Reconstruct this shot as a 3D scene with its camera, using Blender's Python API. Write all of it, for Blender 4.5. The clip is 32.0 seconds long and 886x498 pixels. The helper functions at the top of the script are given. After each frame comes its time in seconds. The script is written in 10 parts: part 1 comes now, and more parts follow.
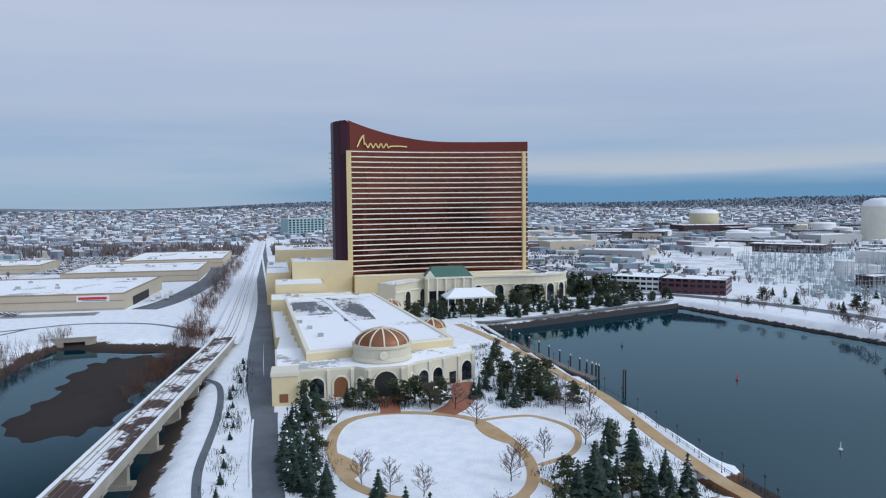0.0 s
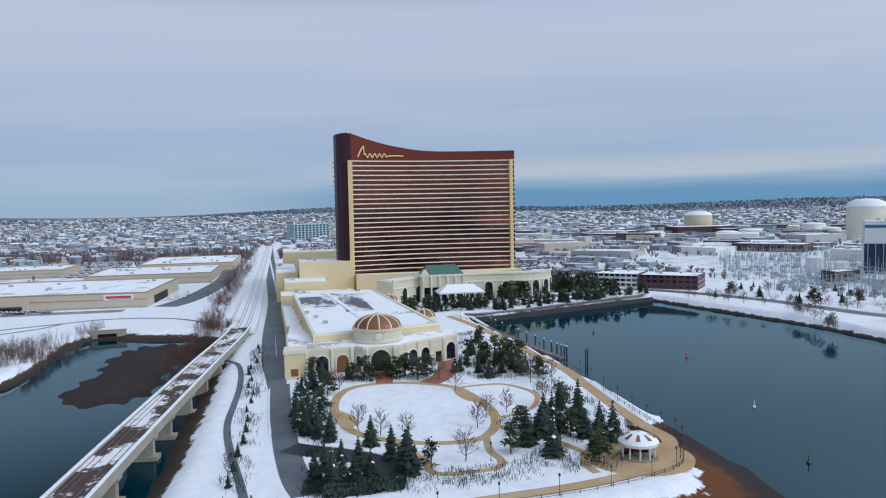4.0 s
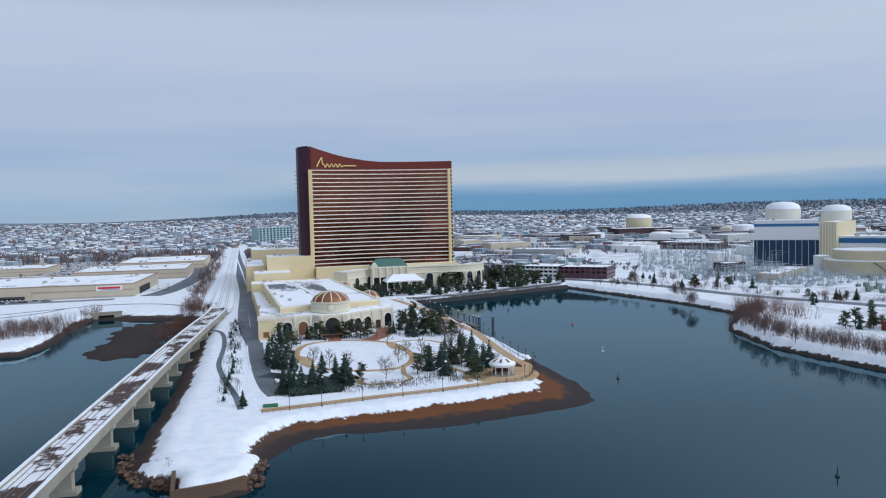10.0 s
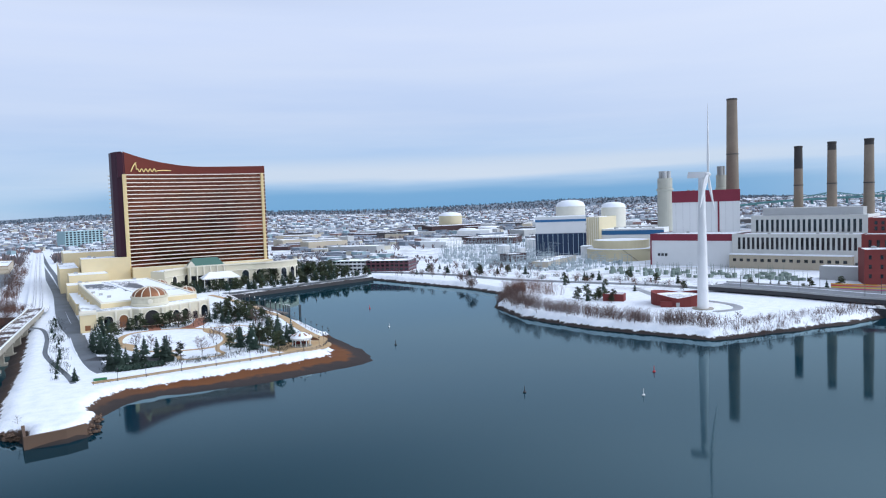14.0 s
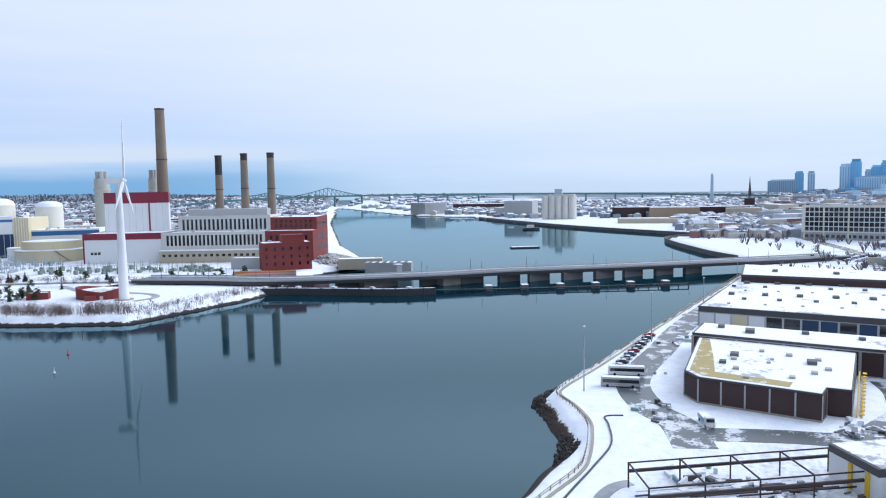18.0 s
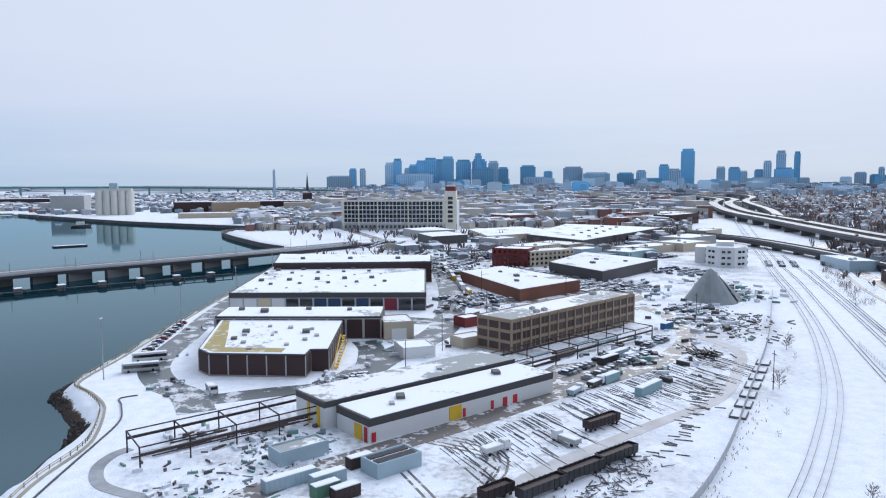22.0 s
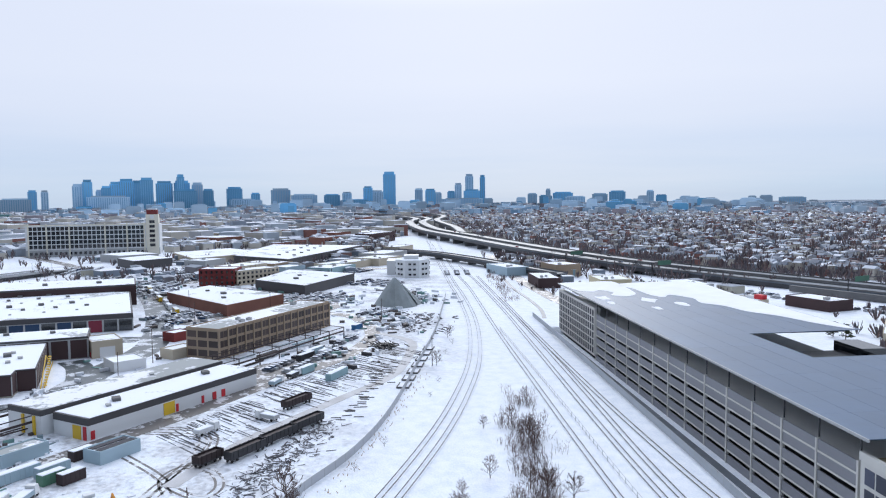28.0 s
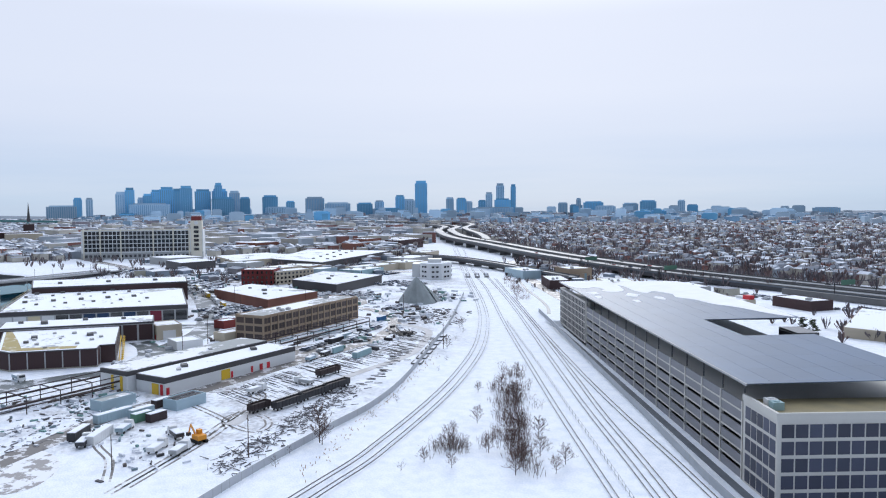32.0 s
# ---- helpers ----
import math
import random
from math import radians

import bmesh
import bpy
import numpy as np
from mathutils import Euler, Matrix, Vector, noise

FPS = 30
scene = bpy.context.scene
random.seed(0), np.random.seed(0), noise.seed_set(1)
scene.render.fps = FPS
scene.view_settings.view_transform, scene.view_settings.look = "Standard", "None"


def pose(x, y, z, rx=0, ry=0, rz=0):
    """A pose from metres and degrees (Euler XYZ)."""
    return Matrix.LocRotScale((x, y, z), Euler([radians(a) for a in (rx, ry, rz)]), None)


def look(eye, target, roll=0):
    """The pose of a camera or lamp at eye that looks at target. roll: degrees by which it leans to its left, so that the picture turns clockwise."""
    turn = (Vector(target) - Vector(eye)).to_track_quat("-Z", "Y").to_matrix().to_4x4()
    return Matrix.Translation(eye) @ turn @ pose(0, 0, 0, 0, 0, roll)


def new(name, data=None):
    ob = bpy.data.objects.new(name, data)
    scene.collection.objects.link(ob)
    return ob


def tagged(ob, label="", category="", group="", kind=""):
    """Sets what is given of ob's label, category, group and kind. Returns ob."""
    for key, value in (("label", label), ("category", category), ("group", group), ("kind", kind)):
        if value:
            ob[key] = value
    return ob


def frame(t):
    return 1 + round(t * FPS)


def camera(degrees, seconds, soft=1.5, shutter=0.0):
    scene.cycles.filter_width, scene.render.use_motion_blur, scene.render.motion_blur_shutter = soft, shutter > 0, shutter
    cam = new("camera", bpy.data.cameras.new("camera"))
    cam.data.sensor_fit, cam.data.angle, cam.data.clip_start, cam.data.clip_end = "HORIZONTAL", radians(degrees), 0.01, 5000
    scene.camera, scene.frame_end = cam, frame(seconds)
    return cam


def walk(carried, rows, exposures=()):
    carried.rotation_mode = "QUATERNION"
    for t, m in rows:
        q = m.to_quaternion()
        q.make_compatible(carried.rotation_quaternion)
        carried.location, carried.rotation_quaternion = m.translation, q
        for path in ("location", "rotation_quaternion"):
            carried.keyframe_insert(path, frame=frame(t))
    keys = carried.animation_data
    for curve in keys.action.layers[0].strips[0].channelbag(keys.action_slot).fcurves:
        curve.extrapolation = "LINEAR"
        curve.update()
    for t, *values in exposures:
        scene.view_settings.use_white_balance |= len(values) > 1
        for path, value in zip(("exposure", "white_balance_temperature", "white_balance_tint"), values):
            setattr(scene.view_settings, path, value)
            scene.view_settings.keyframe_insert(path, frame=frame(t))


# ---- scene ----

# ---- camera ----
cam = camera(62.01, 32.0, soft=1.15)
PATH = [
    (0, (-0.00, -0.02, 65.25), 10.000, 3.733, -0.586),
    (0.5, (-0.18, -4.64, 65.20), 12.820, 3.837, -0.802),
    (1, (-0.33, -9.21, 65.14), 13.136, 3.773, -1.008),
    (1.5, (-0.26, -13.95, 65.04), 12.533, 3.709, -1.100),
    (2, (-0.08, -18.90, 64.94), 11.504, 3.637, -1.204),
    (2.5, (0.13, -24.13, 64.90), 10.608, 3.538, -1.240),
    (3, (0.22, -29.75, 64.89), 9.957, 3.467, -1.253),
    (3.5, (0.19, -35.72, 64.87), 9.722, 3.393, -1.213),
    (5.5, (-1.30, -62.83, 64.73), 9.011, 3.234, -0.885),
    (6, (-1.45, -69.73, 64.46), 8.415, 3.153, -0.859),
    (6.5, (-1.55, -76.69, 64.17), 7.577, 3.064, -0.770),
    (7, (-1.58, -83.77, 63.87), 6.842, 2.940, -0.724),
    (7.5, (-1.48, -90.94, 63.69), 6.203, 2.874, -0.712),
    (8, (-1.18, -98.21, 63.49), 3.373, 2.726, -0.644),
    (8.5, (-0.91, -105.65, 63.27), 6.812, 2.841, -0.833),
    (9, (-0.96, -113.19, 63.07), 9.572, 2.961, -1.055),
    (9.5, (-1.10, -120.81, 62.97), 10.948, 3.028, -1.182),
    (10, (-1.37, -128.51, 62.94), 12.371, 3.048, -1.294),
    (10.5, (-1.73, -136.22, 62.93), 12.479, 3.019, -1.283),
    (11, (-2.18, -143.99, 62.92), 12.375, 2.951, -1.262),
    (11.5, (-2.72, -151.84, 62.91), 14.265, 3.018, -1.300),
    (12, (-3.42, -159.82, 62.96), 14.396, 3.006, -1.359),
    (12.5, (-4.20, -168.06, 63.05), 15.843, 3.026, -1.391),
    (13, (-5.14, -176.55, 63.20), 18.255, 3.137, -1.510),
    (13.5, (-6.31, -185.15, 63.48), 20.924, 3.240, -1.716),
    (14, (-7.97, -193.72, 63.86), 25.802, 3.495, -1.915),
    (14.5, (-10.26, -202.26, 64.25), 32.705, 3.892, -2.091),
    (15, (-13.06, -210.75, 64.72), 38.721, 4.230, -2.158),
    (15.5, (-16.18, -219.14, 65.20), 44.363, 4.425, -2.070),
    (17.5, (-34.68, -248.77, 66.42), 62.256, 4.680, -1.207),
    (18, (-40.15, -254.04, 66.65), 66.398, 4.677, -1.008),
    (18.5, (-45.62, -259.04, 66.89), 70.334, 4.638, -0.935),
    (19, (-50.86, -263.71, 67.17), 74.069, 4.686, -0.966),
    (19.5, (-55.48, -267.88, 67.46), 77.437, 4.816, -0.947),
    (20, (-59.25, -271.28, 67.87), 82.629, 4.997, -0.787),
    (20.5, (-62.23, -273.71, 68.18), 89.798, 5.224, -0.639),
    (21, (-64.46, -275.41, 68.31), 94.236, 5.388, -0.574),
    (21.5, (-66.01, -276.79, 68.43), 94.916, 5.415, -0.403),
    (22, (-67.22, -277.56, 68.40), 98.714, 5.532, -0.357),
    (22.5, (-68.29, -277.74, 68.32), 104.648, 5.629, -0.416),
    (23, (-69.53, -277.56, 68.24), 108.411, 5.567, -0.355),
    (23.5, (-71.09, -277.26, 68.16), 111.896, 5.480, -0.356),
    (24, (-73.10, -276.81, 68.08), 114.020, 5.309, -0.437),
    (24.5, (-75.59, -276.33, 68.02), 114.065, 5.060, -0.509),
    (26.5, (-95.07, -272.76, 69.37), 118.572, 4.445, -0.598),
    (27, (-100.25, -271.18, 69.48), 120.199, 4.361, -0.692),
    (27.5, (-105.63, -269.62, 69.50), 120.431, 4.190, -0.670),
    (28, (-111.09, -267.98, 69.50), 120.961, 4.068, -0.622),
    (28.5, (-116.57, -266.18, 69.53), 121.206, 3.969, -0.564),
    (29, (-122.33, -264.20, 69.54), 121.018, 3.848, -0.518),
    (29.5, (-128.26, -262.02, 69.50), 120.697, 3.800, -0.483),
    (30, (-134.29, -259.78, 69.39), 120.344, 3.701, -0.477),
    (30.5, (-140.37, -257.57, 69.30), 119.848, 3.608, -0.462),
    (31, (-146.49, -255.42, 69.17), 119.408, 3.495, -0.446),
    (31.5, (-152.61, -253.24, 69.03), 118.964, 3.448, -0.430),
    (32, (-158.75, -251.05, 68.86), 118.458, 3.353, -0.366)
]
walk(cam, [(t, look(e, (e[0] + 900 * math.sin(radians(a)) * math.cos(radians(p)), e[1] + 900 * math.cos(radians(a)) * math.cos(radians(p)),
                        e[2] - 900 * math.sin(radians(p))), r)) for t, e, a, p, r in PATH],
     [(0, -0.52, 5950, 8), (9, -0.50, 5950, 8), (13, -0.22, 5950, 10), (15, 0.03, 5900, 8), (18, 0.06, 5900, 10), (20, 0.06, 5950, 10), (22, -0.19, 6000, 10), (24, -0.28, 6050, 10), (27, -0.14, 6050, 10), (30, -0.12, 6050, 10), (32, -0.15, 6050, 10)])

# ---- sky and sun ----
SUN_AZ, SUN_EL = 125.0, 28.0
world = bpy.data.worlds.new("overcast_sky")
scene.world = world
world.use_nodes = True
wn, wl = world.node_tree.nodes, world.node_tree.links
wn.clear()


def wnode(kind, **values):
    n = wn.new(kind)
    for k, v in values.items():
        n.inputs[k].default_value = v
    return n


w_out, w_bg = wn.new("ShaderNodeOutputWorld"), wn.new("ShaderNodeBackground")
w_sky = wn.new("ShaderNodeTexSky")
w_sky.sky_type, w_sky.sun_disc = "NISHITA", False
w_sky.sun_elevation, w_sky.sun_rotation = radians(SUN_EL), radians(SUN_AZ)
w_coord, w_sep = wn.new("ShaderNodeTexCoord"), wn.new("ShaderNodeSeparateXYZ")
wl.new(w_coord.outputs["Generated"], w_sep.inputs[0])
# cloud deck: colour by elevation, then long streaks near the horizon
w_ramp = wn.new("ShaderNodeValToRGB")
el = w_ramp.color_ramp.elements
el[0].position, el[0].color = 0.0, (0.44, 0.59, 0.75, 1)
el[1].position, el[1].color = 1.0, (0.66, 0.72, 0.85, 1)
for p, c in ((0.012, (0.44, 0.61, 0.78, 1)), (0.05, (0.42, 0.58, 0.79, 1)), (0.11, (0.54, 0.635, 0.82, 1)), (0.22, (0.67, 0.73, 0.90, 1)), (0.45, (0.68, 0.74, 0.87, 1))):
    e = el.new(p)
    e.color = c
wl.new(w_sep.outputs["Z"], w_ramp.inputs[0])
w_map = wn.new("ShaderNodeMapping")
w_map.inputs["Scale"].default_value = (1.1, 1.1, 13.0)
wl.new(w_coord.outputs["Generated"], w_map.inputs[0])
w_noise = wnode("ShaderNodeTexNoise", Scale=1.7, Detail=6.0, Roughness=0.55)
wl.new(w_map.outputs[0], w_noise.inputs["Vector"])
w_streak = wn.new("ShaderNodeValToRGB")
w_streak.color_ramp.elements[0].position, w_streak.color_ramp.elements[0].color = 0.36, (0.0, 0.0, 0.0, 1)
w_streak.color_ramp.elements[1].position, w_streak.color_ramp.elements[1].color = 0.68, (1, 1, 1, 1)
wl.new(w_noise.outputs["Fac"], w_streak.inputs[0])
w_mix = wn.new("ShaderNodeMixRGB")
w_mix.inputs[2].default_value = (0.80, 0.82, 0.88, 1)
w_amt = wn.new("ShaderNodeMath")
w_amt.operation, w_amt.inputs[1].default_value = "MULTIPLY", 0.34
wl.new(w_streak.outputs[0], w_amt.inputs[0])
wl.new(w_amt.outputs[0], w_mix.inputs[0])
wl.new(w_ramp.outputs[0], w_mix.inputs[1])
# the deck is thinner and brighter towards the sun
w_dot = wn.new("ShaderNodeVectorMath")
w_dot.operation = "DOT_PRODUCT"
w_dot.inputs[1].default_value = (math.sin(radians(SUN_AZ)), math.cos(radians(SUN_AZ)), 0.12)
wl.new(w_coord.outputs["Generated"], w_dot.inputs[0])
w_bright = wn.new("ShaderNodeMapRange")
w_bright.interpolation_type = "SMOOTHSTEP"
w_bright.inputs["From Min"].default_value, w_bright.inputs["From Max"].default_value = -0.25, 0.85
w_bright.inputs["To Min"].default_value, w_bright.inputs["To Max"].default_value = 0.0, 0.86
wl.new(w_dot.outputs["Value"], w_bright.inputs["Value"])
w_lift = wn.new("ShaderNodeMapRange")
w_lift.inputs["From Min"].default_value, w_lift.inputs["From Max"].default_value = 0.0, 0.15
w_lift.inputs["To Min"].default_value, w_lift.inputs["To Max"].default_value = 0.25, 1.0
wl.new(w_sep.outputs["Z"], w_lift.inputs["Value"])
w_mul = wn.new("ShaderNodeMath")
w_mul.operation = "MULTIPLY"
wl.new(w_bright.outputs[0], w_mul.inputs[0])
wl.new(w_lift.outputs[0], w_mul.inputs[1])
w_mix2 = wn.new("ShaderNodeMixRGB")
w_mix2.inputs[2].default_value = (0.84, 0.86, 0.94, 1)
wl.new(w_mul.outputs[0], w_mix2.inputs[0])
wl.new(w_mix.outputs[0], w_mix2.inputs[1])
# a little of the clear sky above shows through the deck
w_sky_dim = wn.new("ShaderNodeMixRGB")
w_sky_dim.blend_type = "ADD"
w_sky_dim.inputs[0].default_value = 0.006
# in the north-east the deck ends: a pale lit edge over a strip of blue
w_ne = wn.new("ShaderNodeVectorMath")
w_ne.operation = "DOT_PRODUCT"
w_ne.inputs[1].default_value = (math.sin(radians(28)), math.cos(radians(28)), 0.0)
wl.new(w_coord.outputs["Generated"], w_ne.inputs[0])


def wrange(value, a, b, c, d):
    r = wn.new("ShaderNodeMapRange")
    r.interpolation_type = "SMOOTHSTEP"
    for k, v in (("From Min", a), ("From Max", b), ("To Min", c), ("To Max", d)):
        r.inputs[k].default_value = v
    wl.new(value, r.inputs["Value"])
    return r.outputs[0]


def wmath(op, a, b):
    m = wn.new("ShaderNodeMath")
    m.operation = op
    for i, v in enumerate((a, b)):
        if isinstance(v, (int, float)):
            m.inputs[i].default_value = v
        else:
            wl.new(v, m.inputs[i])
    return m.outputs[0]


w_wavy = wmath("ADD", w_sep.outputs["Z"], wmath("MULTIPLY", wmath("SUBTRACT", w_noise.outputs["Fac"], 0.5), 0.03))
w_face = wrange(w_ne.outputs["Value"], 0.80, 0.97, 0.0, 1.0)
w_pale, w_blue = wn.new("ShaderNodeMixRGB"), wn.new("ShaderNodeMixRGB")
w_pale.inputs[2].default_value = (0.74, 0.76, 0.79, 1)
w_blue.inputs[2].default_value = (0.16, 0.375, 0.62, 1)
wl.new(wmath("MULTIPLY", w_face, wmath("MULTIPLY", wrange(w_wavy, 0.030, 0.042, 0.0, 0.62), wrange(w_wavy, 0.048, 0.070, 1.0, 0.0))), w_pale.inputs[0])
wl.new(wmath("MULTIPLY", w_face, wrange(w_wavy, 0.012, 0.042, 0.86, 0.0)), w_blue.inputs[0])
wl.new(w_mix2.outputs[0], w_pale.inputs[1])
wl.new(w_pale.outputs[0], w_blue.inputs[1])
# overhead the deck is brighter on the sun's side than away from it
w_side = wrange(w_dot.outputs["Value"], -0.7, 0.7, 0.24, 2.0)
w_high = wmath("ADD", 1.0, wmath("MULTIPLY", wmath("SUBTRACT", w_side, 1.0), wrange(w_sep.outputs["Z"], 0.235, 0.37, 0.0, 1.0)))
w_scale = wn.new("ShaderNodeVectorMath")
w_scale.operation = "SCALE"
wl.new(w_blue.outputs[0], w_scale.inputs[0])
wl.new(w_high, w_scale.inputs["Scale"])
wl.new(w_scale.outputs[0], w_sky_dim.inputs[1])
wl.new(w_sky.outputs[0], w_sky_dim.inputs[2])
wl.new(w_sky_dim.outputs[0], w_bg.inputs["Color"])
w_bg.inputs["Strength"].default_value = 1.0
wl.new(w_bg.outputs[0], w_out.inputs[0])

sun = new("sun", bpy.data.lights.new("sun", "SUN"))
sun.data.energy, sun.data.angle, sun.data.color = 1.3, radians(22), (1.0, 0.96, 0.91)
sun.matrix_world = look((0, 0, 900), (-900 * math.sin(radians(SUN_AZ)), -900 * math.cos(radians(SUN_AZ)), 900 - 900 * math.tan(radians(SUN_EL))))


# ---- materials ----
MATS = {}


def mat(name, col, rough=0.75, metal=0.0, col2=None, s1=0.12, s2=2.5, amount=0.35, bump=0.15, vary=0.12, spec=0.4, sharp=0.0, stretch=(1, 1, 1)):
    """A surface whose colour drifts at two scales; col2 is the stain, worn, shade or reflection tone; sharp > 0 makes
    distinct patches; vary: from piece to piece.
    """
    if name in MATS:
        return MATS[name]
    m = bpy.data.materials.new(name)
    m.use_nodes = True
    n, l = m.node_tree.nodes, m.node_tree.links
    b = n["Principled BSDF"]
    b.inputs["Roughness"].default_value, b.inputs["Metallic"].default_value = rough, metal
    b.inputs["Specular IOR Level"].default_value = spec
    c2 = col2 or tuple(c * 0.72 for c in col)
    tc = n.new("ShaderNodeNewGeometry")
    mp = n.new("ShaderNodeMapping")
    mp.inputs["Scale"].default_value = stretch
    l.new(tc.outputs["Position"], mp.inputs[0])
    big, fine = n.new("ShaderNodeTexNoise"), n.new("ShaderNodeTexNoise")
    big.inputs["Scale"].default_value, big.inputs["Detail"].default_value = s1, 5
    fine.inputs["Scale"].default_value, fine.inputs["Detail"].default_value = s2, 3
    l.new(mp.outputs[0], big.inputs["Vector"])
    l.new(mp.outputs[0], fine.inputs["Vector"])
    add = n.new("ShaderNodeMath")
    add.operation = "MULTIPLY_ADD"
    add.inputs[1].default_value = 0.35
    l.new(fine.outputs["Fac"], add.inputs[0])
    l.new(big.outputs["Fac"], add.inputs[2])
    rng = n.new("ShaderNodeMapRange")
    w = 0.28 if sharp == 0 else 0.03
    mid = 0.675 if sharp == 0 else 0.675 + (0.5 - sharp) * 0.5
    rng.inputs["From Min"].default_value, rng.inputs["From Max"].default_value = mid - w, mid + w
    rng.inputs["To Max"].default_value = amount if sharp == 0 else 1.0
    l.new(add.outputs[0], rng.inputs["Value"])
    mix = n.new("ShaderNodeMixRGB")
    mix.inputs[1].default_value, mix.inputs[2].default_value = (*col, 1), (*c2, 1)
    l.new(rng.outputs[0], mix.inputs[0])
    out = mix.outputs[0]
    if vary:
        info, hsv, vr = n.new("ShaderNodeObjectInfo"), n.new("ShaderNodeHueSaturation"), n.new("ShaderNodeMapRange")
        vr.inputs["To Min"].default_value, vr.inputs["To Max"].default_value = 1 - vary, 1 + vary
        l.new(info.outputs["Random"], vr.inputs["Value"])
        l.new(vr.outputs[0], hsv.inputs["Value"])
        l.new(out, hsv.inputs["Color"])
        out = hsv.outputs[0]
    l.new(out, b.inputs["Base Color"])
    if bump:
        bp = n.new("ShaderNodeBump")
        bp.inputs["Strength"].default_value, bp.inputs["Distance"].default_value = bump, 0.15
        l.new(add.outputs[0], bp.inputs["Height"])
        l.new(bp.outputs[0], b.inputs["Normal"])
    MATS[name] = m
    return m


SNOW_C = (0.86, 0.895, 0.945)
# the bluish second tone paints soft shadows into the snow
SNOW = mat("snow", SNOW_C, 0.85, col2=(0.76, 0.80, 0.87), s1=0.03, s2=0.8, amount=0.5, bump=0.35, vary=0.0, spec=0.2)
ROOF = mat("snowy_roof", (0.86, 0.895, 0.945), 0.85, col2=(0.42, 0.44, 0.45), s1=0.05, s2=0.6, sharp=0.23, vary=0.04, spec=0.2)
ROOF_WORN = mat("half_cleared_roof", (0.82, 0.84, 0.88), 0.8, col2=(0.34, 0.36, 0.36), s1=0.04, s2=0.5, sharp=0.48, vary=0.04)
ASPHALT = mat("wet_asphalt", (0.068, 0.084, 0.102), 0.5, col2=(0.20, 0.225, 0.26), s1=0.09, s2=0.9, amount=0.7, bump=0.2, vary=0.0, spec=0.35)
SLUSH = mat("slushy_road", (0.10, 0.115, 0.12), 0.45, col2=(0.52, 0.55, 0.60), s1=0.08, s2=0.6, amount=0.7, bump=0.3, vary=0.0)
WETYARD = mat("wet_yard_asphalt", (0.075, 0.092, 0.098), 0.35, spec=0.4, col2=(0.60, 0.63, 0.67), s1=0.16, s2=1.4, sharp=0.36, vary=0.0, bump=0.1)
DIRT = mat("muddy_slush", (0.135, 0.125, 0.118), 0.5, col2=(0.62, 0.63, 0.65), s1=0.2, s2=0.8, sharp=0.36, vary=0.0)
IVORY = mat("ivory_spandrel", (0.86, 0.80, 0.70), 0.5, vary=0.02, bump=0.0)
# woods tone blued to paint in the haze of distance
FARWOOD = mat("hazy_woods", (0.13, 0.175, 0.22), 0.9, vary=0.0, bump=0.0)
PATHS = mat("sandy_path", (0.42, 0.27, 0.12), 0.85, col2=(0.55, 0.44, 0.30), s1=0.15, s2=1.2, amount=0.8, vary=0.0)
CREAM = mat("cream_stucco", (0.72, 0.60, 0.36), 0.8, col2=(0.62, 0.53, 0.34), s1=0.2, s2=3, amount=0.6, vary=0.04)
PALE = mat("pale_stone", (0.66, 0.62, 0.48), 0.75, col2=(0.55, 0.52, 0.42), vary=0.04)
TRIM = mat("ivory_trim", (0.78, 0.74, 0.62), 0.6, vary=0.03)
GOLD = mat("gold_metal", (0.78, 0.62, 0.32), 0.45, 0.3, vary=0.04, bump=0.0)
SIGNGOLD = mat("bright_gold_sign", (0.95, 0.72, 0.30), 0.35, 0.2, vary=0.0, bump=0.0)
# broad dark patches in the bronze tint imitate dark reflections
BRONZE = mat("bronze_glass", (0.34, 0.112, 0.055), 0.05, 0.85, col2=(0.030, 0.013, 0.014), s1=0.016, s2=0.3, amount=1.0, bump=0.01, vary=0.0, spec=0.8)
BRONZE_CAP = mat("bronze_cladding", (0.17, 0.035, 0.022), 0.3, 0.3, col2=(0.11, 0.025, 0.02), s1=0.04, vary=0.0, bump=0.03)
DARKGLASS = mat("dark_glass", (0.012, 0.016, 0.022), 0.08, 0.0, spec=0.8, bump=0.0, vary=0.3)
COPPER = mat("copper_dome", (0.27, 0.115, 0.05), 0.42, 0.35, col2=(0.20, 0.09, 0.05), vary=0.03)
GREENROOF = mat("green_roof", (0.07, 0.16, 0.13), 0.5, 0.1, vary=0.02)
CONC = mat("weathered_concrete", (0.40, 0.38, 0.32), 0.85, col2=(0.25, 0.23, 0.19), s1=0.15, s2=1.5, amount=0.8, vary=0.05)
DARKCONC = mat("dark_concrete", (0.15, 0.15, 0.15), 0.85, col2=(0.08, 0.08, 0.08), vary=0.05)
GREY = mat("grey_panel", (0.42, 0.43, 0.43), 0.6, vary=0.06)
WHITE = mat("white_panel", (0.72, 0.73, 0.73), 0.5, col2=(0.6, 0.62, 0.62), vary=0.04, bump=0.05)
RAIL = mat("rusty_rail", (0.19, 0.18, 0.18), 0.6, 0.2, vary=0.05, bump=0.0)
BALLAST = mat("ballast", (0.075, 0.048, 0.042), 0.9, col2=(0.80, 0.82, 0.86), s1=0.09, s2=0.6, sharp=0.52, vary=0.0)
HARBWALL = mat("dark_wet_seawall", (0.050, 0.047, 0.050), 0.8, col2=(0.028, 0.028, 0.030), s1=0.2, vary=0.0)
STEEL = mat("dark_steel", (0.07, 0.07, 0.075), 0.5, 0.5, vary=0.1, bump=0.0)
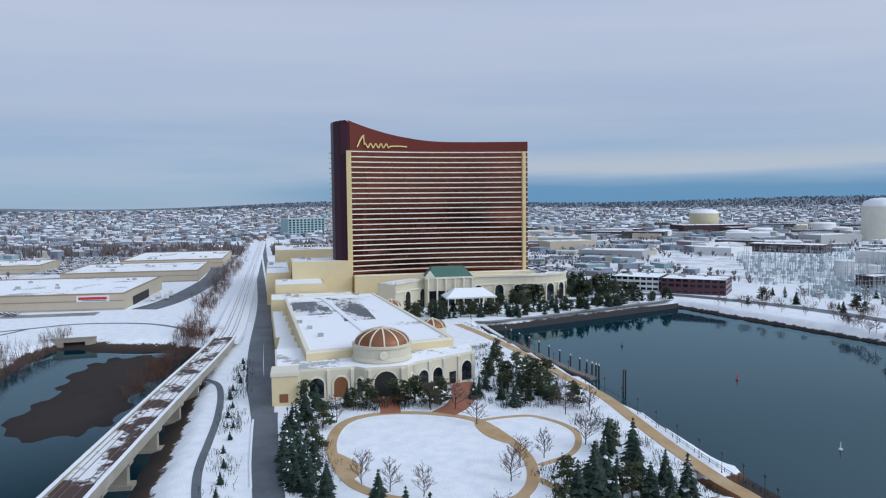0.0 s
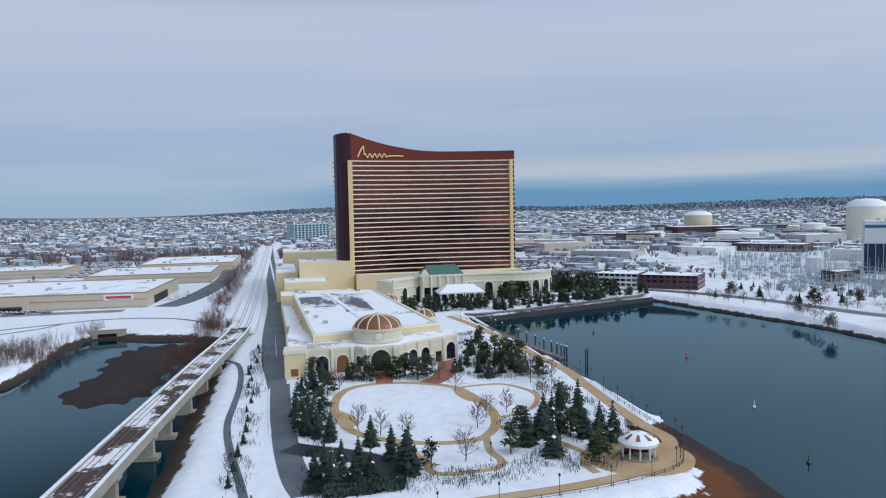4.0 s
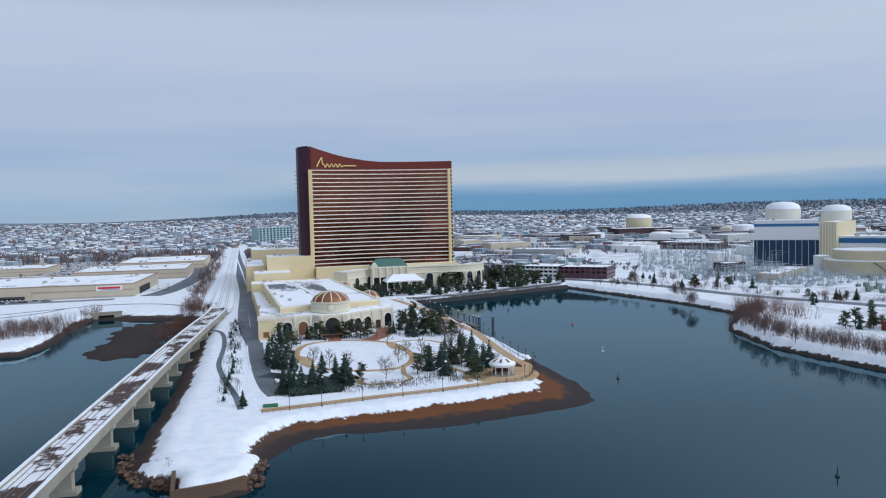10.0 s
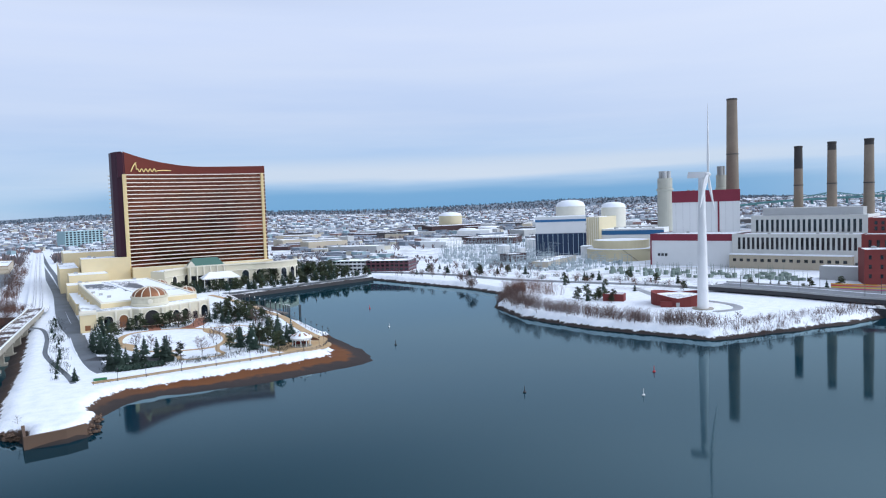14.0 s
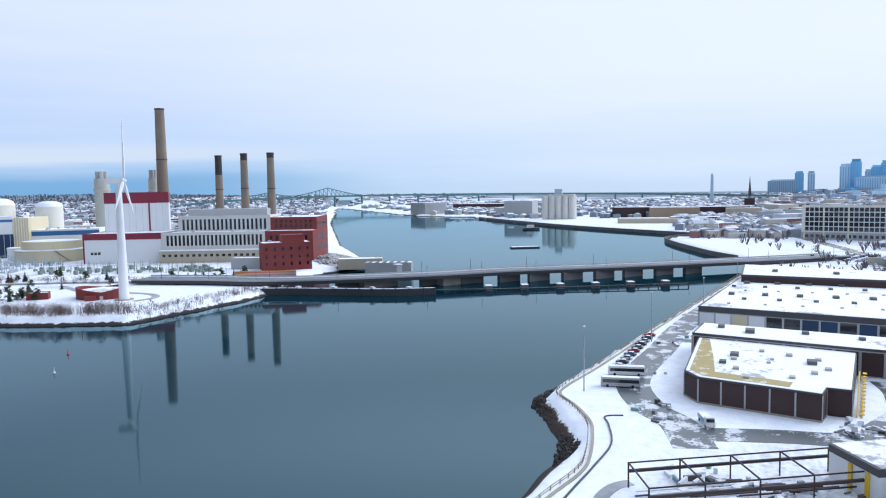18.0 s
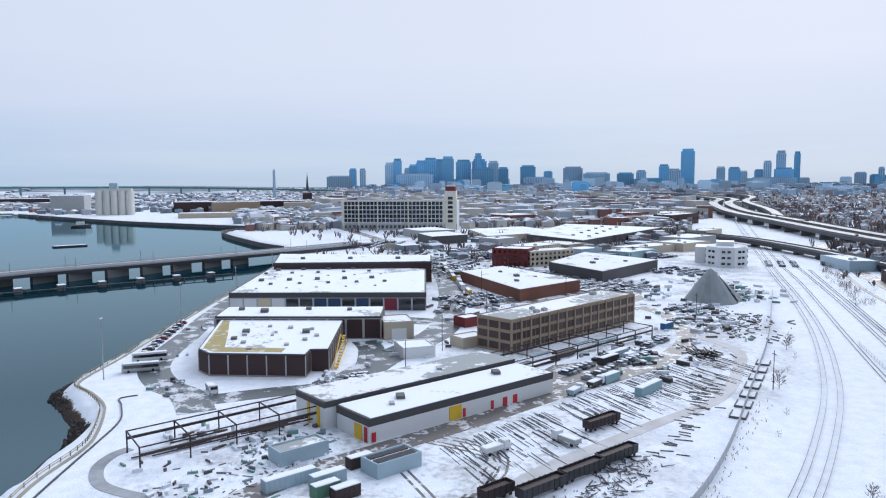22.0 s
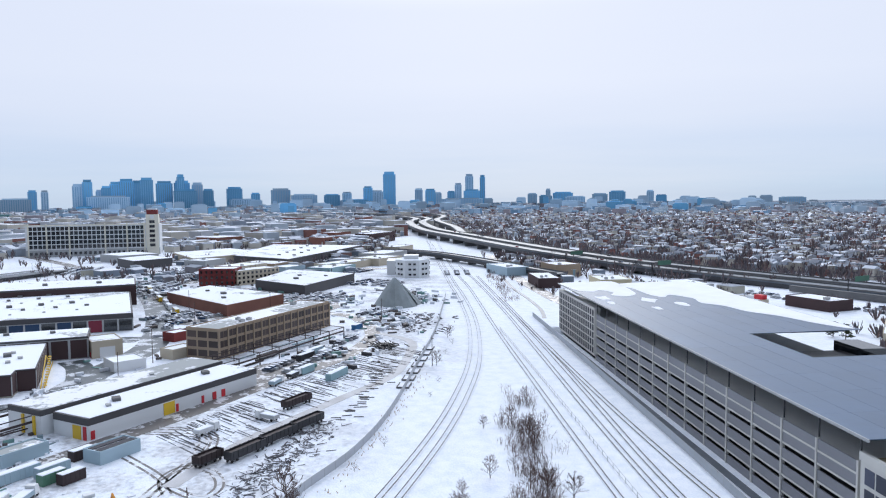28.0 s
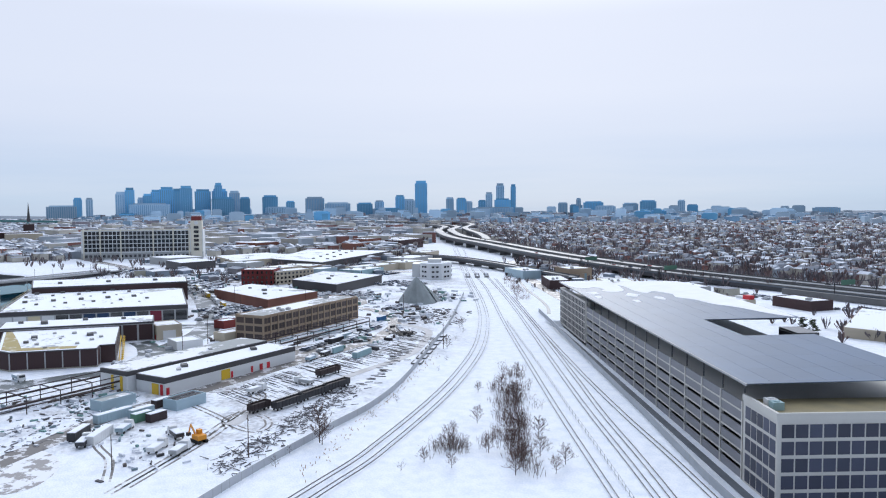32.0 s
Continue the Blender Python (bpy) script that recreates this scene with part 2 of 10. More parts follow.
RUST = mat("brown_rust_steel", (0.055, 0.040, 0.040), 0.7, 0.2, vary=0.15)
BRICK = mat("red_brick", (0.21, 0.044, 0.040), 0.85, col2=(0.17, 0.036, 0.036), s1=0.2, s2=4, amount=0.6, vary=0.06)
WORKBRICK = mat("weathered_red_brick", (0.26, 0.115, 0.080), 0.85, col2=(0.17, 0.075, 0.06), s1=0.1, s2=3, amount=0.8, vary=0.15)
PLUM = mat("dark_plum_glass", (0.045, 0.012, 0.024), 0.35, 0.0, col2=(0.016, 0.007, 0.014), s1=0.03, vary=0.0, bump=0.0, spec=0.25)
BROWNBRICK = mat("brown_brick", (0.070, 0.042, 0.042), 0.85, col2=(0.050, 0.034, 0.036), s2=4, vary=0.05)
DARKFASCIA = mat("dark_fascia", (0.075, 0.072, 0.075), 0.6, vary=0.04)
TAN = mat("tan_brick", (0.35, 0.27, 0.19), 0.85, col2=(0.26, 0.20, 0.145), s2=4, vary=0.06)
YELLOW = mat("yellow_paint", (0.70, 0.46, 0.03), 0.5, vary=0.08)
REDPAINT = mat("red_paint", (0.55, 0.03, 0.04), 0.5, vary=0.1)
MAROON = mat("maroon_cladding", (0.21, 0.022, 0.045), 0.5, vary=0.02)
BLUEPAINT = mat("blue_paint", (0.03, 0.14, 0.32), 0.5, vary=0.1)
TEALPAINT = mat("teal_paint", (0.30, 0.44, 0.47), 0.6, vary=0.1)
GREENPAINT = mat("green_paint", (0.10, 0.22, 0.15), 0.6, vary=0.1)
BLUEGREY = mat("blue_grey_steel", (0.36, 0.47, 0.53), 0.55, vary=0.12)
ORANGE = mat("orange_machine_paint", (0.72, 0.30, 0.02), 0.5, vary=0.05)
BARK = mat("bark", (0.085, 0.06, 0.05), 0.9, vary=0.2, bump=0.2)
TWIG = mat("bare_twigs", (0.14, 0.095, 0.085), 0.9, vary=0.15, bump=0.0)
REDTWIG = mat("reddish_brush", (0.17, 0.085, 0.06), 0.9, vary=0.2, bump=0.0)
NEEDLE = mat("dark_fir_needles", (0.018, 0.038, 0.028), 0.8, col2=(0.03, 0.05, 0.035), s1=0.6, s2=4, vary=0.3, bump=0.0)
PINE = mat("olive_pine_needles", (0.05, 0.065, 0.03), 0.8, col2=(0.03, 0.045, 0.025), s1=0.6, s2=4, vary=0.25, bump=0.0)
TYRE = mat("black_rubber", (0.02, 0.02, 0.02), 0.8, vary=0.0, bump=0.0)
GRAVEL = mat("grey_gravel", (0.33, 0.37, 0.38), 0.95, col2=(0.19, 0.21, 0.21), s1=0.2, s2=3, amount=0.8, vary=0.0, bump=0.4)
STACKC = mat("stack_concrete", (0.26, 0.215, 0.165), 0.85, col2=(0.16, 0.125, 0.10), s1=0.06, s2=0.8, amount=0.8, vary=0.03)
SOOT = mat("sooty_concrete", (0.055, 0.05, 0.048), 0.85, vary=0.0)
TURB = mat("white_turbine_paint", (0.80, 0.81, 0.82), 0.35, vary=0.0, bump=0.0)
CREAMTANK = mat("cream_tank_paint", (0.62, 0.55, 0.36), 0.55, col2=(0.5, 0.44, 0.3), vary=0.03)
SOLAR = mat("solar_panels", (0.075, 0.125, 0.205), 0.45, 0.0, col2=(0.06, 0.09, 0.13), s1=0.05, s2=0.5, amount=0.5, vary=0.05, bump=0.02, spec=0.3)
GARC = mat("garage_precast", (0.60, 0.59, 0.55), 0.8, col2=(0.43, 0.42, 0.38), vary=0.02)
GARBAND = mat("garage_grey_band", (0.24, 0.245, 0.265), 0.6, vary=0.05)
# near-black: painted shade of the garage openings, also the hut's dark roof panels
SHADE = mat("painted_shade_dark_panel", (0.022, 0.023, 0.032), 0.5, vary=0.2, bump=0.0, spec=0.2)
# near-black colour standing for the shade inside openings
VOID = mat("painted_dark_interior", (0.03, 0.03, 0.032), 0.9, vary=0.0, bump=0.0)
BEIGE = mat("beige_block", (0.50, 0.44, 0.34), 0.8, vary=0.08)
HOUSEW = mat("house_siding", (0.42, 0.42, 0.42), 0.8, col2=(0.2, 0.16, 0.14), s1=0.02, amount=0.9, vary=0.4)
# skyline tones: distance haze is mixed into the glass and stone colours
FARGLASS = mat("haze_blue_curtain_wall", (0.16, 0.46, 0.74), 0.35, 0.0, col2=(0.24, 0.54, 0.76), s1=0.01, s2=0.06, amount=0.7, vary=0.3, bump=0.0)
FARSTONE = mat("haze_blue_tower_stone", (0.58, 0.72, 0.83), 0.7, col2=(0.38, 0.57, 0.74), s1=0.01, s2=0.06, amount=0.7, vary=0.3, bump=0.0)
FARDARK = mat("haze_blue_window_strips", (0.26, 0.50, 0.70), 0.4, vary=0.25, bump=0.0)
TEALSTEEL = mat("teal_bridge_steel", (0.10, 0.24, 0.24), 0.6, vary=0.05, bump=0.0)

# water: dark, smooth, with fine ripples
WATER = bpy.data.materials.new("river_water")
WATER.use_nodes = True
n_, l_ = WATER.node_tree.nodes, WATER.node_tree.links
n_.remove(n_["Principled BSDF"])
body_, gloss_, both_ = n_.new("ShaderNodeBsdfDiffuse"), n_.new("ShaderNodeBsdfGlossy"), n_.new("ShaderNodeMixShader")
fres_ = n_.new("ShaderNodeFresnel")
fres_.inputs["IOR"].default_value = 1.33
body_.inputs["Color"].default_value = (0.002, 0.025, 0.040, 1)
gloss_.inputs["Color"].default_value = (0.61, 0.80, 0.85, 1)
gloss_.inputs["Roughness"].default_value = 0.05
l_.new(fres_.outputs[0], both_.inputs[0])
l_.new(body_.outputs[0], both_.inputs[1])
l_.new(gloss_.outputs[0], both_.inputs[2])
l_.new(both_.outputs[0], n_["Material Output"].inputs["Surface"])
g_ = n_.new("ShaderNodeNewGeometry")
t_, t2_ = n_.new("ShaderNodeTexNoise"), n_.new("ShaderNodeTexNoise")
t_.inputs["Scale"].default_value, t_.inputs["Detail"].default_value = 0.55, 4
t2_.inputs["Scale"].default_value = 0.012
l_.new(g_.outputs["Position"], t_.inputs["Vector"])
l_.new(g_.outputs["Position"], t2_.inputs["Vector"])
m_ = n_.new("ShaderNodeMath")
m_.operation = "MULTIPLY"
l_.new(t_.outputs["Fac"], m_.inputs[0])
l_.new(t2_.outputs["Fac"], m_.inputs[1])
p_ = n_.new("ShaderNodeBump")
p_.inputs["Strength"].default_value, p_.inputs["Distance"].default_value = 0.07, 0.08
l_.new(m_.outputs[0], p_.inputs["Height"])
for q_ in (body_, gloss_, fres_):
    l_.new(p_.outputs[0], q_.inputs["Normal"])

# the ground: snow above, brown weed and stones on the tidal banks
GROUND = bpy.data.materials.new("snowy_ground")
GROUND.use_nodes = True
n_, l_ = GROUND.node_tree.nodes, GROUND.node_tree.links
b_ = n_["Principled BSDF"]
b_.inputs["Roughness"].default_value, b_.inputs["Specular IOR Level"].default_value = 0.9, 0.2
g_ = n_.new("ShaderNodeNewGeometry")
s_ = n_.new("ShaderNodeSeparateXYZ")
l_.new(g_.outputs["Position"], s_.inputs[0])


def gnoise(scale, detail=5):
    t = n_.new("ShaderNodeTexNoise")
    t.inputs["Scale"].default_value, t.inputs["Detail"].default_value = scale, detail
    l_.new(g_.outputs["Position"], t.inputs["Vector"])
    return t.outputs["Fac"]


def gramp(value, stops):
    r = n_.new("ShaderNodeValToRGB")
    for i, (p, c) in enumerate(stops):
        e = r.color_ramp.elements[i] if i < 2 else r.color_ramp.elements.new(p)
        e.position, e.color = p, (*c, 1)
    l_.new(value, r.inputs[0])
    return r.outputs[0]


def gmix(fac, a, b):
    m = n_.new("ShaderNodeMixRGB")
    l_.new(fac, m.inputs[0])
    l_.new(a, m.inputs[1])
    l_.new(b, m.inputs[2])
    return m.outputs[0]


def gmath(op, a, b):
    m = n_.new("ShaderNodeMath")
    m.operation = op
    for i, v in enumerate((a, b)):
        if isinstance(v, (int, float)):
            m.inputs[i].default_value = v
        else:
            l_.new(v, m.inputs[i])
    m.use_clamp = op == "DIVIDE"
    return m.outputs[0]


big_, mid_, fine_ = gnoise(0.02), gnoise(0.25), gnoise(2.2)
snow_ = gramp(gmath("ADD", gmath("MULTIPLY", mid_, 0.5), gmath("MULTIPLY", fine_, 0.5)), [(0.3, (0.67, 0.735, 0.83)), (0.58, (0.865, 0.90, 0.945))])
zn_ = gmath("ADD", gmath("MULTIPLY", s_.outputs["Z"], 0.26), gmath("MULTIPLY", mid_, 0.25))
mud_ = gramp(zn_, [(0.05, (0.026, 0.023, 0.024)), (0.35, (0.044, 0.034, 0.030)), (0.65, (0.078, 0.052, 0.038)), (1.0, (0.105, 0.075, 0.055))])
weed_ = gramp(zn_, [(0.05, (0.030, 0.027, 0.029)), (0.32, (0.046, 0.036, 0.034)), (0.40, (0.150, 0.060, 0.022)), (0.66, (0.125, 0.050, 0.022)), (0.9, (0.085, 0.058, 0.042))])
# orange rockweed grows on the beach of the peninsula
away_ = n_.new("ShaderNodeVectorMath")
away_.operation = "DISTANCE"
away_.inputs[1].default_value = (62, 96, 2)
l_.new(g_.outputs["Position"], away_.inputs[0])
near_ = gmath("DIVIDE", gmath("SUBTRACT", 78.0, away_.outputs["Value"]), 30.0)
bank_ = gmix(near_, mud_, weed_)
# dirty trodden snow where the works yards and streets are
def yard_(cx, cy, r):
    v = n_.new("ShaderNodeVectorMath")
    v.operation = "DISTANCE"
    v.inputs[1].default_value = (cx, cy, 4)
    l_.new(g_.outputs["Position"], v.inputs[0])
    return gmath("DIVIDE", gmath("SUBTRACT", r, v.outputs["Value"]), r * 0.35)


used_ = yard_(100, -295, 75.0)
for c_ in ((180, -375, 75.0), (235, -420, 60.0), (420, -440, 170.0), (640, -500, 260.0), (300, 860, 300.0), (-250, 800, 200.0), (420, 560, 170.0), (380, 250, 130.0), (800, 1000, 420.0)):
    used_ = gmath("MAXIMUM", used_, yard_(*c_))
smudge_ = gramp(gmath("ADD", gmath("MULTIPLY", gnoise(0.06, 8), 0.7), gmath("MULTIPLY", gnoise(0.7, 4), 0.3)), [(0.47, (0, 0, 0)), (0.57, (1, 1, 1))])
dirty_ = gramp(gnoise(0.5, 6), [(0.35, (0.20, 0.20, 0.21)), (0.6, (0.56, 0.57, 0.59))])
snow_ = gmix(gmath("MULTIPLY", gmath("MULTIPLY", smudge_, used_), 0.6), snow_, dirty_)
edge_ = gmath("ADD", s_.outputs["Z"], gmath("ADD", gmath("MULTIPLY", gmath("SUBTRACT", mid_, 0.5), 2.0), gmath("MULTIPLY", gmath("SUBTRACT", gnoise(0.9, 4), 0.5), 1.6)))
# far off the land is wooded between the streets, haze blue painted in
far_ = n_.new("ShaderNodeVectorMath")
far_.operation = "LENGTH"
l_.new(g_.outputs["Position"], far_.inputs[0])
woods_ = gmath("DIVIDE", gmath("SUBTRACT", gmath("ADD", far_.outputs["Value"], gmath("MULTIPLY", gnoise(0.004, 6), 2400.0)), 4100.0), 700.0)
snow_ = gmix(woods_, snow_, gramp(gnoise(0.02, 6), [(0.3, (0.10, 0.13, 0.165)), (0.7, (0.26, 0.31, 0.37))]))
edge_ = gmath("ADD", edge_, gmath("DIVIDE", gmath("SUBTRACT", s_.outputs["X"], 190.0), 8.0))
edge_ = gmath("ADD", edge_, gmath("MULTIPLY", gmath("DIVIDE", gmath("SUBTRACT", -300.0, s_.outputs["Y"]), 5.0), 4.0))
fac_ = gmath("DIVIDE", gmath("SUBTRACT", edge_, 2.05), 0.35)
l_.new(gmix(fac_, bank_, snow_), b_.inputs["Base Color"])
p_ = n_.new("ShaderNodeBump")
p_.inputs["Strength"].default_value, p_.inputs["Distance"].default_value = 0.5, 0.25
l_.new(gmath("ADD", mid_, fine_), p_.inputs["Height"])
l_.new(p_.outputs[0], b_.inputs["Normal"])


# ---- mesh helpers ----
class MB:
    """Collects faces for one mesh."""

    def __init__(self):
        self.v, self.f = [], []

    def poly(self, pts):
        i = len(self.v)
        self.v += [tuple(p) for p in pts]
        self.f.append(tuple(range(i, i + len(pts))))
        return self

    def hexa(self, a, b):
        """A solid between two loops of points of equal length (bottom, top)."""
        i, k = len(self.v), len(a)
        self.v += [tuple(p) for p in a] + [tuple(p) for p in b]
        self.f.append(tuple(range(i + k - 1, i - 1, -1)))
        self.f.append(tuple(range(i + k, i + 2 * k)))
        for j in range(k):
            q = (j + 1) % k
            self.f.append((i + j, i + q, i + k + q, i + k + j))
        return self

    def box(self, x0, y0, z0, x1, y1, z1):
        x0, x1, y0, y1 = min(x0, x1), max(x0, x1), min(y0, y1), max(y0, y1)
        q = [(x0, y0), (x1, y0), (x1, y1), (x0, y1)]
        return self.hexa([(x, y, z0) for x, y in q], [(x, y, z1) for x, y in q])

    def prism(self, q, z0, z1):
        area = sum(q[i][0] * q[(i + 1) % len(q)][1] - q[(i + 1) % len(q)][0] * q[i][1] for i in range(len(q)))
        q = q if area > 0 else q[::-1]
        return self.hexa([(x, y, z0) for x, y in q], [(x, y, z1) for x, y in q])

    def lathe(self, prof, n=16, cx=0, cy=0, a0=0.0, a1=360.0):
        i, k = len(self.v), len(prof)
        full = a1 - a0 > 359
        m = n if full else n + 1
        for j in range(m):
            a = radians(a0 + (a1 - a0) * j / n)
            self.v += [(cx + r * math.cos(a), cy + r * math.sin(a), z) for r, z in prof]
        for j in range(n):
            p, q = i + j * k, i + ((j + 1) % m) * k
            for s in range(k - 1):
                self.f.append((p + s, q + s, q + s + 1, p + s + 1))
        return self

    def cyl(self, cx, cy, z0, z1, r0, r1=None, n=12):
        r1 = r0 if r1 is None else r1
        a = [(cx + r0 * math.cos(2 * math.pi * j / n), cy + r0 * math.sin(2 * math.pi * j / n), z0) for j in range(n)]
        b = [(cx + r1 * math.cos(2 * math.pi * j / n), cy + r1 * math.sin(2 * math.pi * j / n), z1) for j in range(n)]
        return self.hexa(a, b)

    def tube(self, p, q, r, r1=None, n=5):
        p, q = Vector(p), Vector(q)
        d = (q - p).normalized()
        u = d.orthogonal().normalized()
        w = d.cross(u)
        r1 = r if r1 is None else r1
        ang = [2 * math.pi * j / n for j in range(n)]
        return self.hexa([p + (u * math.cos(a) + w * math.sin(a)) * r for a in ang], [q + (u * math.cos(a) + w * math.sin(a)) * r1 for a in ang])

    def beam(self, p, q, w, h):
        """A bar of rectangular section from p to q (its top centre line)."""
        p, q = Vector(p), Vector(q)
        d = q - p
        s = Vector((-d.y, d.x, 0)).normalized() * (w / 2)
        u = Vector((0, 0, -h))
        return self.hexa([p + s + u, p - s + u, q - s + u, q + s + u], [p + s, p - s, q - s, q + s])

    def strip(self, pts, w, z, th=0.12):
        """A slab that follows a line on the ground."""
        L = offset(pts, w / 2)
        R = offset(pts, -w / 2)
        zz = z if callable(z) else (lambda x, y: z)
        i = len(self.v)
        for a, b in zip(L, R):
            t = zz((a[0] + b[0]) / 2, (a[1] + b[1]) / 2)
            self.v += [(a[0], a[1], t), (b[0], b[1], t), (a[0], a[1], t - th), (b[0], b[1], t - th)]
        for j in range(len(L) - 1):
            k = i + 4 * j
            self.f += [(k, k + 1, k + 5, k + 4), (k + 2, k, k + 4, k + 6), (k + 1, k + 3, k + 7, k + 5)]
        k = i + 4 * (len(L) - 1)
        self.f += [(i + 1, i, i + 2, i + 3), (k, k + 1, k + 3, k + 2)]
        return self

    def sweep(self, secs, closed=False):
        """One connected solid through sections of equal length."""
        i, k, n = len(self.v), len(secs[0]), len(secs)
        for q in secs:
            self.v += [tuple(p) for p in q]
        for a in range(n if closed else n - 1):
            b = (a + 1) % n
            for j in range(k):
                q = (j + 1) % k
                self.f.append((i + a * k + j, i + a * k + q, i + b * k + q, i + b * k + j))
        if not closed:
            self.f += [tuple(range(i + k - 1, i - 1, -1)), tuple(range(i + (n - 1) * k, i + n * k))]
        return self

    def mesh(self, name):
        me = bpy.data.meshes.new(name)
        me.from_pydata(self.v, [], self.f)
        me.update()
        return me


def offset(pts, d):
    out = []
    for i, p in enumerate(pts):
        a, b = pts[max(i - 1, 0)], pts[min(i + 1, len(pts) - 1)]
        dx, dy = b[0] - a[0], b[1] - a[1]
        L = math.hypot(dx, dy) or 1
        out.append((p[0] - dy / L * d, p[1] + dx / L * d, *p[2:]))
    return out


def smooth(pts, n=8, closed=False):
    """A line through the points (Catmull-Rom)."""
    P = [Vector(p) for p in pts]
    out, m = [], len(P)
    for i in range(m if closed else m - 1):
        if closed:
            a, b, c, d = P[i - 1], P[i], P[(i + 1) % m], P[(i + 2) % m]
        else:
            a, b, c, d = P[max(i - 1, 0)], P[i], P[i + 1], P[min(i + 2, m - 1)]
        for j in range(n):
            t = j / n
            out.append(tuple(0.5 * (2 * b + (c - a) * t + (2 * a - 5 * b + 4 * c - d) * t * t + (3 * b - a - 3 * c + d) * t ** 3)))
    out.append(tuple(P[0] if closed else P[-1]))
    return out


def ob(name, mb, material, parent=None, label="", m=None, smooth_shade=False):
    me = mb if isinstance(mb, bpy.types.Mesh) else mb.mesh(name)
    if not me.materials:
        me.materials.append(material)
    if smooth_shade:
        me.polygons.foreach_set("use_smooth", [True] * len(me.polygons))
    o = new(name, me)
    if parent:
        o.parent = parent
    if m is not None:
        o.matrix_basis = m
    if label:
        o["label"] = label
    return o


def part(name, mb, material, parent, label="", m=None, smooth_shade=False):
    return ob(name, mb, material, parent, label, m, smooth_shade)


def thing(name, x, y, z, rz, label, category, group="", kind=""):
    e = new(name)
    e.empty_display_size = 0.5
    e.matrix_basis = pose(x, y, z, 0, 0, rz)
    return tagged(e, label, category, group, kind)


def single(name, mb, material, label, category, group="", kind="", m=None, smooth_shade=False):
    return tagged(ob(name, mb, material, None, "", m, smooth_shade), label, category, group, kind)


def local_frame(a, b):
    """x0, y0 and the turn of a frame whose x axis runs from a to b, and the length."""
    return a[0], a[1], math.degrees(math.atan2(b[1] - a[1], b[0] - a[0])), math.hypot(b[0] - a[0], b[1] - a[1])


# ---- the ground and the river ----
GZ = 4.0
SHORE = [(-2500, 60), (-900, 120), (-300, 187), (-200, 224), (-142, 239), (-118, 240), (-114, 267), (-118, 335), (-112, 352), (-104, 352), (-97, 343), (-86, 340), (-63, 337), (-50, 322),
         (-44, 260), (-43, 213), (-41, 150), (-41, 110), (-42, 78), (-41, 62), (-36, 52), (-28, 47.5), (-26.2, 36.4), (-16, 38.6), (-10.2, 41.8), (-8.6, 52), (-5.5, 63), (0, 72.5), (6, 77.5), (13, 80), (22, 77), (33, 77.3), (43, 77.3), (55, 78.5), (70, 82), (86, 85.5), (97, 92), (101, 112), (100, 136), (98, 160),
         (97, 202), (94, 226), (90, 260), (84, 318), (80, 358), (98, 360), (165, 388), (214, 409), (232, 339), (246, 290), (249, 239), (213, 195), (204, 150), (213, 97), (237, 43),
         (284, 39), (330, 36), (371, 44), (415, 70), (526, 60), (714, 209), (1223, 543), (4800, 2700), (5200, 2500), (4585, 2450), (2306, 1180), (1942, 851), (1668, 605), (1567, 492), (1549, 365), (1450, 311),
         (1161, 60), (1019, -100), (953, -189), (876, -145), (715, -198), (648, -233), (570, -246), (305, -207), (215, -195), (190, -190.5), (172, -190.5), (160, -197), (149, -204), (134, -209.5), (112, -207), (95, -205), (0, -213),
         (-60, -225), (-200, -240), (-900, -300), (-2500, -300)]


def shore_distance(X, Y):
    """Distance from the waterline, positive on land."""
    d = np.full(X.shape, 1e9)
    inside = np.zeros(X.shape, bool)
    n = len(SHORE)
    for i in range(n):
        (x0, y0), (x1, y1) = SHORE[i], SHORE[(i + 1) % n]
        dx, dy = x1 - x0, y1 - y0
        t = np.clip(((X - x0) * dx + (Y - y0) * dy) / (dx * dx + dy * dy), 0, 1)
        d = np.minimum(d, np.hypot(X - x0 - t * dx, Y - y0 - t * dy))
        if y0 != y1:
            inside ^= ((Y < y0) != (Y < y1)) & (X < x0 + (Y - y0) / (y1 - y0) * dx)
    return np.where(inside, -d, d)


def hills(X, Y):
    r = np.hypot(X - 50, Y)
    wob = 0.6 + 0.25 * np.sin(X * 0.0021 + 1.0) + 0.2 * np.sin(Y * 0.0027 + X * 0.0011)
    south = np.clip((X - Y) / np.maximum(r, 1) - 0.2, 0, 1)
    return np.clip((r - 1500) / 3300, 0, 1) ** 1.3 * 62 * wob * (1 - 0.75 * south)


def axis(lo, hi, step, far):
    inner = list(np.arange(lo, hi + 0.1, step))
    s, p, out = step, hi, []
    while p < far:
        s *= 1.036
        p += s
        out.append(p)
    s, p, low = step, lo, []
    while p > -far:
        s *= 1.036
        p -= s
        low.append(p)
    return np.array(low[::-1] + inner + out)


gx, gy = axis(-150, 300, 2.2, 5600), axis(-520, 430, 2.3, 5600)
GXX, GYY = np.meshgrid(gx, gy)
gd = shore_distance(GXX, GYY)
bank = np.where((GYY < 112) & (GXX > -12) & (GXX < 90) & (GYY > 58), np.interp(GXX, [-9, 2, 11, 24, 36, 50, 66, 78, 90], [9, 11, 8, 13, 14, 17, 16, 18, 17]), np.where((GYY < 150) & (GXX > 60) & (GXX < 112) & (GYY > 60), 15.5, 5.0))
bank = np.where((GXX > -60) & (GXX < -20) & (GYY > 40) & (GYY < 340), 9.0, bank)
bank = np.where((GXX > -115) & (GXX < -60) & (GYY > 300) & (GYY < 400), 14.0, bank)
bank = np.where((GXX > 60) & (GXX < 110) & (GYY > 225), 2.5, bank)
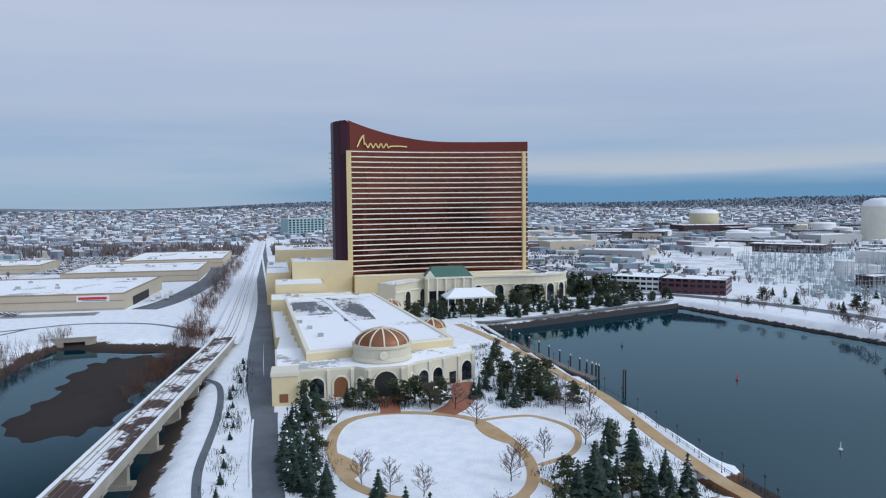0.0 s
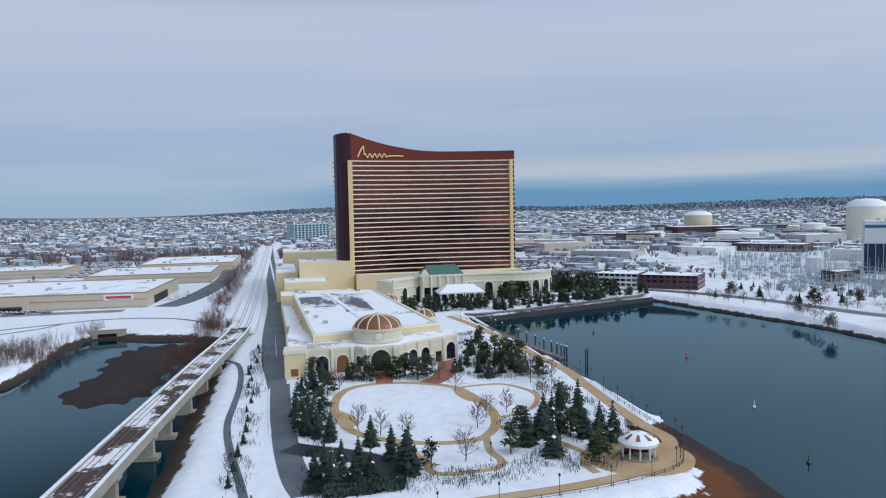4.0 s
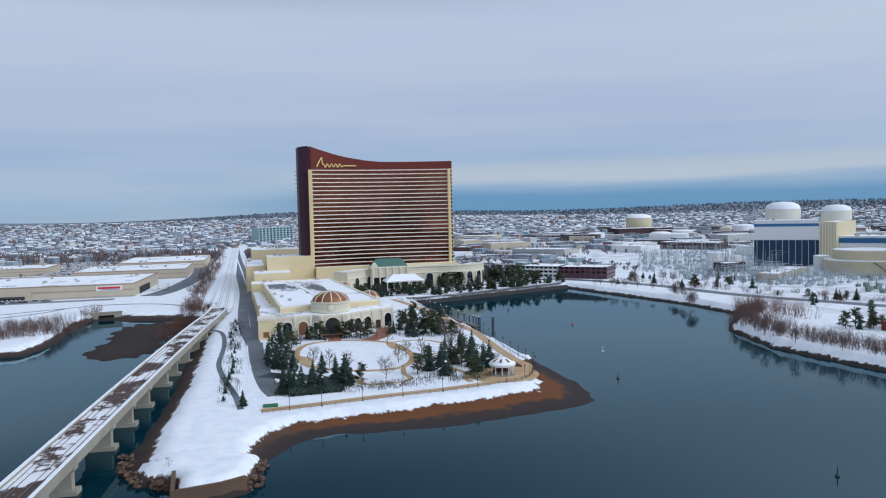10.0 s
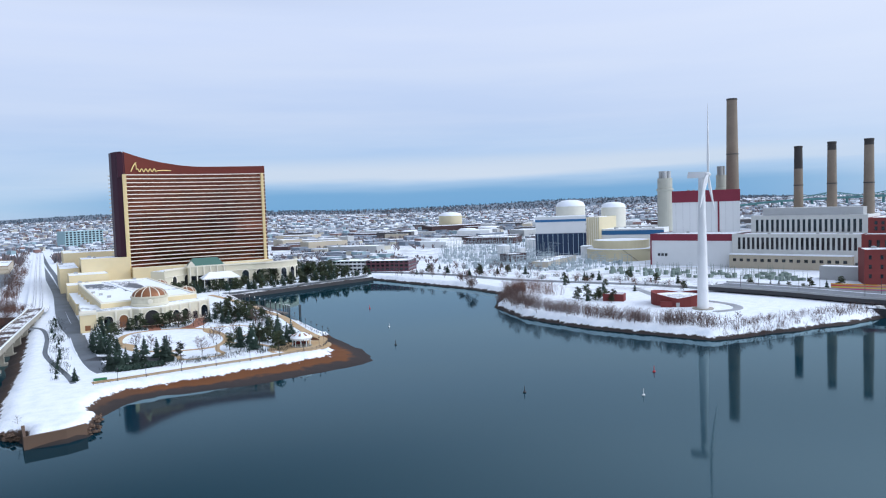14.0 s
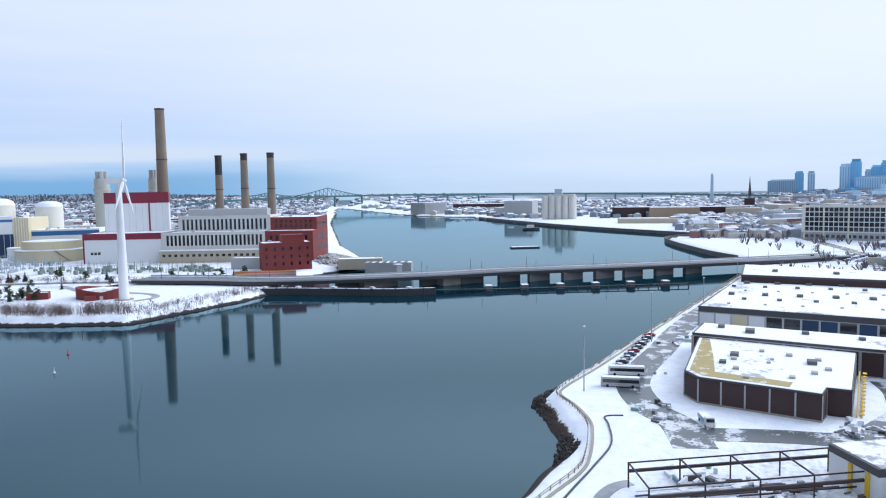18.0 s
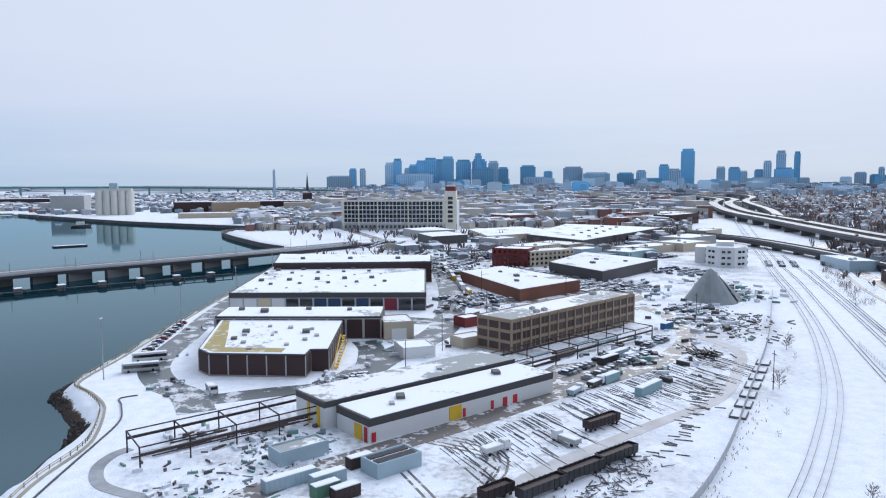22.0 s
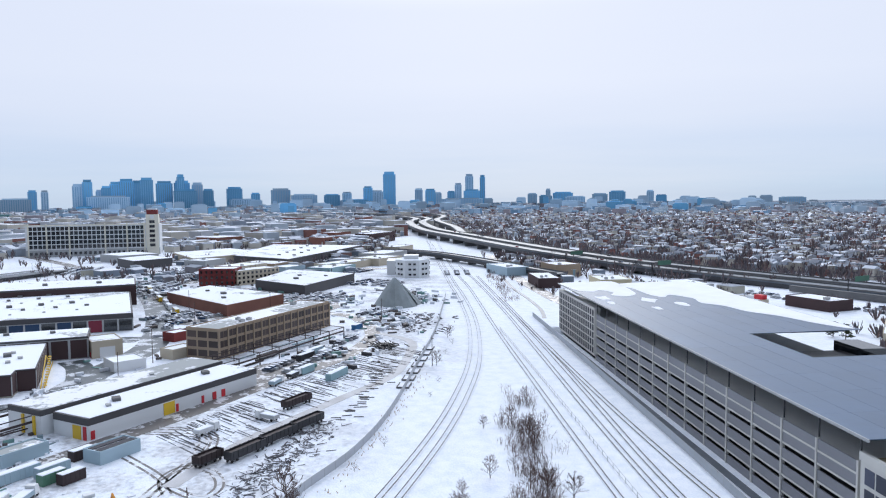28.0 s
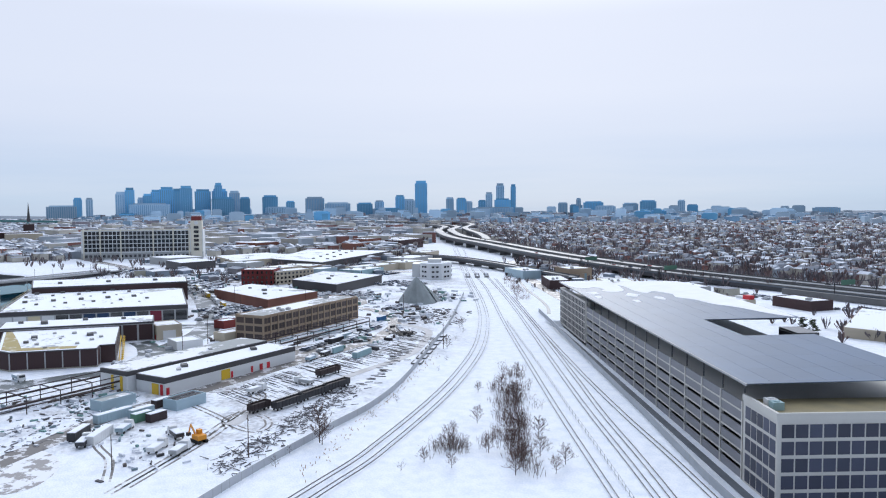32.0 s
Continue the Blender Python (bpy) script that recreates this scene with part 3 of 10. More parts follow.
bank = np.where((GXX > -60) & (GXX < -9) & (GYY > 20) & (GYY < 58), 2.4, bank)
wobble = 1.6 * np.sin(GXX * 0.21 + 2.0 * np.sin(GYY * 0.13)) * np.cos(GYY * 0.17)
gd = gd + np.where(np.abs(gd) < 30, wobble * 0.5, 0)
t01 = np.clip(gd / bank, 0, 1)
rise = GZ * (0.55 * t01 + 0.45 * t01 ** 2)
# the open beach: a flat dark foreshore, a weedy slope, then a small scarp up to the lawn
beach = (GXX > -10) & (GXX < 115) & (GYY > 58) & (GYY < 150)
rise = np.where(beach, np.interp(gd / bank, [0, 0.6, 1.0, 1.14], [0, 0.95, 2.0, GZ]), rise)
gz = np.where(gd < 0, np.clip(gd * 0.35, -4, 0), rise) + np.where(gd > 60, hills(GXX, GYY), 0)
# the strip under the parking garage lies lower than the tracks
ga = math.atan2(-104, 206)
gu, gv = (GXX + 41) * math.cos(ga) + (GYY + 398) * math.sin(ga), -(GXX + 41) * math.sin(ga) + (GYY + 398) * math.cos(ga)
gz = np.where((gu > -90) & (gu < 236) & (gv > -64) & (gv < 9.4), np.interp(gv, [-64, -58, 6.2, 9.4], [GZ, 1.3, 1.3, GZ]), gz)
# mud bar in the lagoon
bar = np.exp(-(((GXX + 76) / 17) ** 2 + ((GYY - 240) / 24) ** 2)) + np.exp(-(((GXX + 74) / 20) ** 2 + ((GYY - 300) / 34) ** 2))
gz = np.where((gd < 0) & (bar > 0.30), np.clip((bar - 0.42) * 1.1 + 0.12 * np.sin(GXX * 0.5) * np.sin(GYY * 0.31), -3, 0.5), gz)
nx, ny = len(gx), len(gy)
me = bpy.data.meshes.new("ground")
co = np.stack([GXX, GYY, gz], -1).reshape(-1, 3)
idx = np.arange(nx * ny).reshape(ny, nx)
quads = np.stack([idx[:-1, :-1], idx[:-1, 1:], idx[1:, 1:], idx[1:, :-1]], -1).reshape(-1, 4)
me.vertices.add(len(co))
me.vertices.foreach_set("co", co.reshape(-1))
me.loops.add(quads.size)
me.loops.foreach_set("vertex_index", quads.reshape(-1))
me.polygons.add(len(quads))
me.polygons.foreach_set("loop_start", np.arange(0, quads.size, 4))
me.polygons.foreach_set("use_smooth", np.ones(len(quads), bool))
me.update(calc_edges=True)
me.materials.append(GROUND)
tagged(new("ground", me), "snow-covered ground with brown tidal banks", "ground", kind="structure")
w = MB().poly([(-5500, -5500, 0), (5500, -5500, 0), (5500, 5500, 0), (-5500, 5500, 0)])
single("water", w, WATER, "calm dark blue-grey river water", "water", kind="structure")


# ---- plants: a few meshes of each kind, shared by the trees ----
def conifer_meshes(seed, h=1.0, spread=0.24, tiers=11, per=10):
    r = random.Random(seed)
    trunk, crown, snow = MB(), MB(), MB()
    trunk.tube((0, 0, -0.02), (0, 0, 0.96 * h), 0.018, 0.004, 5)
    for t in range(tiers):
        z = 0.09 + 0.87 * t / (tiers - 1)
        R = spread * (1.04 - z) ** 0.85 * r.uniform(0.85, 1.12)
        a0 = r.uniform(0, 6.28)
        k = max(4, int(per * (1.1 - 0.6 * z)))
        for j in range(k):
            a = a0 + 6.283 * j / k + r.uniform(-0.2, 0.2)
            L = R * r.uniform(0.65, 1.2)
            w = (0.25 * R + 0.02) * r.uniform(0.8, 1.3)
            dz = -0.30 * L + r.uniform(-0.02, 0.02)
            c, s = math.cos(a), math.sin(a)
            tip = (c * L, s * L, z + dz)
            m1 = (c * L * 0.55 - s * w, s * L * 0.55 + c * w, z + dz * 0.45 - 0.01)
            m2 = (c * L * 0.55 + s * w, s * L * 0.55 - c * w, z + dz * 0.45 - 0.01)
            top = (0, 0, z + 0.055)
            ridge = (c * L * 0.55, s * L * 0.55, z + dz * 0.3 + 0.025)
            crown.poly((top, m1, ridge))
            crown.poly((top, ridge, m2))
            crown.poly((m1, tip, ridge))
            crown.poly((ridge, tip, m2))
            if r.random() < 0.34:
                q = r.uniform(0.5, 0.9)
                snow.poly([(p[0] * q + c * 0.012, p[1] * q + s * 0.012, z + (p[2] - z) * q + 0.014) for p in ((ridge[0] * 0.5, ridge[1] * 0.5, z + 0.03), m1, tip, m2)])
    return trunk.mesh("trunk"), crown.mesh("crown"), snow.mesh("snow_cover")


def pine_meshes(seed):
    r = random.Random(seed)
    trunk, crown = MB(), MB()
    trunk.tube((0, 0, -0.02), (0.02, 0.01, 0.9), 0.022, 0.006, 5)
    for k in range(20):
        z = 0.16 + 0.80 * (k + r.random()) / 20
        a = r.uniform(0, 6.28)
        L = 0.27 * (1.12 - z) ** 0.7 * r.uniform(0.45, 1.1)
        x, y = math.cos(a) * L, math.sin(a) * L
        trunk.tube((0.01, 0, z - 0.06), (x, y, z), 0.007, 0.003, 4)
        for q in range(24):
            c = (x + r.gauss(0, 0.055), y + r.gauss(0, 0.055), z + r.gauss(0.01, 0.035))
            u = Vector((r.gauss(0, 1), r.gauss(0, 1), r.gauss(0, 0.5))).normalized() * 0.040
            v = u.orthogonal().normalized() * 0.026
            C = Vector(c)
            crown.poly((C - u - v, C + u - v * 0.4, C + u * 0.6 + v, C - u * 0.7 + v))
    return trunk.mesh("trunk"), crown.mesh("crown")


def bare_meshes(seed, limbs_n=18, levels=3, reach=0.42, low=0.12):
    """A tapering trunk with limbs all the way up in one mesh, fine twigs in another; unit height."""
    r = random.Random(seed)
    limbs, fine = MB(), MB()
    spine = [Vector((0, 0, -0.01))]
    for k in range(7):
        spine.append(spine[-1] + Vector((r.gauss(0, 0.012), r.gauss(0, 0.012), 0.125)))
    for k in range(7):
        limbs.tube(spine[k], spine[k + 1], 0.020 * (1 - k / 8.5), 0.020 * (1 - (k + 1) / 8.5), 5)

    def grow(p, d, L, rad, n):
        q = p + d * L
        (limbs if n == levels else fine).tube(p, q, max(rad, 0.0030), max(rad * 0.6, 0.0020), 4 if n == levels else 3)
        if n == 0:
            return
        for j in range(4 if n == levels else 3):
            nd = (d + Vector((r.gauss(0, 0.42), r.gauss(0, 0.42), r.gauss(0.22, 0.25)))).normalized()
            grow(p + d * L * r.uniform(0.35, 1.0), nd, L * r.uniform(0.42, 0.66), rad * 0.55, n - 1)

    for k in range(limbs_n):
        z = low + (0.86 - low) * k / limbs_n
        i = min(int(z / 0.125), 6)
        a, up = 2.4 * k + r.uniform(-0.4, 0.4), r.uniform(0.45, 1.1)
        d = Vector((math.cos(a), math.sin(a), up)).normalized()
        grow(spine[i] + (spine[i + 1] - spine[i]) * ((z - 0.125 * i) / 0.125), d, reach * (1.12 - z) ** 0.7 * r.uniform(0.75, 1.15), 0.0085, levels)
    return limbs.mesh("crown"), fine.mesh("twigs")


FIRS = [conifer_meshes(s, spread=sp) for s, sp in ((1, 0.35), (2, 0.29), (3, 0.40))]
PINES = [pine_meshes(s) for s in (4, 5)]
BARES = [bare_meshes(s) for s in (6, 7)]
SHRUBS = [bare_meshes(s, 9, 2, 0.5, 0.04) for s in (8, 9)]


def scaled(x, y, z, s, rz, sz=None):
    return Matrix.Translation((x, y, z)) @ Matrix.Rotation(rz, 4, "Z") @ Matrix.Diagonal((s, s, sz or s, 1))


def plant(kind, x, y, h, seed, z=GZ, label="", group=""):
    r = random.Random(seed * 7919 + 13)
    M = scaled(x, y, z, h * r.uniform(0.9, 1.1) * {"pine": 1.4, "fir": 1.12}.get(kind, 1.0), r.uniform(0, 6.28), h)
    names = {"fir": ("fir_tree", "dark green fir tree dusted with snow", "firs in the park"), "pine": ("pine_tree", "olive green pine tree with an open crown", "pines in the park"),
             "bare": ("bare_tree", "leafless tree with fine grey-brown twigs", "leafless trees"), "shrub": ("shrub", "leafless brown shrub standing in the snow", "leafless shrubs")}
    nm, lb, gp = names[kind]
    e = new(nm)
    e.matrix_basis = M
    tagged(e, label or lb, "tree" if kind != "shrub" else "shrub", group or gp)
    if kind == "fir":
        t, c, s = FIRS[seed % 3]
        part("trunk", t, BARK, e)
        part("crown", c, NEEDLE, e)
        if r.random() < 0.5:
            tagged(part("snow_cover", s, SNOW, e), "patches of snow lying on the boughs", kind="stuff")
    elif kind == "pine":
        t, c = PINES[seed % 2]
        part("trunk", t, BARK, e)
        part("crown", c, PINE, e)
    else:
        t, c = (BARES if kind == "bare" else SHRUBS)[seed % 2]
        part("crown", t, BARK, e)
        tagged(part("twig_spray", c, TWIG, e), "fine grey-brown leafless twigs of the crown", kind="stuff")
    return e


def brush(name, spots, material, label, hmin=1.5, hmax=4.0, stems=7, seed=3):
    """A thicket of leafless stems as one object of many pieces. spots: (x, y, z)."""
    r = random.Random(seed)
    m = MB()
    for x, y, z in spots:
        for _ in range(stems):
            h = r.uniform(hmin, hmax)
            bx, by = x + r.gauss(0, 1.0), y + r.gauss(0, 1.0)
            top = (bx + r.gauss(0, 0.25) * h, by + r.gauss(0, 0.25) * h, z + h)
            m.tube((bx, by, z - 0.3), top, 0.06, 0.02, 3)
            for _ in range(3):
                k = r.uniform(0.3, 0.9)
                p = (bx + (top[0] - bx) * k, by + (top[1] - by) * k, z + h * k)
                m.tube(p, (p[0] + r.gauss(0, 0.25) * h, p[1] + r.gauss(0, 0.25) * h, p[2] + r.uniform(0.15, 0.4) * h), 0.035, 0.012, 3)
    return single(name, m, material, label, "shrubs", kind="stuff")


def ground_z(x, y):
    i, j = int(np.searchsorted(gx, x)), int(np.searchsorted(gy, y))
    i, j = min(max(i, 1), nx - 1), min(max(j, 1), ny - 1)
    return float(gz[j - 1:j + 1, i - 1:i + 1].mean())


def ribbon(mb, line, w, top, th):
    L, R = offset(line, w / 2), offset(line, -w / 2)
    return mb.sweep([[(a[0], a[1], a[2] + top - th), (b[0], b[1], b[2] + top - th), (b[0], b[1], b[2] + top), (a[0], a[1], a[2] + top)] for a, b in zip(L, R)])


# ---- vehicles ----
def car_mesh_set():
    L, W = 4.5, 1.8
    body, cabin, glass, snowc = MB(), MB(), MB(), MB()
    body.hexa([(-L / 2, -W / 2, 0.3), (L / 2, -W / 2, 0.3), (L / 2, W / 2, 0.3), (-L / 2, W / 2, 0.3)], [(-L / 2 + 0.1, -W / 2 + 0.06, 0.92), (L / 2 - 0.1, -W / 2 + 0.06, 0.85), (L / 2 - 0.1, W / 2 - 0.06, 0.85), (-L / 2 + 0.1, W / 2 - 0.06, 0.92)])
    glass.hexa([(-1.7, -0.82, 0.9), (1.1, -0.82, 0.9), (1.1, 0.82, 0.9), (-1.7, 0.82, 0.9)], [(-1.2, -0.68, 1.42), (0.4, -0.68, 1.42), (0.4, 0.68, 1.42), (-1.2, 0.68, 1.42)])
    snowc.hexa([(-1.25, -0.7, 1.42), (0.45, -0.7, 1.42), (0.45, 0.7, 1.42), (-1.25, 0.7, 1.42)], [(-1.15, -0.6, 1.55), (0.35, -0.6, 1.55), (0.35, 0.6, 1.55), (-1.15, 0.6, 1.55)])
    wheel = MB()
    wheel.lathe([(0.0, -0.1), (0.3, -0.1), (0.33, -0.06), (0.33, 0.06), (0.3, 0.1), (0.0, 0.1)], 10)
    return body.mesh("body"), glass.mesh("cabin"), snowc.mesh("roof_snow"), wheel.mesh("wheel")


CAR = car_mesh_set()
CAR_PAINTS = [mat("car_paint_" + n, c, 0.3, 0.2, vary=0.25, bump=0.0) for n, c in (("grey", (0.22, 0.23, 0.25)), ("black", (0.03, 0.03, 0.035)), ("white", (0.7, 0.71, 0.72)), ("blue", (0.04, 0.09, 0.2)), ("red", (0.35, 0.03, 0.03)))]
CAR_BODIES = []
for p_ in CAR_PAINTS:
    c_ = CAR[0].copy()
    c_.materials.clear()
    c_.materials.append(p_)
    CAR_BODIES.append(c_)


def car(x, y, rz, k, z=GZ, snowy=True, s=1.0):
    words = ("grey", "black", "white", "dark blue", "dark red")[k % 5]
    e = thing("car", x, y, z, rz, words + (" parked car with snow on its roof" if snowy else " car on the cleared road"), "car", "parked cars" if snowy else "cars on the road")
    part("body", CAR_BODIES[k % 5], CAR_PAINTS[k % 5], e)
    part("cabin", CAR[1], DARKGLASS, e, "dark glazed cabin")
    if snowy:
        part("roof_snow", CAR[2], SNOW, e, "snow on the roof")
    for a in (-1.4, 1.35):
        for b in (-0.85, 0.85):
            part("wheel", CAR[3], TYRE, e, m=pose(a, b, 0.33, 90, 0, 0))
    return e


def lot(cx, cy, rz, rows, cols, dx, dy, seed, fill=0.75, z=GZ):
    """Rows of parked cars."""
    r = random.Random(seed)
    c, s = math.cos(radians(rz)), math.sin(radians(rz))
    for i in range(rows):
        for j in range(cols):
            if r.random() < fill:
                u, v = (j - cols / 2) * dx, i * dy
                car(cx + u * c - v * s, cy + u * s + v * c, rz + 90 + r.choice((0, 180)) + r.uniform(-2, 2), r.choice((0, 0, 1, 1, 2, 2, 3)), z)


# ---- shared small builders ----
def arch_mesh(w, h, depth, n=8):
    """Outline of an arched opening, standing on z = 0, facing -y."""
    r = w / 2
    pts = [(-r, 0), (r, 0)] + [(r * math.cos(math.pi * j / n), h - r + r * math.sin(math.pi * j / n)) for j in range(n + 1)]
    m = MB()
    return m.hexa([(x, 0, z) for x, z in pts], [(x, -depth, z) for x, z in pts])


def arch_ring(w, h, t, depth, n=8):
    r, R = w / 2, w / 2 + t
    ins = [(r, 0)] + [(r * math.cos(math.pi * j / n), h - r + r * math.sin(math.pi * j / n)) for j in range(n + 1)] + [(-r, 0)]
    outs = [(R, 0)] + [(R * math.cos(math.pi * j / n), h - r + R * math.sin(math.pi * j / n)) for j in range(n + 1)] + [(-R, 0)]
    return MB().sweep([[(a[0], 0, a[1]), (b[0], 0, b[1]), (b[0], -depth, b[1]), (a[0], -depth, a[1])] for a, b in zip(ins, outs)])


def flat_building(name, x, y, rz, w, d, h, wall, label, category="building", roof=ROOF, parapet=0.6, z=GZ, wins=None, group="", units=0, pane_mat=DARKGLASS, fascia=None, seed=1, sides="f"):
    """A box building with its front on local y = 0, x from 0 to w; a parapet, a snowy roof, and rows of windows: (rows, cols, width, height, first sill, storey)."""
    e = thing(name, x, y, z, rz, label, category, group)
    part("wall", MB().box(0, 0, -1.5, w, d, h - 0.35), wall, e)
    part("roof", MB().box(0.35, 0.35, h - 0.35, w - 0.35, d - 0.35, h - 0.1), roof, e, "snow-covered flat roof")
    p = MB()
    for a, b, c, dd in ((0, 0, w, 0.3), (0, d - 0.3, w, d), (0, 0.3, 0.3, d - 0.3), (w - 0.3, 0.3, w, d - 0.3)):
        p.box(a, b, h - 0.35, c, dd, h - 0.35 + parapet)
    part("parapet", p, fascia or wall, e)
    if wins:
        rows, cols, ww, wh, sill, storey = wins
        me = MB().box(-ww / 2, -0.06, 0, ww / 2, 0.06, wh).mesh("window")
        for r in range(rows):
            for c in range(cols):
                if "f" in sides:
                    part("window", me, pane_mat, e, m=pose(w * (c + 0.5) / cols, 0, sill + r * storey))
            k = max(1, round(cols * d / w))
            for c in range(k):
                if "l" in sides:
                    part("window", me, pane_mat, e, m=pose(0, d * (c + 0.5) / k, sill + r * storey, 0, 0, 90))
                if "r" in sides:
                    part("window", me, pane_mat, e, m=pose(w, d * (c + 0.5) / k, sill + r * storey, 0, 0, 90))
    rnd = random.Random(seed)
    for k in range(units):
        ux, uy, s = rnd.uniform(0.1, 0.9) * w, rnd.uniform(0.15, 0.85) * d, rnd.uniform(0.8, 1.6)
        q = MB().box(ux - s, uy - s * 0.7, h - 0.1, ux + s, uy + s * 0.7, h + s * 0.9)
        q.cyl(ux, uy, h + s * 0.9, h + s * 0.9 + 0.25, s * 0.5, n=8)
        part("roof_unit", q, GREY, e)
    return e


# ---- hotel tower ----
TX, TY, TR, TL = local_frame((21.8, 447.0), (134.5, 452.0))


def tower_front(s, out=0.0):
    return TL * s, 4 * 8.0 * s * (1 - s) - out


def tower_roof(s):
    return 102.0 - GZ + (12.0 * (1 - s / 0.58) ** 2 if s < 0.58 else 0)


def hotel_tower():
    e = thing("hotel_tower", TX, TY, GZ, TR, "tall curved hotel tower of bronze glass with gold floor bands", "tower")
    N, TOP, BOT, TH = 40, 95.5 - GZ, 20.0 - GZ, 21.0
    st = [j / N for j in range(N + 1)]

    def wall_of(out, depth, lo, hi):
        return MB().sweep([[(tower_front(s, out)[0], tower_front(s, out)[1], lo(s)), (tower_front(s, out)[0], tower_front(s, out)[1] + depth, lo(s)),
                            (tower_front(s, out)[0], tower_front(s, out)[1] + depth, hi(s)), (tower_front(s, out)[0], tower_front(s, out)[1], hi(s))] for s in st])

    part("glass_front", wall_of(0, 1, lambda s: -1, lambda s: TOP), BRONZE, e, "mirror-like bronze glass front")
    part("crown", wall_of(0.25, 1.4, lambda s: TOP, tower_roof), BRONZE_CAP, e, "sweeping dark red-bronze crown")
    nb = 25
    for k in range(nb):
        z = TOP - k * (TOP - BOT) / (nb - 1)
        part("floor_band", wall_of(0.32, 0.4, lambda s: z - 0.33, lambda s: z + 0.33), IVORY, e)
    # piers at both ends of the banded front
    for x0, x1, y0 in ((-1.3, 1.6, -1.2), (TL - 3.6, TL - 1.4, -0.9)):
        part("corner_pier", MB().box(x0, y0, -1, x1, y0 + 2.2, TOP + 0.4), GOLD, e)
    # the rounded left end, the back and the right end
    end = [(-1.35, 0.2), (-5.0, 2.2), (-8.2, 6.2), (-9.4, 11.5), (-8.8, 17.0), (-6.2, 21.0), (TL * 0.04, 22.0), (TL * 0.14, 23.2), (TL * 0.26, 24.3), (TL * 0.38, 25.0), (TL * 0.5, 25.5), (TL, 21.5), (TL + 0.6, 9), (TL, 1.2), (TL * 0.75, 7.2), (TL * 0.5, 9.2), (TL * 0.25, 7.2), (0, 1.2)]
    m = MB()
    k = len(end)
    tops = [tower_roof(0), tower_roof(0) - 0.2, tower_roof(0) - 0.6, tower_roof(0) - 1, tower_roof(0) - 1.5, tower_roof(0) - 2.5] + [tower_roof(min(max(p[0] / TL, 0), 1)) - (3.0 if p[1] > 15 else 1.0) for p in end[6:]]
    m.hexa([(x, y, -1) for x, y in end], [(x, y, z) for (x, y), z in zip(end, tops)])
    part("end_wall", m, PLUM, e, "dark plum glass rounded end wall")
    me = MB().box(-1.6, -1.2, -0.4, 1.6, 1.2, 0.4).mesh("balcony_edge")
    for k in range(nb):
        part("balcony_edge", me, TRIM, e, m=pose(-8.6, 19.2, TOP - k * (TOP - BOT) / (nb - 1), 0, 0, 60))
    part("dark_recess", MB().box(-4.6, -0.2, TOP - 2, 1.0, 1.0, tower_roof(0) - 1.5), PLUM, e, "dark glazed recess beside the crown")
    # the sign: a plain gold ribbon in the place of the name
    pts = []
    for i in range(61):
        s = i / 60
        if s < 0.16:
            a = s / 0.16 * 2 * math.pi
            pts.append((3.6 + 2.6 * math.sin(a * 0.75 + 2.4), 3.9 - 0.0 + 3.6 * math.cos(a)))
        elif s < 0.72:
            q = (s - 0.16) / 0.56
            pts.append((5.2 + 15.5 * q, 1.4 + 1.3 * math.sin(q * 9.5 * math.pi)))
        else:
            q = (s - 0.72) / 0.28
            pts.append((20.7 + 11.5 * q, 1.0 + 0.3 * math.sin(q * 3)))
    b = MB()
    for (x0, z0), (x1, z1) in zip(pts, pts[1:]):
        y0, y1 = tower_front(min((x0 + 4.5) / TL, 1), 1.0)[1], tower_front(min((x1 + 4.5) / TL, 1), 1.0)[1]
        b.tube((x0 + 4.5, y0, z0 + TOP + 2.2), (x1 + 4.5, y1, z1 + TOP + 2.2), 0.42, n=5)
    part("sign", b, SIGNGOLD, e, "flowing gold ribbon sign")
    return e


hotel_tower()

# ---- podium of the hotel ----
flat_building("podium_wing", -21, 412, 3, 27, 30, 16, CREAM, "cream stucco podium wing with a flat snowy roof", roof=ROOF, units=1, group="podium wings")
flat_building("podium_wing", -12.5, 441, 3, 35, 34, 26, CREAM, "tall cream stucco podium wing beside the tower", roof=ROOF, units=2, group="podium wings")
pw = flat_building("podium_wing", -27, 540, 3, 48, 60, 27, CREAM, "long cream stucco podium wing with parked cars on top", roof=ROOF, units=3, group="podium wings")
flat_building("podium_wing", -22, 386, 3, 44, 25, 11, CREAM, "low cream stucco podium wing with a snowy roof", roof=ROOF, units=2, group="podium wings")
flat_building("podium_wing", -28, 450, 3, 14, 88, 19, CREAM, "long cream podium wing along the service road", roof=ROOF, units=1, group="podium wings")
flat_building("podium_wing", 24, 436, 3, 112, 9, 17, CREAM, "cream stucco base in front of the hotel tower", roof=ROOF, group="podium wings")


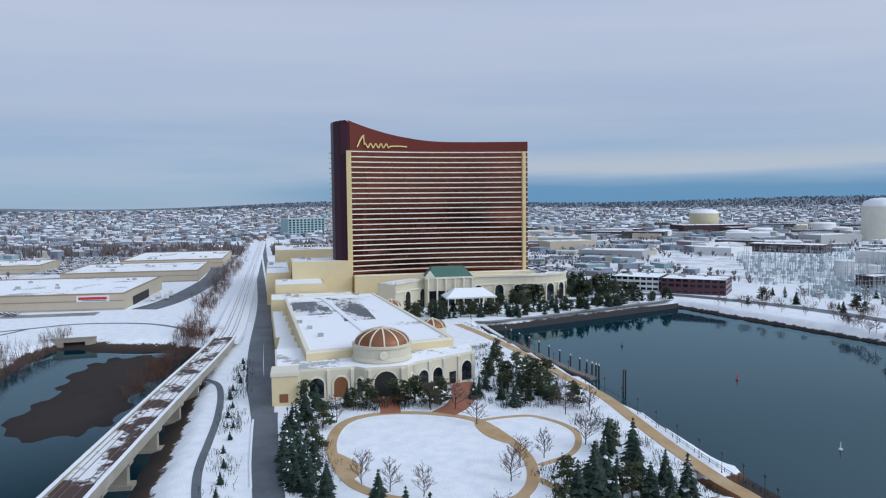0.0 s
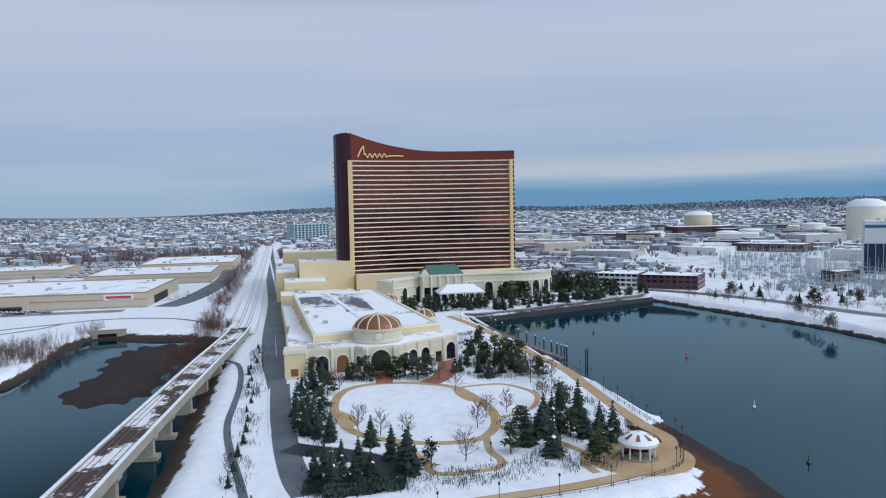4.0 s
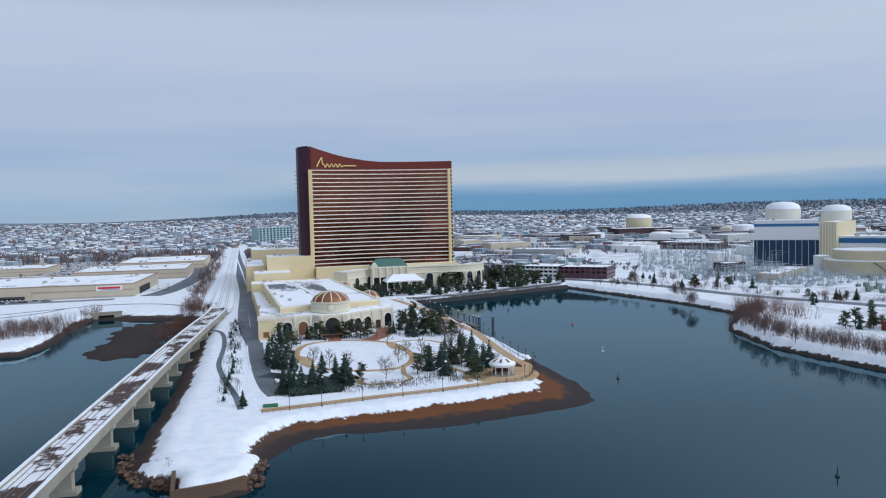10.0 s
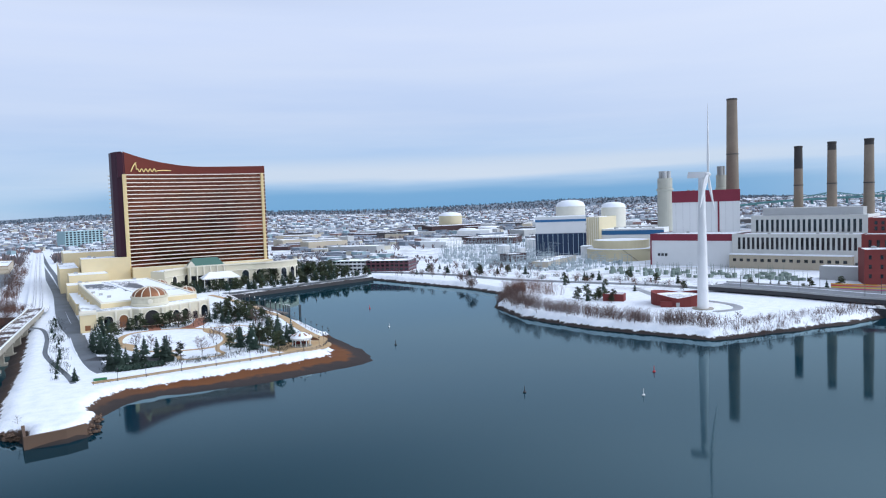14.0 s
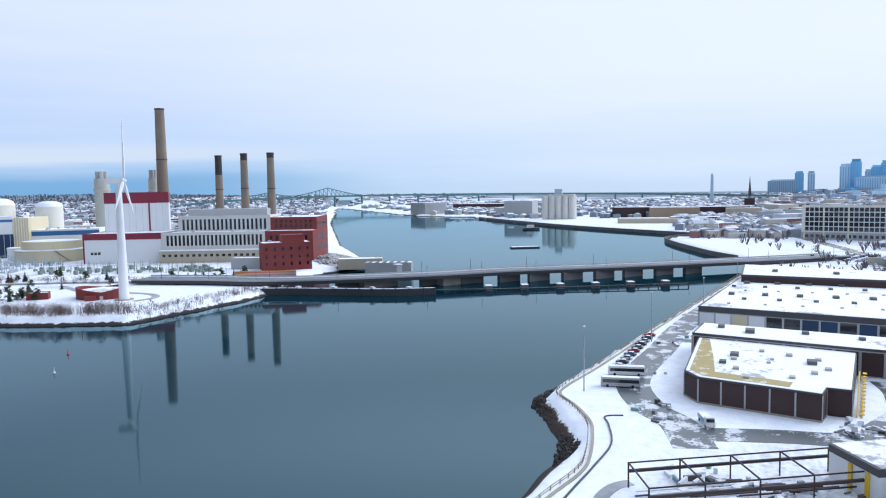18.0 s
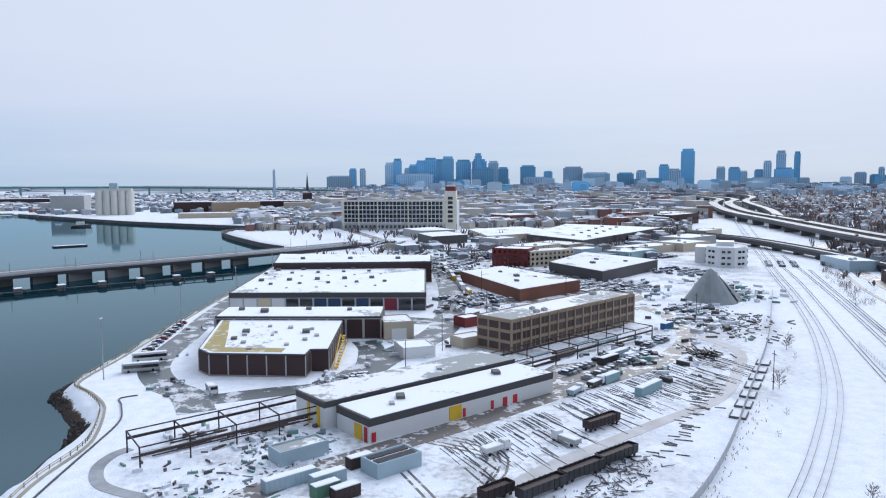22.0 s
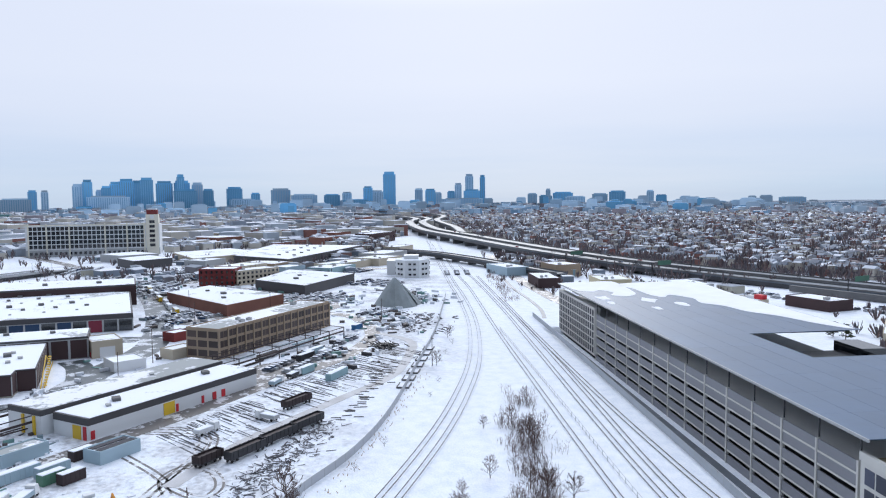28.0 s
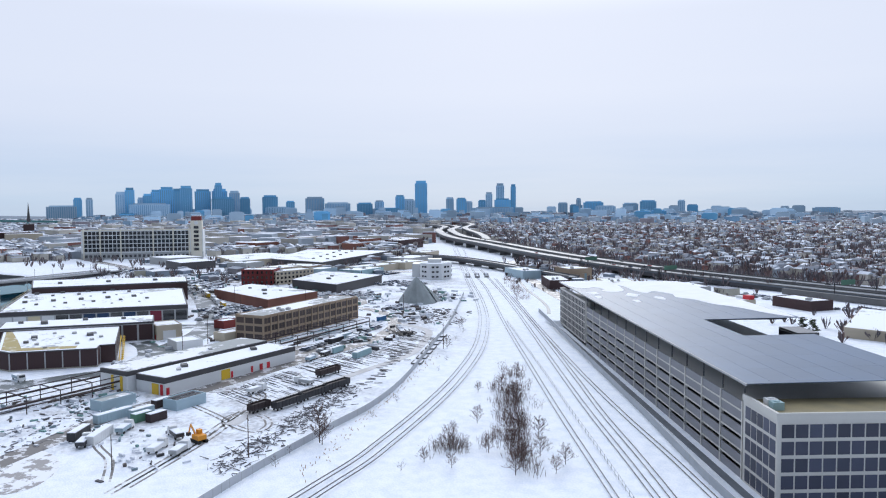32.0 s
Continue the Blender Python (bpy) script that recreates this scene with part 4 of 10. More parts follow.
# ---- arcade and entrance house along the harbour ----
def arcade():
    line = smooth([(44, 402), (62, 421), (84, 428), (110, 430), (132, 428), (150, 434), (158, 446)], 4)
    e = thing("garden_arcade", 0, 0, 0, 0, "long cream arcade with tall arched windows and white trim", "arcade")
    H = 20.5
    B = offset(line, 12)
    T, S = offset(line, -0.7), offset(line, 0.4)

    def run(P, Q, z0, z1):
        return MB().sweep([[(*p, z0), (*q, z0), (*q, z1), (*p, z1)] for p, q in zip(P, Q)])

    w, rf, t = run(line, B, 2, H - 1.2), run(line, B, H - 1.2, H - 0.9), run(T, S, H - 1.2, H)
    part("string_course", run(T, S, 14.6, 15.2), TRIM, e)
    part("wall", w, PALE, e)
    part("roof", rf, ROOF, e, "snowy flat roof")
    part("cornice", t, TRIM, e)
    am, ar = arch_mesh(5.2, 10.5, 0.5).mesh("arched_window"), arch_ring(5.2, 10.5, 0.8, 0.75).mesh("arch_trim")
    k = len(line) - 1
    for i in range(1, k):
        if i % 2 == 0 and not 62 < line[i][0] < 92:
            (x0, y0), (x1, y1) = line[i - 1], line[i + 1]
            m = pose(line[i][0], line[i][1], GZ, 0, 0, math.degrees(math.atan2(y1 - y0, x1 - x0)))
            wd = part("arched_window", am, DARKGLASS, e, "dark arched window", m=m)
            part("arch_trim", ar, TRIM, wd)
    return e


arcade()


def entrance_house():
    e = thing("entrance_house", 63, 416, GZ, 2, "cream entrance house with a green hipped roof", "building")
    part("wall", MB().box(0, 0, 0, 29, 14, 16.5), PALE, e)
    part("cornice", MB().box(-0.6, -0.6, 16.5, 29.6, 14.6, 17.5), TRIM, e)
    part("roof", MB().hexa([(1, 0, 17.5), (28, 0, 17.5), (28, 14, 17.5), (1, 14, 17.5)], [(5, 6, 23), (24, 6, 23), (24, 10, 23), (5, 10, 23)]), GREENROOF, e, "green metal hipped roof")
    part("pediment", MB().hexa([(-0.5, -1, 17.5), (5.5, -1, 17.5), (5.5, 0.5, 17.5), (-0.5, 0.5, 17.5)], [(2.0, -1, 21), (3.0, -1, 21), (3.0, 0.5, 21), (2.0, 0.5, 21)]), TRIM, e)
    dm = MB().box(-2.1, -0.25, 0, 2.1, 0.2, 8.5).mesh("glass_bay")
    for k in range(5):
        part("glass_bay", dm, DARKGLASS, e, m=pose(4 + 5.2 * k, 0, 1.0))
    for k in range(6):
        part("column", MB().cyl(1.4 + 5.2 * k, -0.9, 0, 16.5, 0.5, n=10), TRIM, e)


entrance_house()


def garden_canopy():
    e = thing("garden_canopy", 84, 396, GZ, 2, "white festive canopy with a low peaked roof among trees", "canopy")
    part("roof", MB().hexa([(-14, -7, 9), (14, -7, 9), (14, 7, 9), (-14, 7, 9)], [(-8, -1.2, 13.2), (8, -1.2, 13.2), (8, 1.2, 13.2), (-8, 1.2, 13.2)]), SNOW, e, "snow-covered white canopy roof")
    part("valance", MB().box(-14.2, -7.2, 8.2, 14.2, 7.2, 9.0), WHITE, e)
    for x in (-13, -4.5, 4.5, 13):
        for y in (-6.3, 6.3):
            part("post", MB().cyl(x, y, 0, 8.2, 0.28, n=8), WHITE, e)


garden_canopy()


# ---- events pavilion with the copper dome ----
def dome_meshes(r, rise, n=24, ribs=10):
    prof = [(r * math.cos(a), rise * math.sin(a)) for a in [math.pi / 2 * j / 8 for j in range(9)]]
    d = MB().lathe(prof, n)
    rib = MB()
    for (r0, z0), (r1, z1) in zip(prof[:-1], prof[1:]):
        rib.hexa([(r0, -0.24, z0), (r0, 0.24, z0), (r0 + 0.22, 0.24, z0 + 0.05), (r0 + 0.22, -0.24, z0 + 0.05)],
                 [(r1, -0.24, z1), (r1, 0.24, z1), (r1 + 0.2, 0.24, z1 + 0.15), (r1 + 0.2, -0.24, z1 + 0.15)])
    return d, rib


def domed(parent, x, y, z, r, rise, ribs=10):
    d, rib = dome_meshes(r, rise)
    o = part("dome", d, COPPER, parent, "copper-brown dome", m=pose(x, y, z), smooth_shade=True)
    rm = rib.mesh("dome_rib")
    for k in range(ribs):
        part("dome_rib", rm, TRIM, o, m=pose(0, 0, 0, 0, 0, 360 * k / ribs))
    part("dome_cap", MB().cyl(0, 0, rise - 0.1, rise + 0.5, r * 0.12, n=10), TRIM, o)
    return o


def pavilion():
    e = thing("events_pavilion", 0, 0, GZ, 0, "cream events pavilion with a copper dome and arched windows", "pavilion")
    hall = [(-3, 239), (48, 253), (31, 387), (-15, 379)]
    part("hall_wall", MB().prism(hall, -1, 12.4), CREAM, e, "tall plain cream hall wall")
    inner = [(-1.8, 241), (46.4, 254), (30, 385.5), (-13.6, 377.5)]
    part("hall_roof", MB().prism(inner, 12.4, 12.75), ROOF, e, "flat snowy hall roof with bare patches")
    cor = MB()
    for i in range(4):
        a, b = hall[i], hall[(i + 1) % 4]
        c, d = inner[(i + 1) % 4], inner[i]
        cor.hexa([(*p, 12.4) for p in (a, b, c, d)], [(*p, 13.2) for p in (a, b, c, d)])
    part("hall_cornice", cor, TRIM, e)
    # bare patches where panels show through the snow, and the white walkway between them
    pan = mat("roof_membrane", (0.12, 0.14, 0.17), 0.5, col2=(0.8, 0.82, 0.86), s1=0.10, s2=0.9, sharp=0.42, vary=0.0, stretch=(1.0, 0.35, 1))
    for q in ([(-8.5, 318), (8, 321), (4.5, 365), (-11, 361)], [(12, 300), (25, 303), (21, 372), (8.5, 369)], [(9, 366), (12, 366), (10, 376), (0, 375)]):
        part("bare_patch", MB().prism(q, 12.75, 12.83), pan, e, "dark roof panels showing through the snow")
    part("walkway", MB().strip([(20, 262), (8.5, 345), (4.0, 374)], 2.4, 13.1, 0.35), SNOW, e)
    for k, (x, y) in enumerate(((-6, 300), (-2, 285), (2, 268), (-7, 330), (22, 384))):
        part("roof_vent", MB().box(x - 1, y - 0.8, 12.75, x + 1, y + 0.8, 13.9), GREY, e)
    # the lower front with its arches
    low = [(-12, 225), (-6, 225.5), (-5, 228), (12, 229), (15, 226), (28.5, 227), (31, 231), (53, 244), (55, 256), (47.5, 252.5), (-2.5, 238.6), (-5, 262), (-14, 262)]
    part("front_wall", MB().prism(low, -1, 9.2), PALE, e, "pale stone front wall")
    part("front_cornice", MB().prism([(x * 1.0, y - 0.0) for x, y in low], 9.2, 9.9), TRIM, e)
    part("front_roof", MB().prism([(x * 0.985 + 0.3, y * 0.995 + 1.6) for x, y in low], 9.9, 10.0), ROOF, e, "snowy roof of the low front")
    part("corner_block", MB().box(-13.2, 224.0, -1, -5.6, 233, 9.0), CREAM, e, "plain cream corner block")
    part("corner_cornice", MB().box(-13.5, 223.7, 9.0, -5.3, 233.3, 10.2), TRIM, e)
    part("corner_window", MB().box(-11, 223.9, 1.0, -8.4, 224.15, 3.6), COPPER, e, "bronze louvred window")
    part("drum", MB().lathe([(9.4, -1), (9.4, 10.0), (9.9, 10.4), (9.9, 11.2), (9.4, 11.6), (9.4, 14.2), (9.8, 14.6), (9.8, 15.4), (0.5, 15.6)], 32, 21.5, 239), PALE, e, "round drum over the entrance")
    domed(e, 21.5, 239, 15.4, 8.9, 4.6, 12)
    part("medallion", MB().lathe([(0.1, 0.35), (1.2, 0.3), (1.35, 0)], 16), TRIM, e, m=pose(21.0, 229.2, 12.8, 90, 0, 3))
    for x, y, r in ((37, 357, 4.8), (47, 294, 5.4)):
        part("turret", MB().cyl(x, y, -1, 10.2, r + 0.6, n=20), PALE, e)
        domed(e, x, y, 10.2, r, 3.2, 8)
    # arches: (x, y, turn, width, height)
    def arch(x, y, rz, w, h, fill, label):
        o = part("arched_opening", arch_mesh(w, h, 0.25), fill, e, label, m=pose(x, y, 0.6, 0, 0, rz))
        part("arch_trim", arch_ring(w, h, 0.5, 0.5), TRIM, o)
        part("arch_sill", MB().box(-w / 2 - 0.4, -0.6, -0.6, w / 2 + 0.4, 0, 0), TRIM, o)
    arch(0.2, 228.3, 2, 4.4, 6.4, DARKGLASS, "dark arched window")
    arch(7.6, 228.7, 2, 4.4, 6.4, COPPER, "arched opening with bronze doors")
    arch(13.6, 226.9, -40, 2.2, 6.0, DARKGLASS, "narrow dark arched window")
    # a flat near-black slab paints the shade of the entrance
    arch(21.4, 226.2, 4, 7.4, 8.0, VOID, "arched entrance with its deep shade painted near-black")
    arch(29.9, 229.2, 60, 2.2, 6.0, DARKGLASS, "narrow dark arched window")
    arch(34.0, 232.8, 30.5, 4.2, 6.2, DARKGLASS, "dark arched window")
    arch(39.2, 235.9, 30.5, 4.2, 6.2, DARKGLASS, "dark arched window")
    part("side_door", MB().box(-1.4, -0.2, 0, 1.4, 0.2, 4.0), DARKGLASS, e, m=pose(45.0, 239.3, 0.3, 0, 0, 30.5))
    arch(50.2, 242.3, 30.5, 4.6, 6.6, DARKGLASS, "arched side entrance")
    for x, y in ((-5.2, 227.4), (3.9, 228.2), (11.2, 228.6), (16.4, 226.0), (26.8, 226.6), (31.4, 231.0), (36.6, 234.0), (42.0, 237.2), (47.6, 240.6), (53, 243.8)):
        part("pilaster", MB().box(x - 0.5, y - 0.6, -0.5, x + 0.5, y + 0.4, 9.2), TRIM, e)
    part("entrance_steps", MB().prism([(16, 225.5), (27, 226), (26, 221.5), (17, 221.5)], -0.6, 0.5), mat("brick_paving", (0.32, 0.13, 0.08), 0.85, vary=0.02), e, "red brick entrance steps")
    part("left_bay", MB().box(-14, 262, -1, -3, 300, 7.5), CREAM, e, "low cream bay along the road")
    part("left_bay_roof", MB().box(-13.8, 262.2, 7.5, -3.5, 299.8, 7.7), ROOF, e)
    part("left_bay", MB().prism([(-16, 302), (-5, 302), (-12, 375), (-21, 375)], -1, 6.8), CREAM, e, "low cream bay along the road")
    part("left_bay_roof", MB().prism([(-15.6, 302.4), (-5.4, 302.4), (-12.4, 374.6), (-20.6, 374.6)], 6.8, 7.0), ROOF, e)
    me = MB().box(-0.7, -0.9, 0, 0.7, 0.9, 9.0).mesh("buttress")
    for k in range(7):
        part("buttress", me, CREAM, e, m=pose(-3.8 - k * 1.75, 252 + 18 * k, 0, 0, 0, 5))


pavilion()


# ---- park ----
def surface(name, mb, material, label):
    return single(name, mb, material, label, "path" if "path" in name else "road", kind="structure")


RING = smooth([(3.3, 184), (7.6, 203), (18, 209.5), (31.5, 207.2), (43, 199), (47.5, 185), (49.3, 168), (47, 154), (42, 144.7), (36, 141.5), (27.5, 142), (18.5, 146), (11, 152), (6, 162)], 5, True)
surface("path_ring", MB().strip(RING, 2.8, GZ + 0.10), PATHS, "sandy ring path round the snowy lawn")
surface("path_widening", MB().prism(smooth([(43.2, 197), (42.4, 190), (44, 182), (48.6, 176), (48.4, 186), (45.6, 196)], 4, True), GZ - 0.1, GZ + 0.075), PATHS, "trodden sandy widening beside the lawn")
surface("path_widening", MB().prism(smooth([(4.4, 178), (8.4, 172), (10, 165), (6.4, 160), (3.8, 168)], 4, True), GZ - 0.1, GZ + 0.075), PATHS, "trodden sandy widening beside the lawn")
surface("path_link", MB().strip(smooth([(21, 209), (21.5, 215), (21.5, 221)], 4), 6, GZ + 0.12), mat("brick_paving", (0.3, 0.12, 0.08)), "red brick path to the pavilion entrance")
surface("path_side", MB().strip(smooth([(36, 206), (42, 214), (46, 226), (49, 241)], 4), 7.5, GZ + 0.13), mat("brick_paving", (0.3, 0.12, 0.08)), "red brick side path")
surface("path_east", MB().strip(smooth([(44.7, 197.3), (53.3, 199), (60.7, 198), (66.6, 188), (66.4, 178), (60.4, 166.6), (50.5, 160.5)], 5), 1.7, GZ + 0.095), PATHS, "narrow sandy park path")
surface("path_grove", MB().strip(smooth([(47.7, 152.7), (51, 145), (57.5, 139), (61.3, 130), (62.5, 126), (60, 119.6), (60.4, 113)], 5), 2.0, GZ + 0.09), PATHS, "sandy path winding through the evergreen grove")
surface("path_south", MB().strip(smooth([(42, 144), (40.5, 133), (41.5, 126), (39.5, 121.2), (33, 119.8), (27, 119.8), (24, 122), (23.8, 128), (21.7, 135.8), (18, 144)], 5), 2.0, GZ + 0.085), PATHS, "narrow sandy park path")
PROM = smooth([(70, 356), (77, 318), (83, 270), (85, 240), (88, 215), (87, 190), (86, 165), (86, 145), (87, 132), (82, 122), (76, 114), (56, 107), (30, 103), (5, 98.5), (-9, 96.5)], 6)
surface("path_promenade", MB().strip(PROM, 3.9, GZ + 0.11), PATHS, "sandy waterside promenade path")
surface("path_plaza", MB().cyl(74, 121, GZ - 0.1, GZ + 0.08, 13, n=28), PATHS, "round sandy plaza at the gazebo")
DRIVE = smooth([(-78, 1240), (-57, 900), (-33.5, 580), (-24.5, 420), (-19.5, 320), (-15.8, 262), (-14.5, 217), (-12.5, 180), (-10.8, 160), (-9, 142), (-6.5, 124), (-4, 114)], 7)
LOOP = smooth([(-9, 147), (-5, 144), (3, 139.5), (11, 133), (14.5, 126), (11, 120.5), (3, 119), (-5, 119)], 6)
WET = mat("wet_dark_asphalt", (0.022, 0.027, 0.036), 0.5, col2=(0.04, 0.046, 0.056), s1=0.12, s2=1.5, vary=0.0, bump=0.0)
surface("road_loop", MB().strip(LOOP, 7.8, GZ + 0.13), WET, "dark asphalt turning loop among the firs")
surface("road_service", MB().strip([p for p in DRIVE if p[1] < 222], 6.6, GZ + 0.10), ASPHALT, "cleared dark asphalt service road")
surface("road_verge", MB().strip([p for p in DRIVE if p[1] > 214], 4.4, GZ + 0.09), ASPHALT, "worn asphalt strip beside the service road")
surface("road_west", MB().strip(smooth([(-85, 1240), (-64, 900), (-40, 580), (-30.2, 443), (-24.8, 320), (-20.7, 258), (-17.3, 229), (-14.6, 205), (-12.9, 188)], 6), 6.0, GZ + 0.08), ASPHALT, "dark asphalt lane beside the railway")
single("kerb", MB().strip(offset(LOOP[8:34], 3.95), 0.6, GZ + 0.34, 0.4), SNOW, "snow-topped kerb round the turning loop", "kerb", kind="structure")
WPATH = smooth([(-15, 100), (-18, 120), (-24, 150), (-27, 172), (-27.5, 195), (-28, 215), (-30, 240), (-33, 256), (-38, 264)], 6)
surface("path_west", MB().strip(WPATH, 2.0, GZ + 0.09), ASPHALT, "narrow dark winding path across snow")

# kerb and low snow banks along the service road
kb = MB()
kb.strip(offset([p for p in DRIVE if 158 < p[1] < 214], 3.5), 0.5, GZ + 0.28, 0.5)
kb.strip(offset([p for p in DRIVE if 158 < p[1] < 214], -3.5), 0.5, GZ + 0.28, 0.5)
single("kerb", kb, SNOW, "snow-topped kerb along the service road", "kerb", kind="structure")


def gazebo(x, y):
    e = thing("gazebo", x, y, GZ, 0, "white round gazebo with a snowy dome on columns", "gazebo")
    part("base", MB().cyl(0, 0, 0, 0.4, 4.6, n=20), CONC, e)
    for k in range(10):
        a = 2 * math.pi * k / 10
        part("column", MB().cyl(3.9 * math.cos(a), 3.9 * math.sin(a), 0.4, 3.3, 0.2, n=8), WHITE, e)
    part("entablature", MB().lathe([(3.5, 3.3), (4.7, 3.3), (4.8, 4.0), (3.5, 4.0)], 24), WHITE, e)
    o = part("dome", MB().lathe([(4.8, 4.0), (4.2, 4.7), (3.0, 5.4), (1.6, 5.9), (0.3, 6.1)], 20), SNOW, e, "snow-covered dome", smooth_shade=True)
    pm = MB().hexa([(3.95, -0.55, 4.9), (3.95, 0.55, 4.9), (2.0, 0.25, 5.78), (2.0, -0.25, 5.78)], [(4.0, -0.55, 4.98), (4.0, 0.55, 4.98), (2.05, 0.25, 5.86), (2.05, -0.25, 5.86)]).mesh("dome_pane")
    for k in range(8):
        part("dome_pane", pm, COPPER, o, "dark skylight pane", m=pose(0, 0, 0, 0, 0, 45 * k + 20))
    part("bench", MB().lathe([(2.6, 0.4), (3.3, 0.4), (3.3, 1.6), (2.6, 1.6)], 16, a0=20, a1=160), BRICK, e)


gazebo(74, 121)

rnd = random.Random(21)
# firs round the turning loop, west of the lawn and in the grove by the gazebo
fir_spots = [(-7.1, 188), (-7.4, 169), (-5, 157), (-1.4, 154), (1.3, 150.5), (4.3, 134), (11.2, 144), (15.8, 133.6), (18.3, 122.8), (19.5, 126), (-5.5, 194), (-6.6, 181), (-4, 176), (-7, 163), (-3.4, 166), (-2.5, 161), (-5, 200), (-3, 208), (-5.6, 173),
             (-2.6, 216), (0.6, 219), (8.5, 219.5), (-4.6, 186), (-1.2, 171), (2.2, 156), (-0.6, 128), (4, 124), (1, 118), (7.5, 127), (-8, 176), (-6.5, 170), (-8.2, 194), (-3, 180), (-7, 202), (-1, 164), (-6, 160), (2, 121), (6, 120), (-2, 122), (10, 124),
             (50, 135), (56.2, 141.5), (62, 151.6), (62.3, 143), (66.8, 137.5), (54.4, 126), (69, 165.5), (70, 152), (74, 145), (73, 160), (59, 149), (48.3, 220), (50.5, 222), (56, 218), (58, 209), (64, 216), (71, 214), (69.5, 220), (54.8, 232), (67, 128), (73, 134)]
for k, (x, y) in enumerate(fir_spots):
    plant("fir", x + rnd.uniform(-0.6, 0.6), y + rnd.uniform(-0.6, 0.6), rnd.uniform(7.5, 10.5) if x > 45 and y < 170 or 14 < x < 20 else rnd.uniform(5.5, 8.2), k)
for k, (x, y) in enumerate([(24.4, 124.6), (45, 130.2), (63.4, 139), (63.4, 119), (58, 131), (71, 168), (14.9, 219.5), (26.2, 217), (33, 213), (10.7, 215), (29.5, 219), (37, 216), (22.9, 221), (68.3, 218.8), (62, 211), (66, 222), (60, 224), (73, 226), (76, 234), (57, 240), (72, 244), (63, 236), (-0.8, 181), (-3.2, 223), (1.6, 200), (75, 205), (52, 146)]):
    plant("pine", x, y, rnd.uniform(6.5, 8.5), k)
for k, (x, y) in enumerate([(9.3, 157.5), (14.9, 152), (21.5, 148), (41.5, 152.5), (46, 161), (43.2, 194.2), (40, 209.5), (33, 210.5), (5.4, 205), (53, 165), (66, 172), (78, 200), (33, 127), (70, 198)]):
    plant("bare", x, y, rnd.uniform(6.5, 9.0), k)
# clipped hedge inside the loop, and tufts of dry planting
hd = MB()
for k in range(520):
    a = rnd.uniform(0, 1)
    x, y = -0.5 + 17 * a, 113 + 1.5 * a + rnd.uniform(-2.2, 2.2)
    c = Vector((x, y, GZ + rnd.uniform(0.2, 1.5)))
    u = Vector((rnd.gauss(0, 1), rnd.gauss(0, 1), rnd.gauss(0, 1))).normalized() * 0.6
    v = u.orthogonal().normalized() * 0.5
    hd.poly((c - u - v, c + u - v, c + u + v, c - u + v))
single("hedge", hd, NEEDLE, "dark evergreen hedge inside the turning loop", "hedge", kind="stuff")
single("green_mat", MB().box(-8.5, 99.5, GZ + 0.05, -4.0, 103, GZ + 0.3), mat("green_turf", (0.02, 0.16, 0.06), vary=0.0), "patch of bright green turf beside the promenade", "turf")
tuft = []
for k in range(190):
    x = rnd.uniform(15, 76)
    tuft.append((x, 109 + (x - 20) * 0.11 + rnd.uniform(1.5, 12), GZ))
for k in range(120):
    y = rnd.uniform(130, 240)
    tuft.append((rnd.uniform(73, 82), y, GZ))
brush("planting", tuft[::2], TWIG, "low dry planting poking through snow", 0.4, 0.9, 4, 5)
brush("low_evergreens", tuft[1::2], NEEDLE, "low dark evergreen tufts poking through snow", 0.5, 1.1, 9, 6)
thick = [(rnd.uniform(-7, 3), rnd.uniform(112, 210), GZ) for k in range(70)] + [(rnd.uniform(-3, 17), rnd.uniform(113, 118), GZ) for k in range(50)] + [(rnd.uniform(0, 40), rnd.uniform(213, 221), GZ) for k in range(40)] + [(rnd.uniform(48, 76), rnd.uniform(124, 160), GZ) for k in range(30)]
thick += [(rnd.uniform(49, 82), rnd.uniform(205, 250), GZ) for k in range(60)] + [(rnd.uniform(66, 82), rnd.uniform(135, 200), GZ) for k in range(40)]
thick = [p for p in thick if (p[0] > -5 or p[1] > 150) and not (-3 < p[0] < 16 and 118 < p[1] < 141)]
brush("evergreen_shrubs", thick, NEEDLE, "dark low evergreen shrubs round the firs", 0.7, 1.9, 16, 9)

# lamp posts and rail along the promenade
lp = MB()
lp.cyl(0, 0, 0, 0.5, 0.16, 0.12, 6)
lp.cyl(0, 0, 0.5, 4.0, 0.07, n=6)
lp_m, lh_m = lp.mesh("post"), MB().lathe([(0.05, 4.0), (0.24, 4.1), (0.28, 4.5), (0.05, 4.8)], 8).mesh("lantern")


def park_lamp(x, y):
    e = thing("park_lamp", x, y, GZ, 0, "slim dark park lamp post with a lantern", "lamp post", "promenade lamps")
    part("post", lp_m, STEEL, e)
    part("lantern", lh_m, STEEL, e)


park_lamp(39, 126)
park_lamp(21, 128)
park_lamp(-8, 205)
edge = offset(PROM, 2.9)
for k in range(2, len(edge) - 2, 3):
    park_lamp(*edge[k])
fence = thing("promenade_rail", 0, 0, GZ, 0, "dark metal rail along the waterside promenade", "railing")
fl = offset(PROM, 3.6)
for zz in (0.5, 1.0):
    part("rail", ribbon(MB(), [(*a, 0) for a in fl], 0.08, zz, 0.08), STEEL, fence)
pm = MB().box(-0.06, -0.06, 0, 0.06, 0.06, 1.1).mesh("post")
for a in fl[::1]:
    part("post", pm, STEEL, fence, m=pose(a[0], a[1], 0))

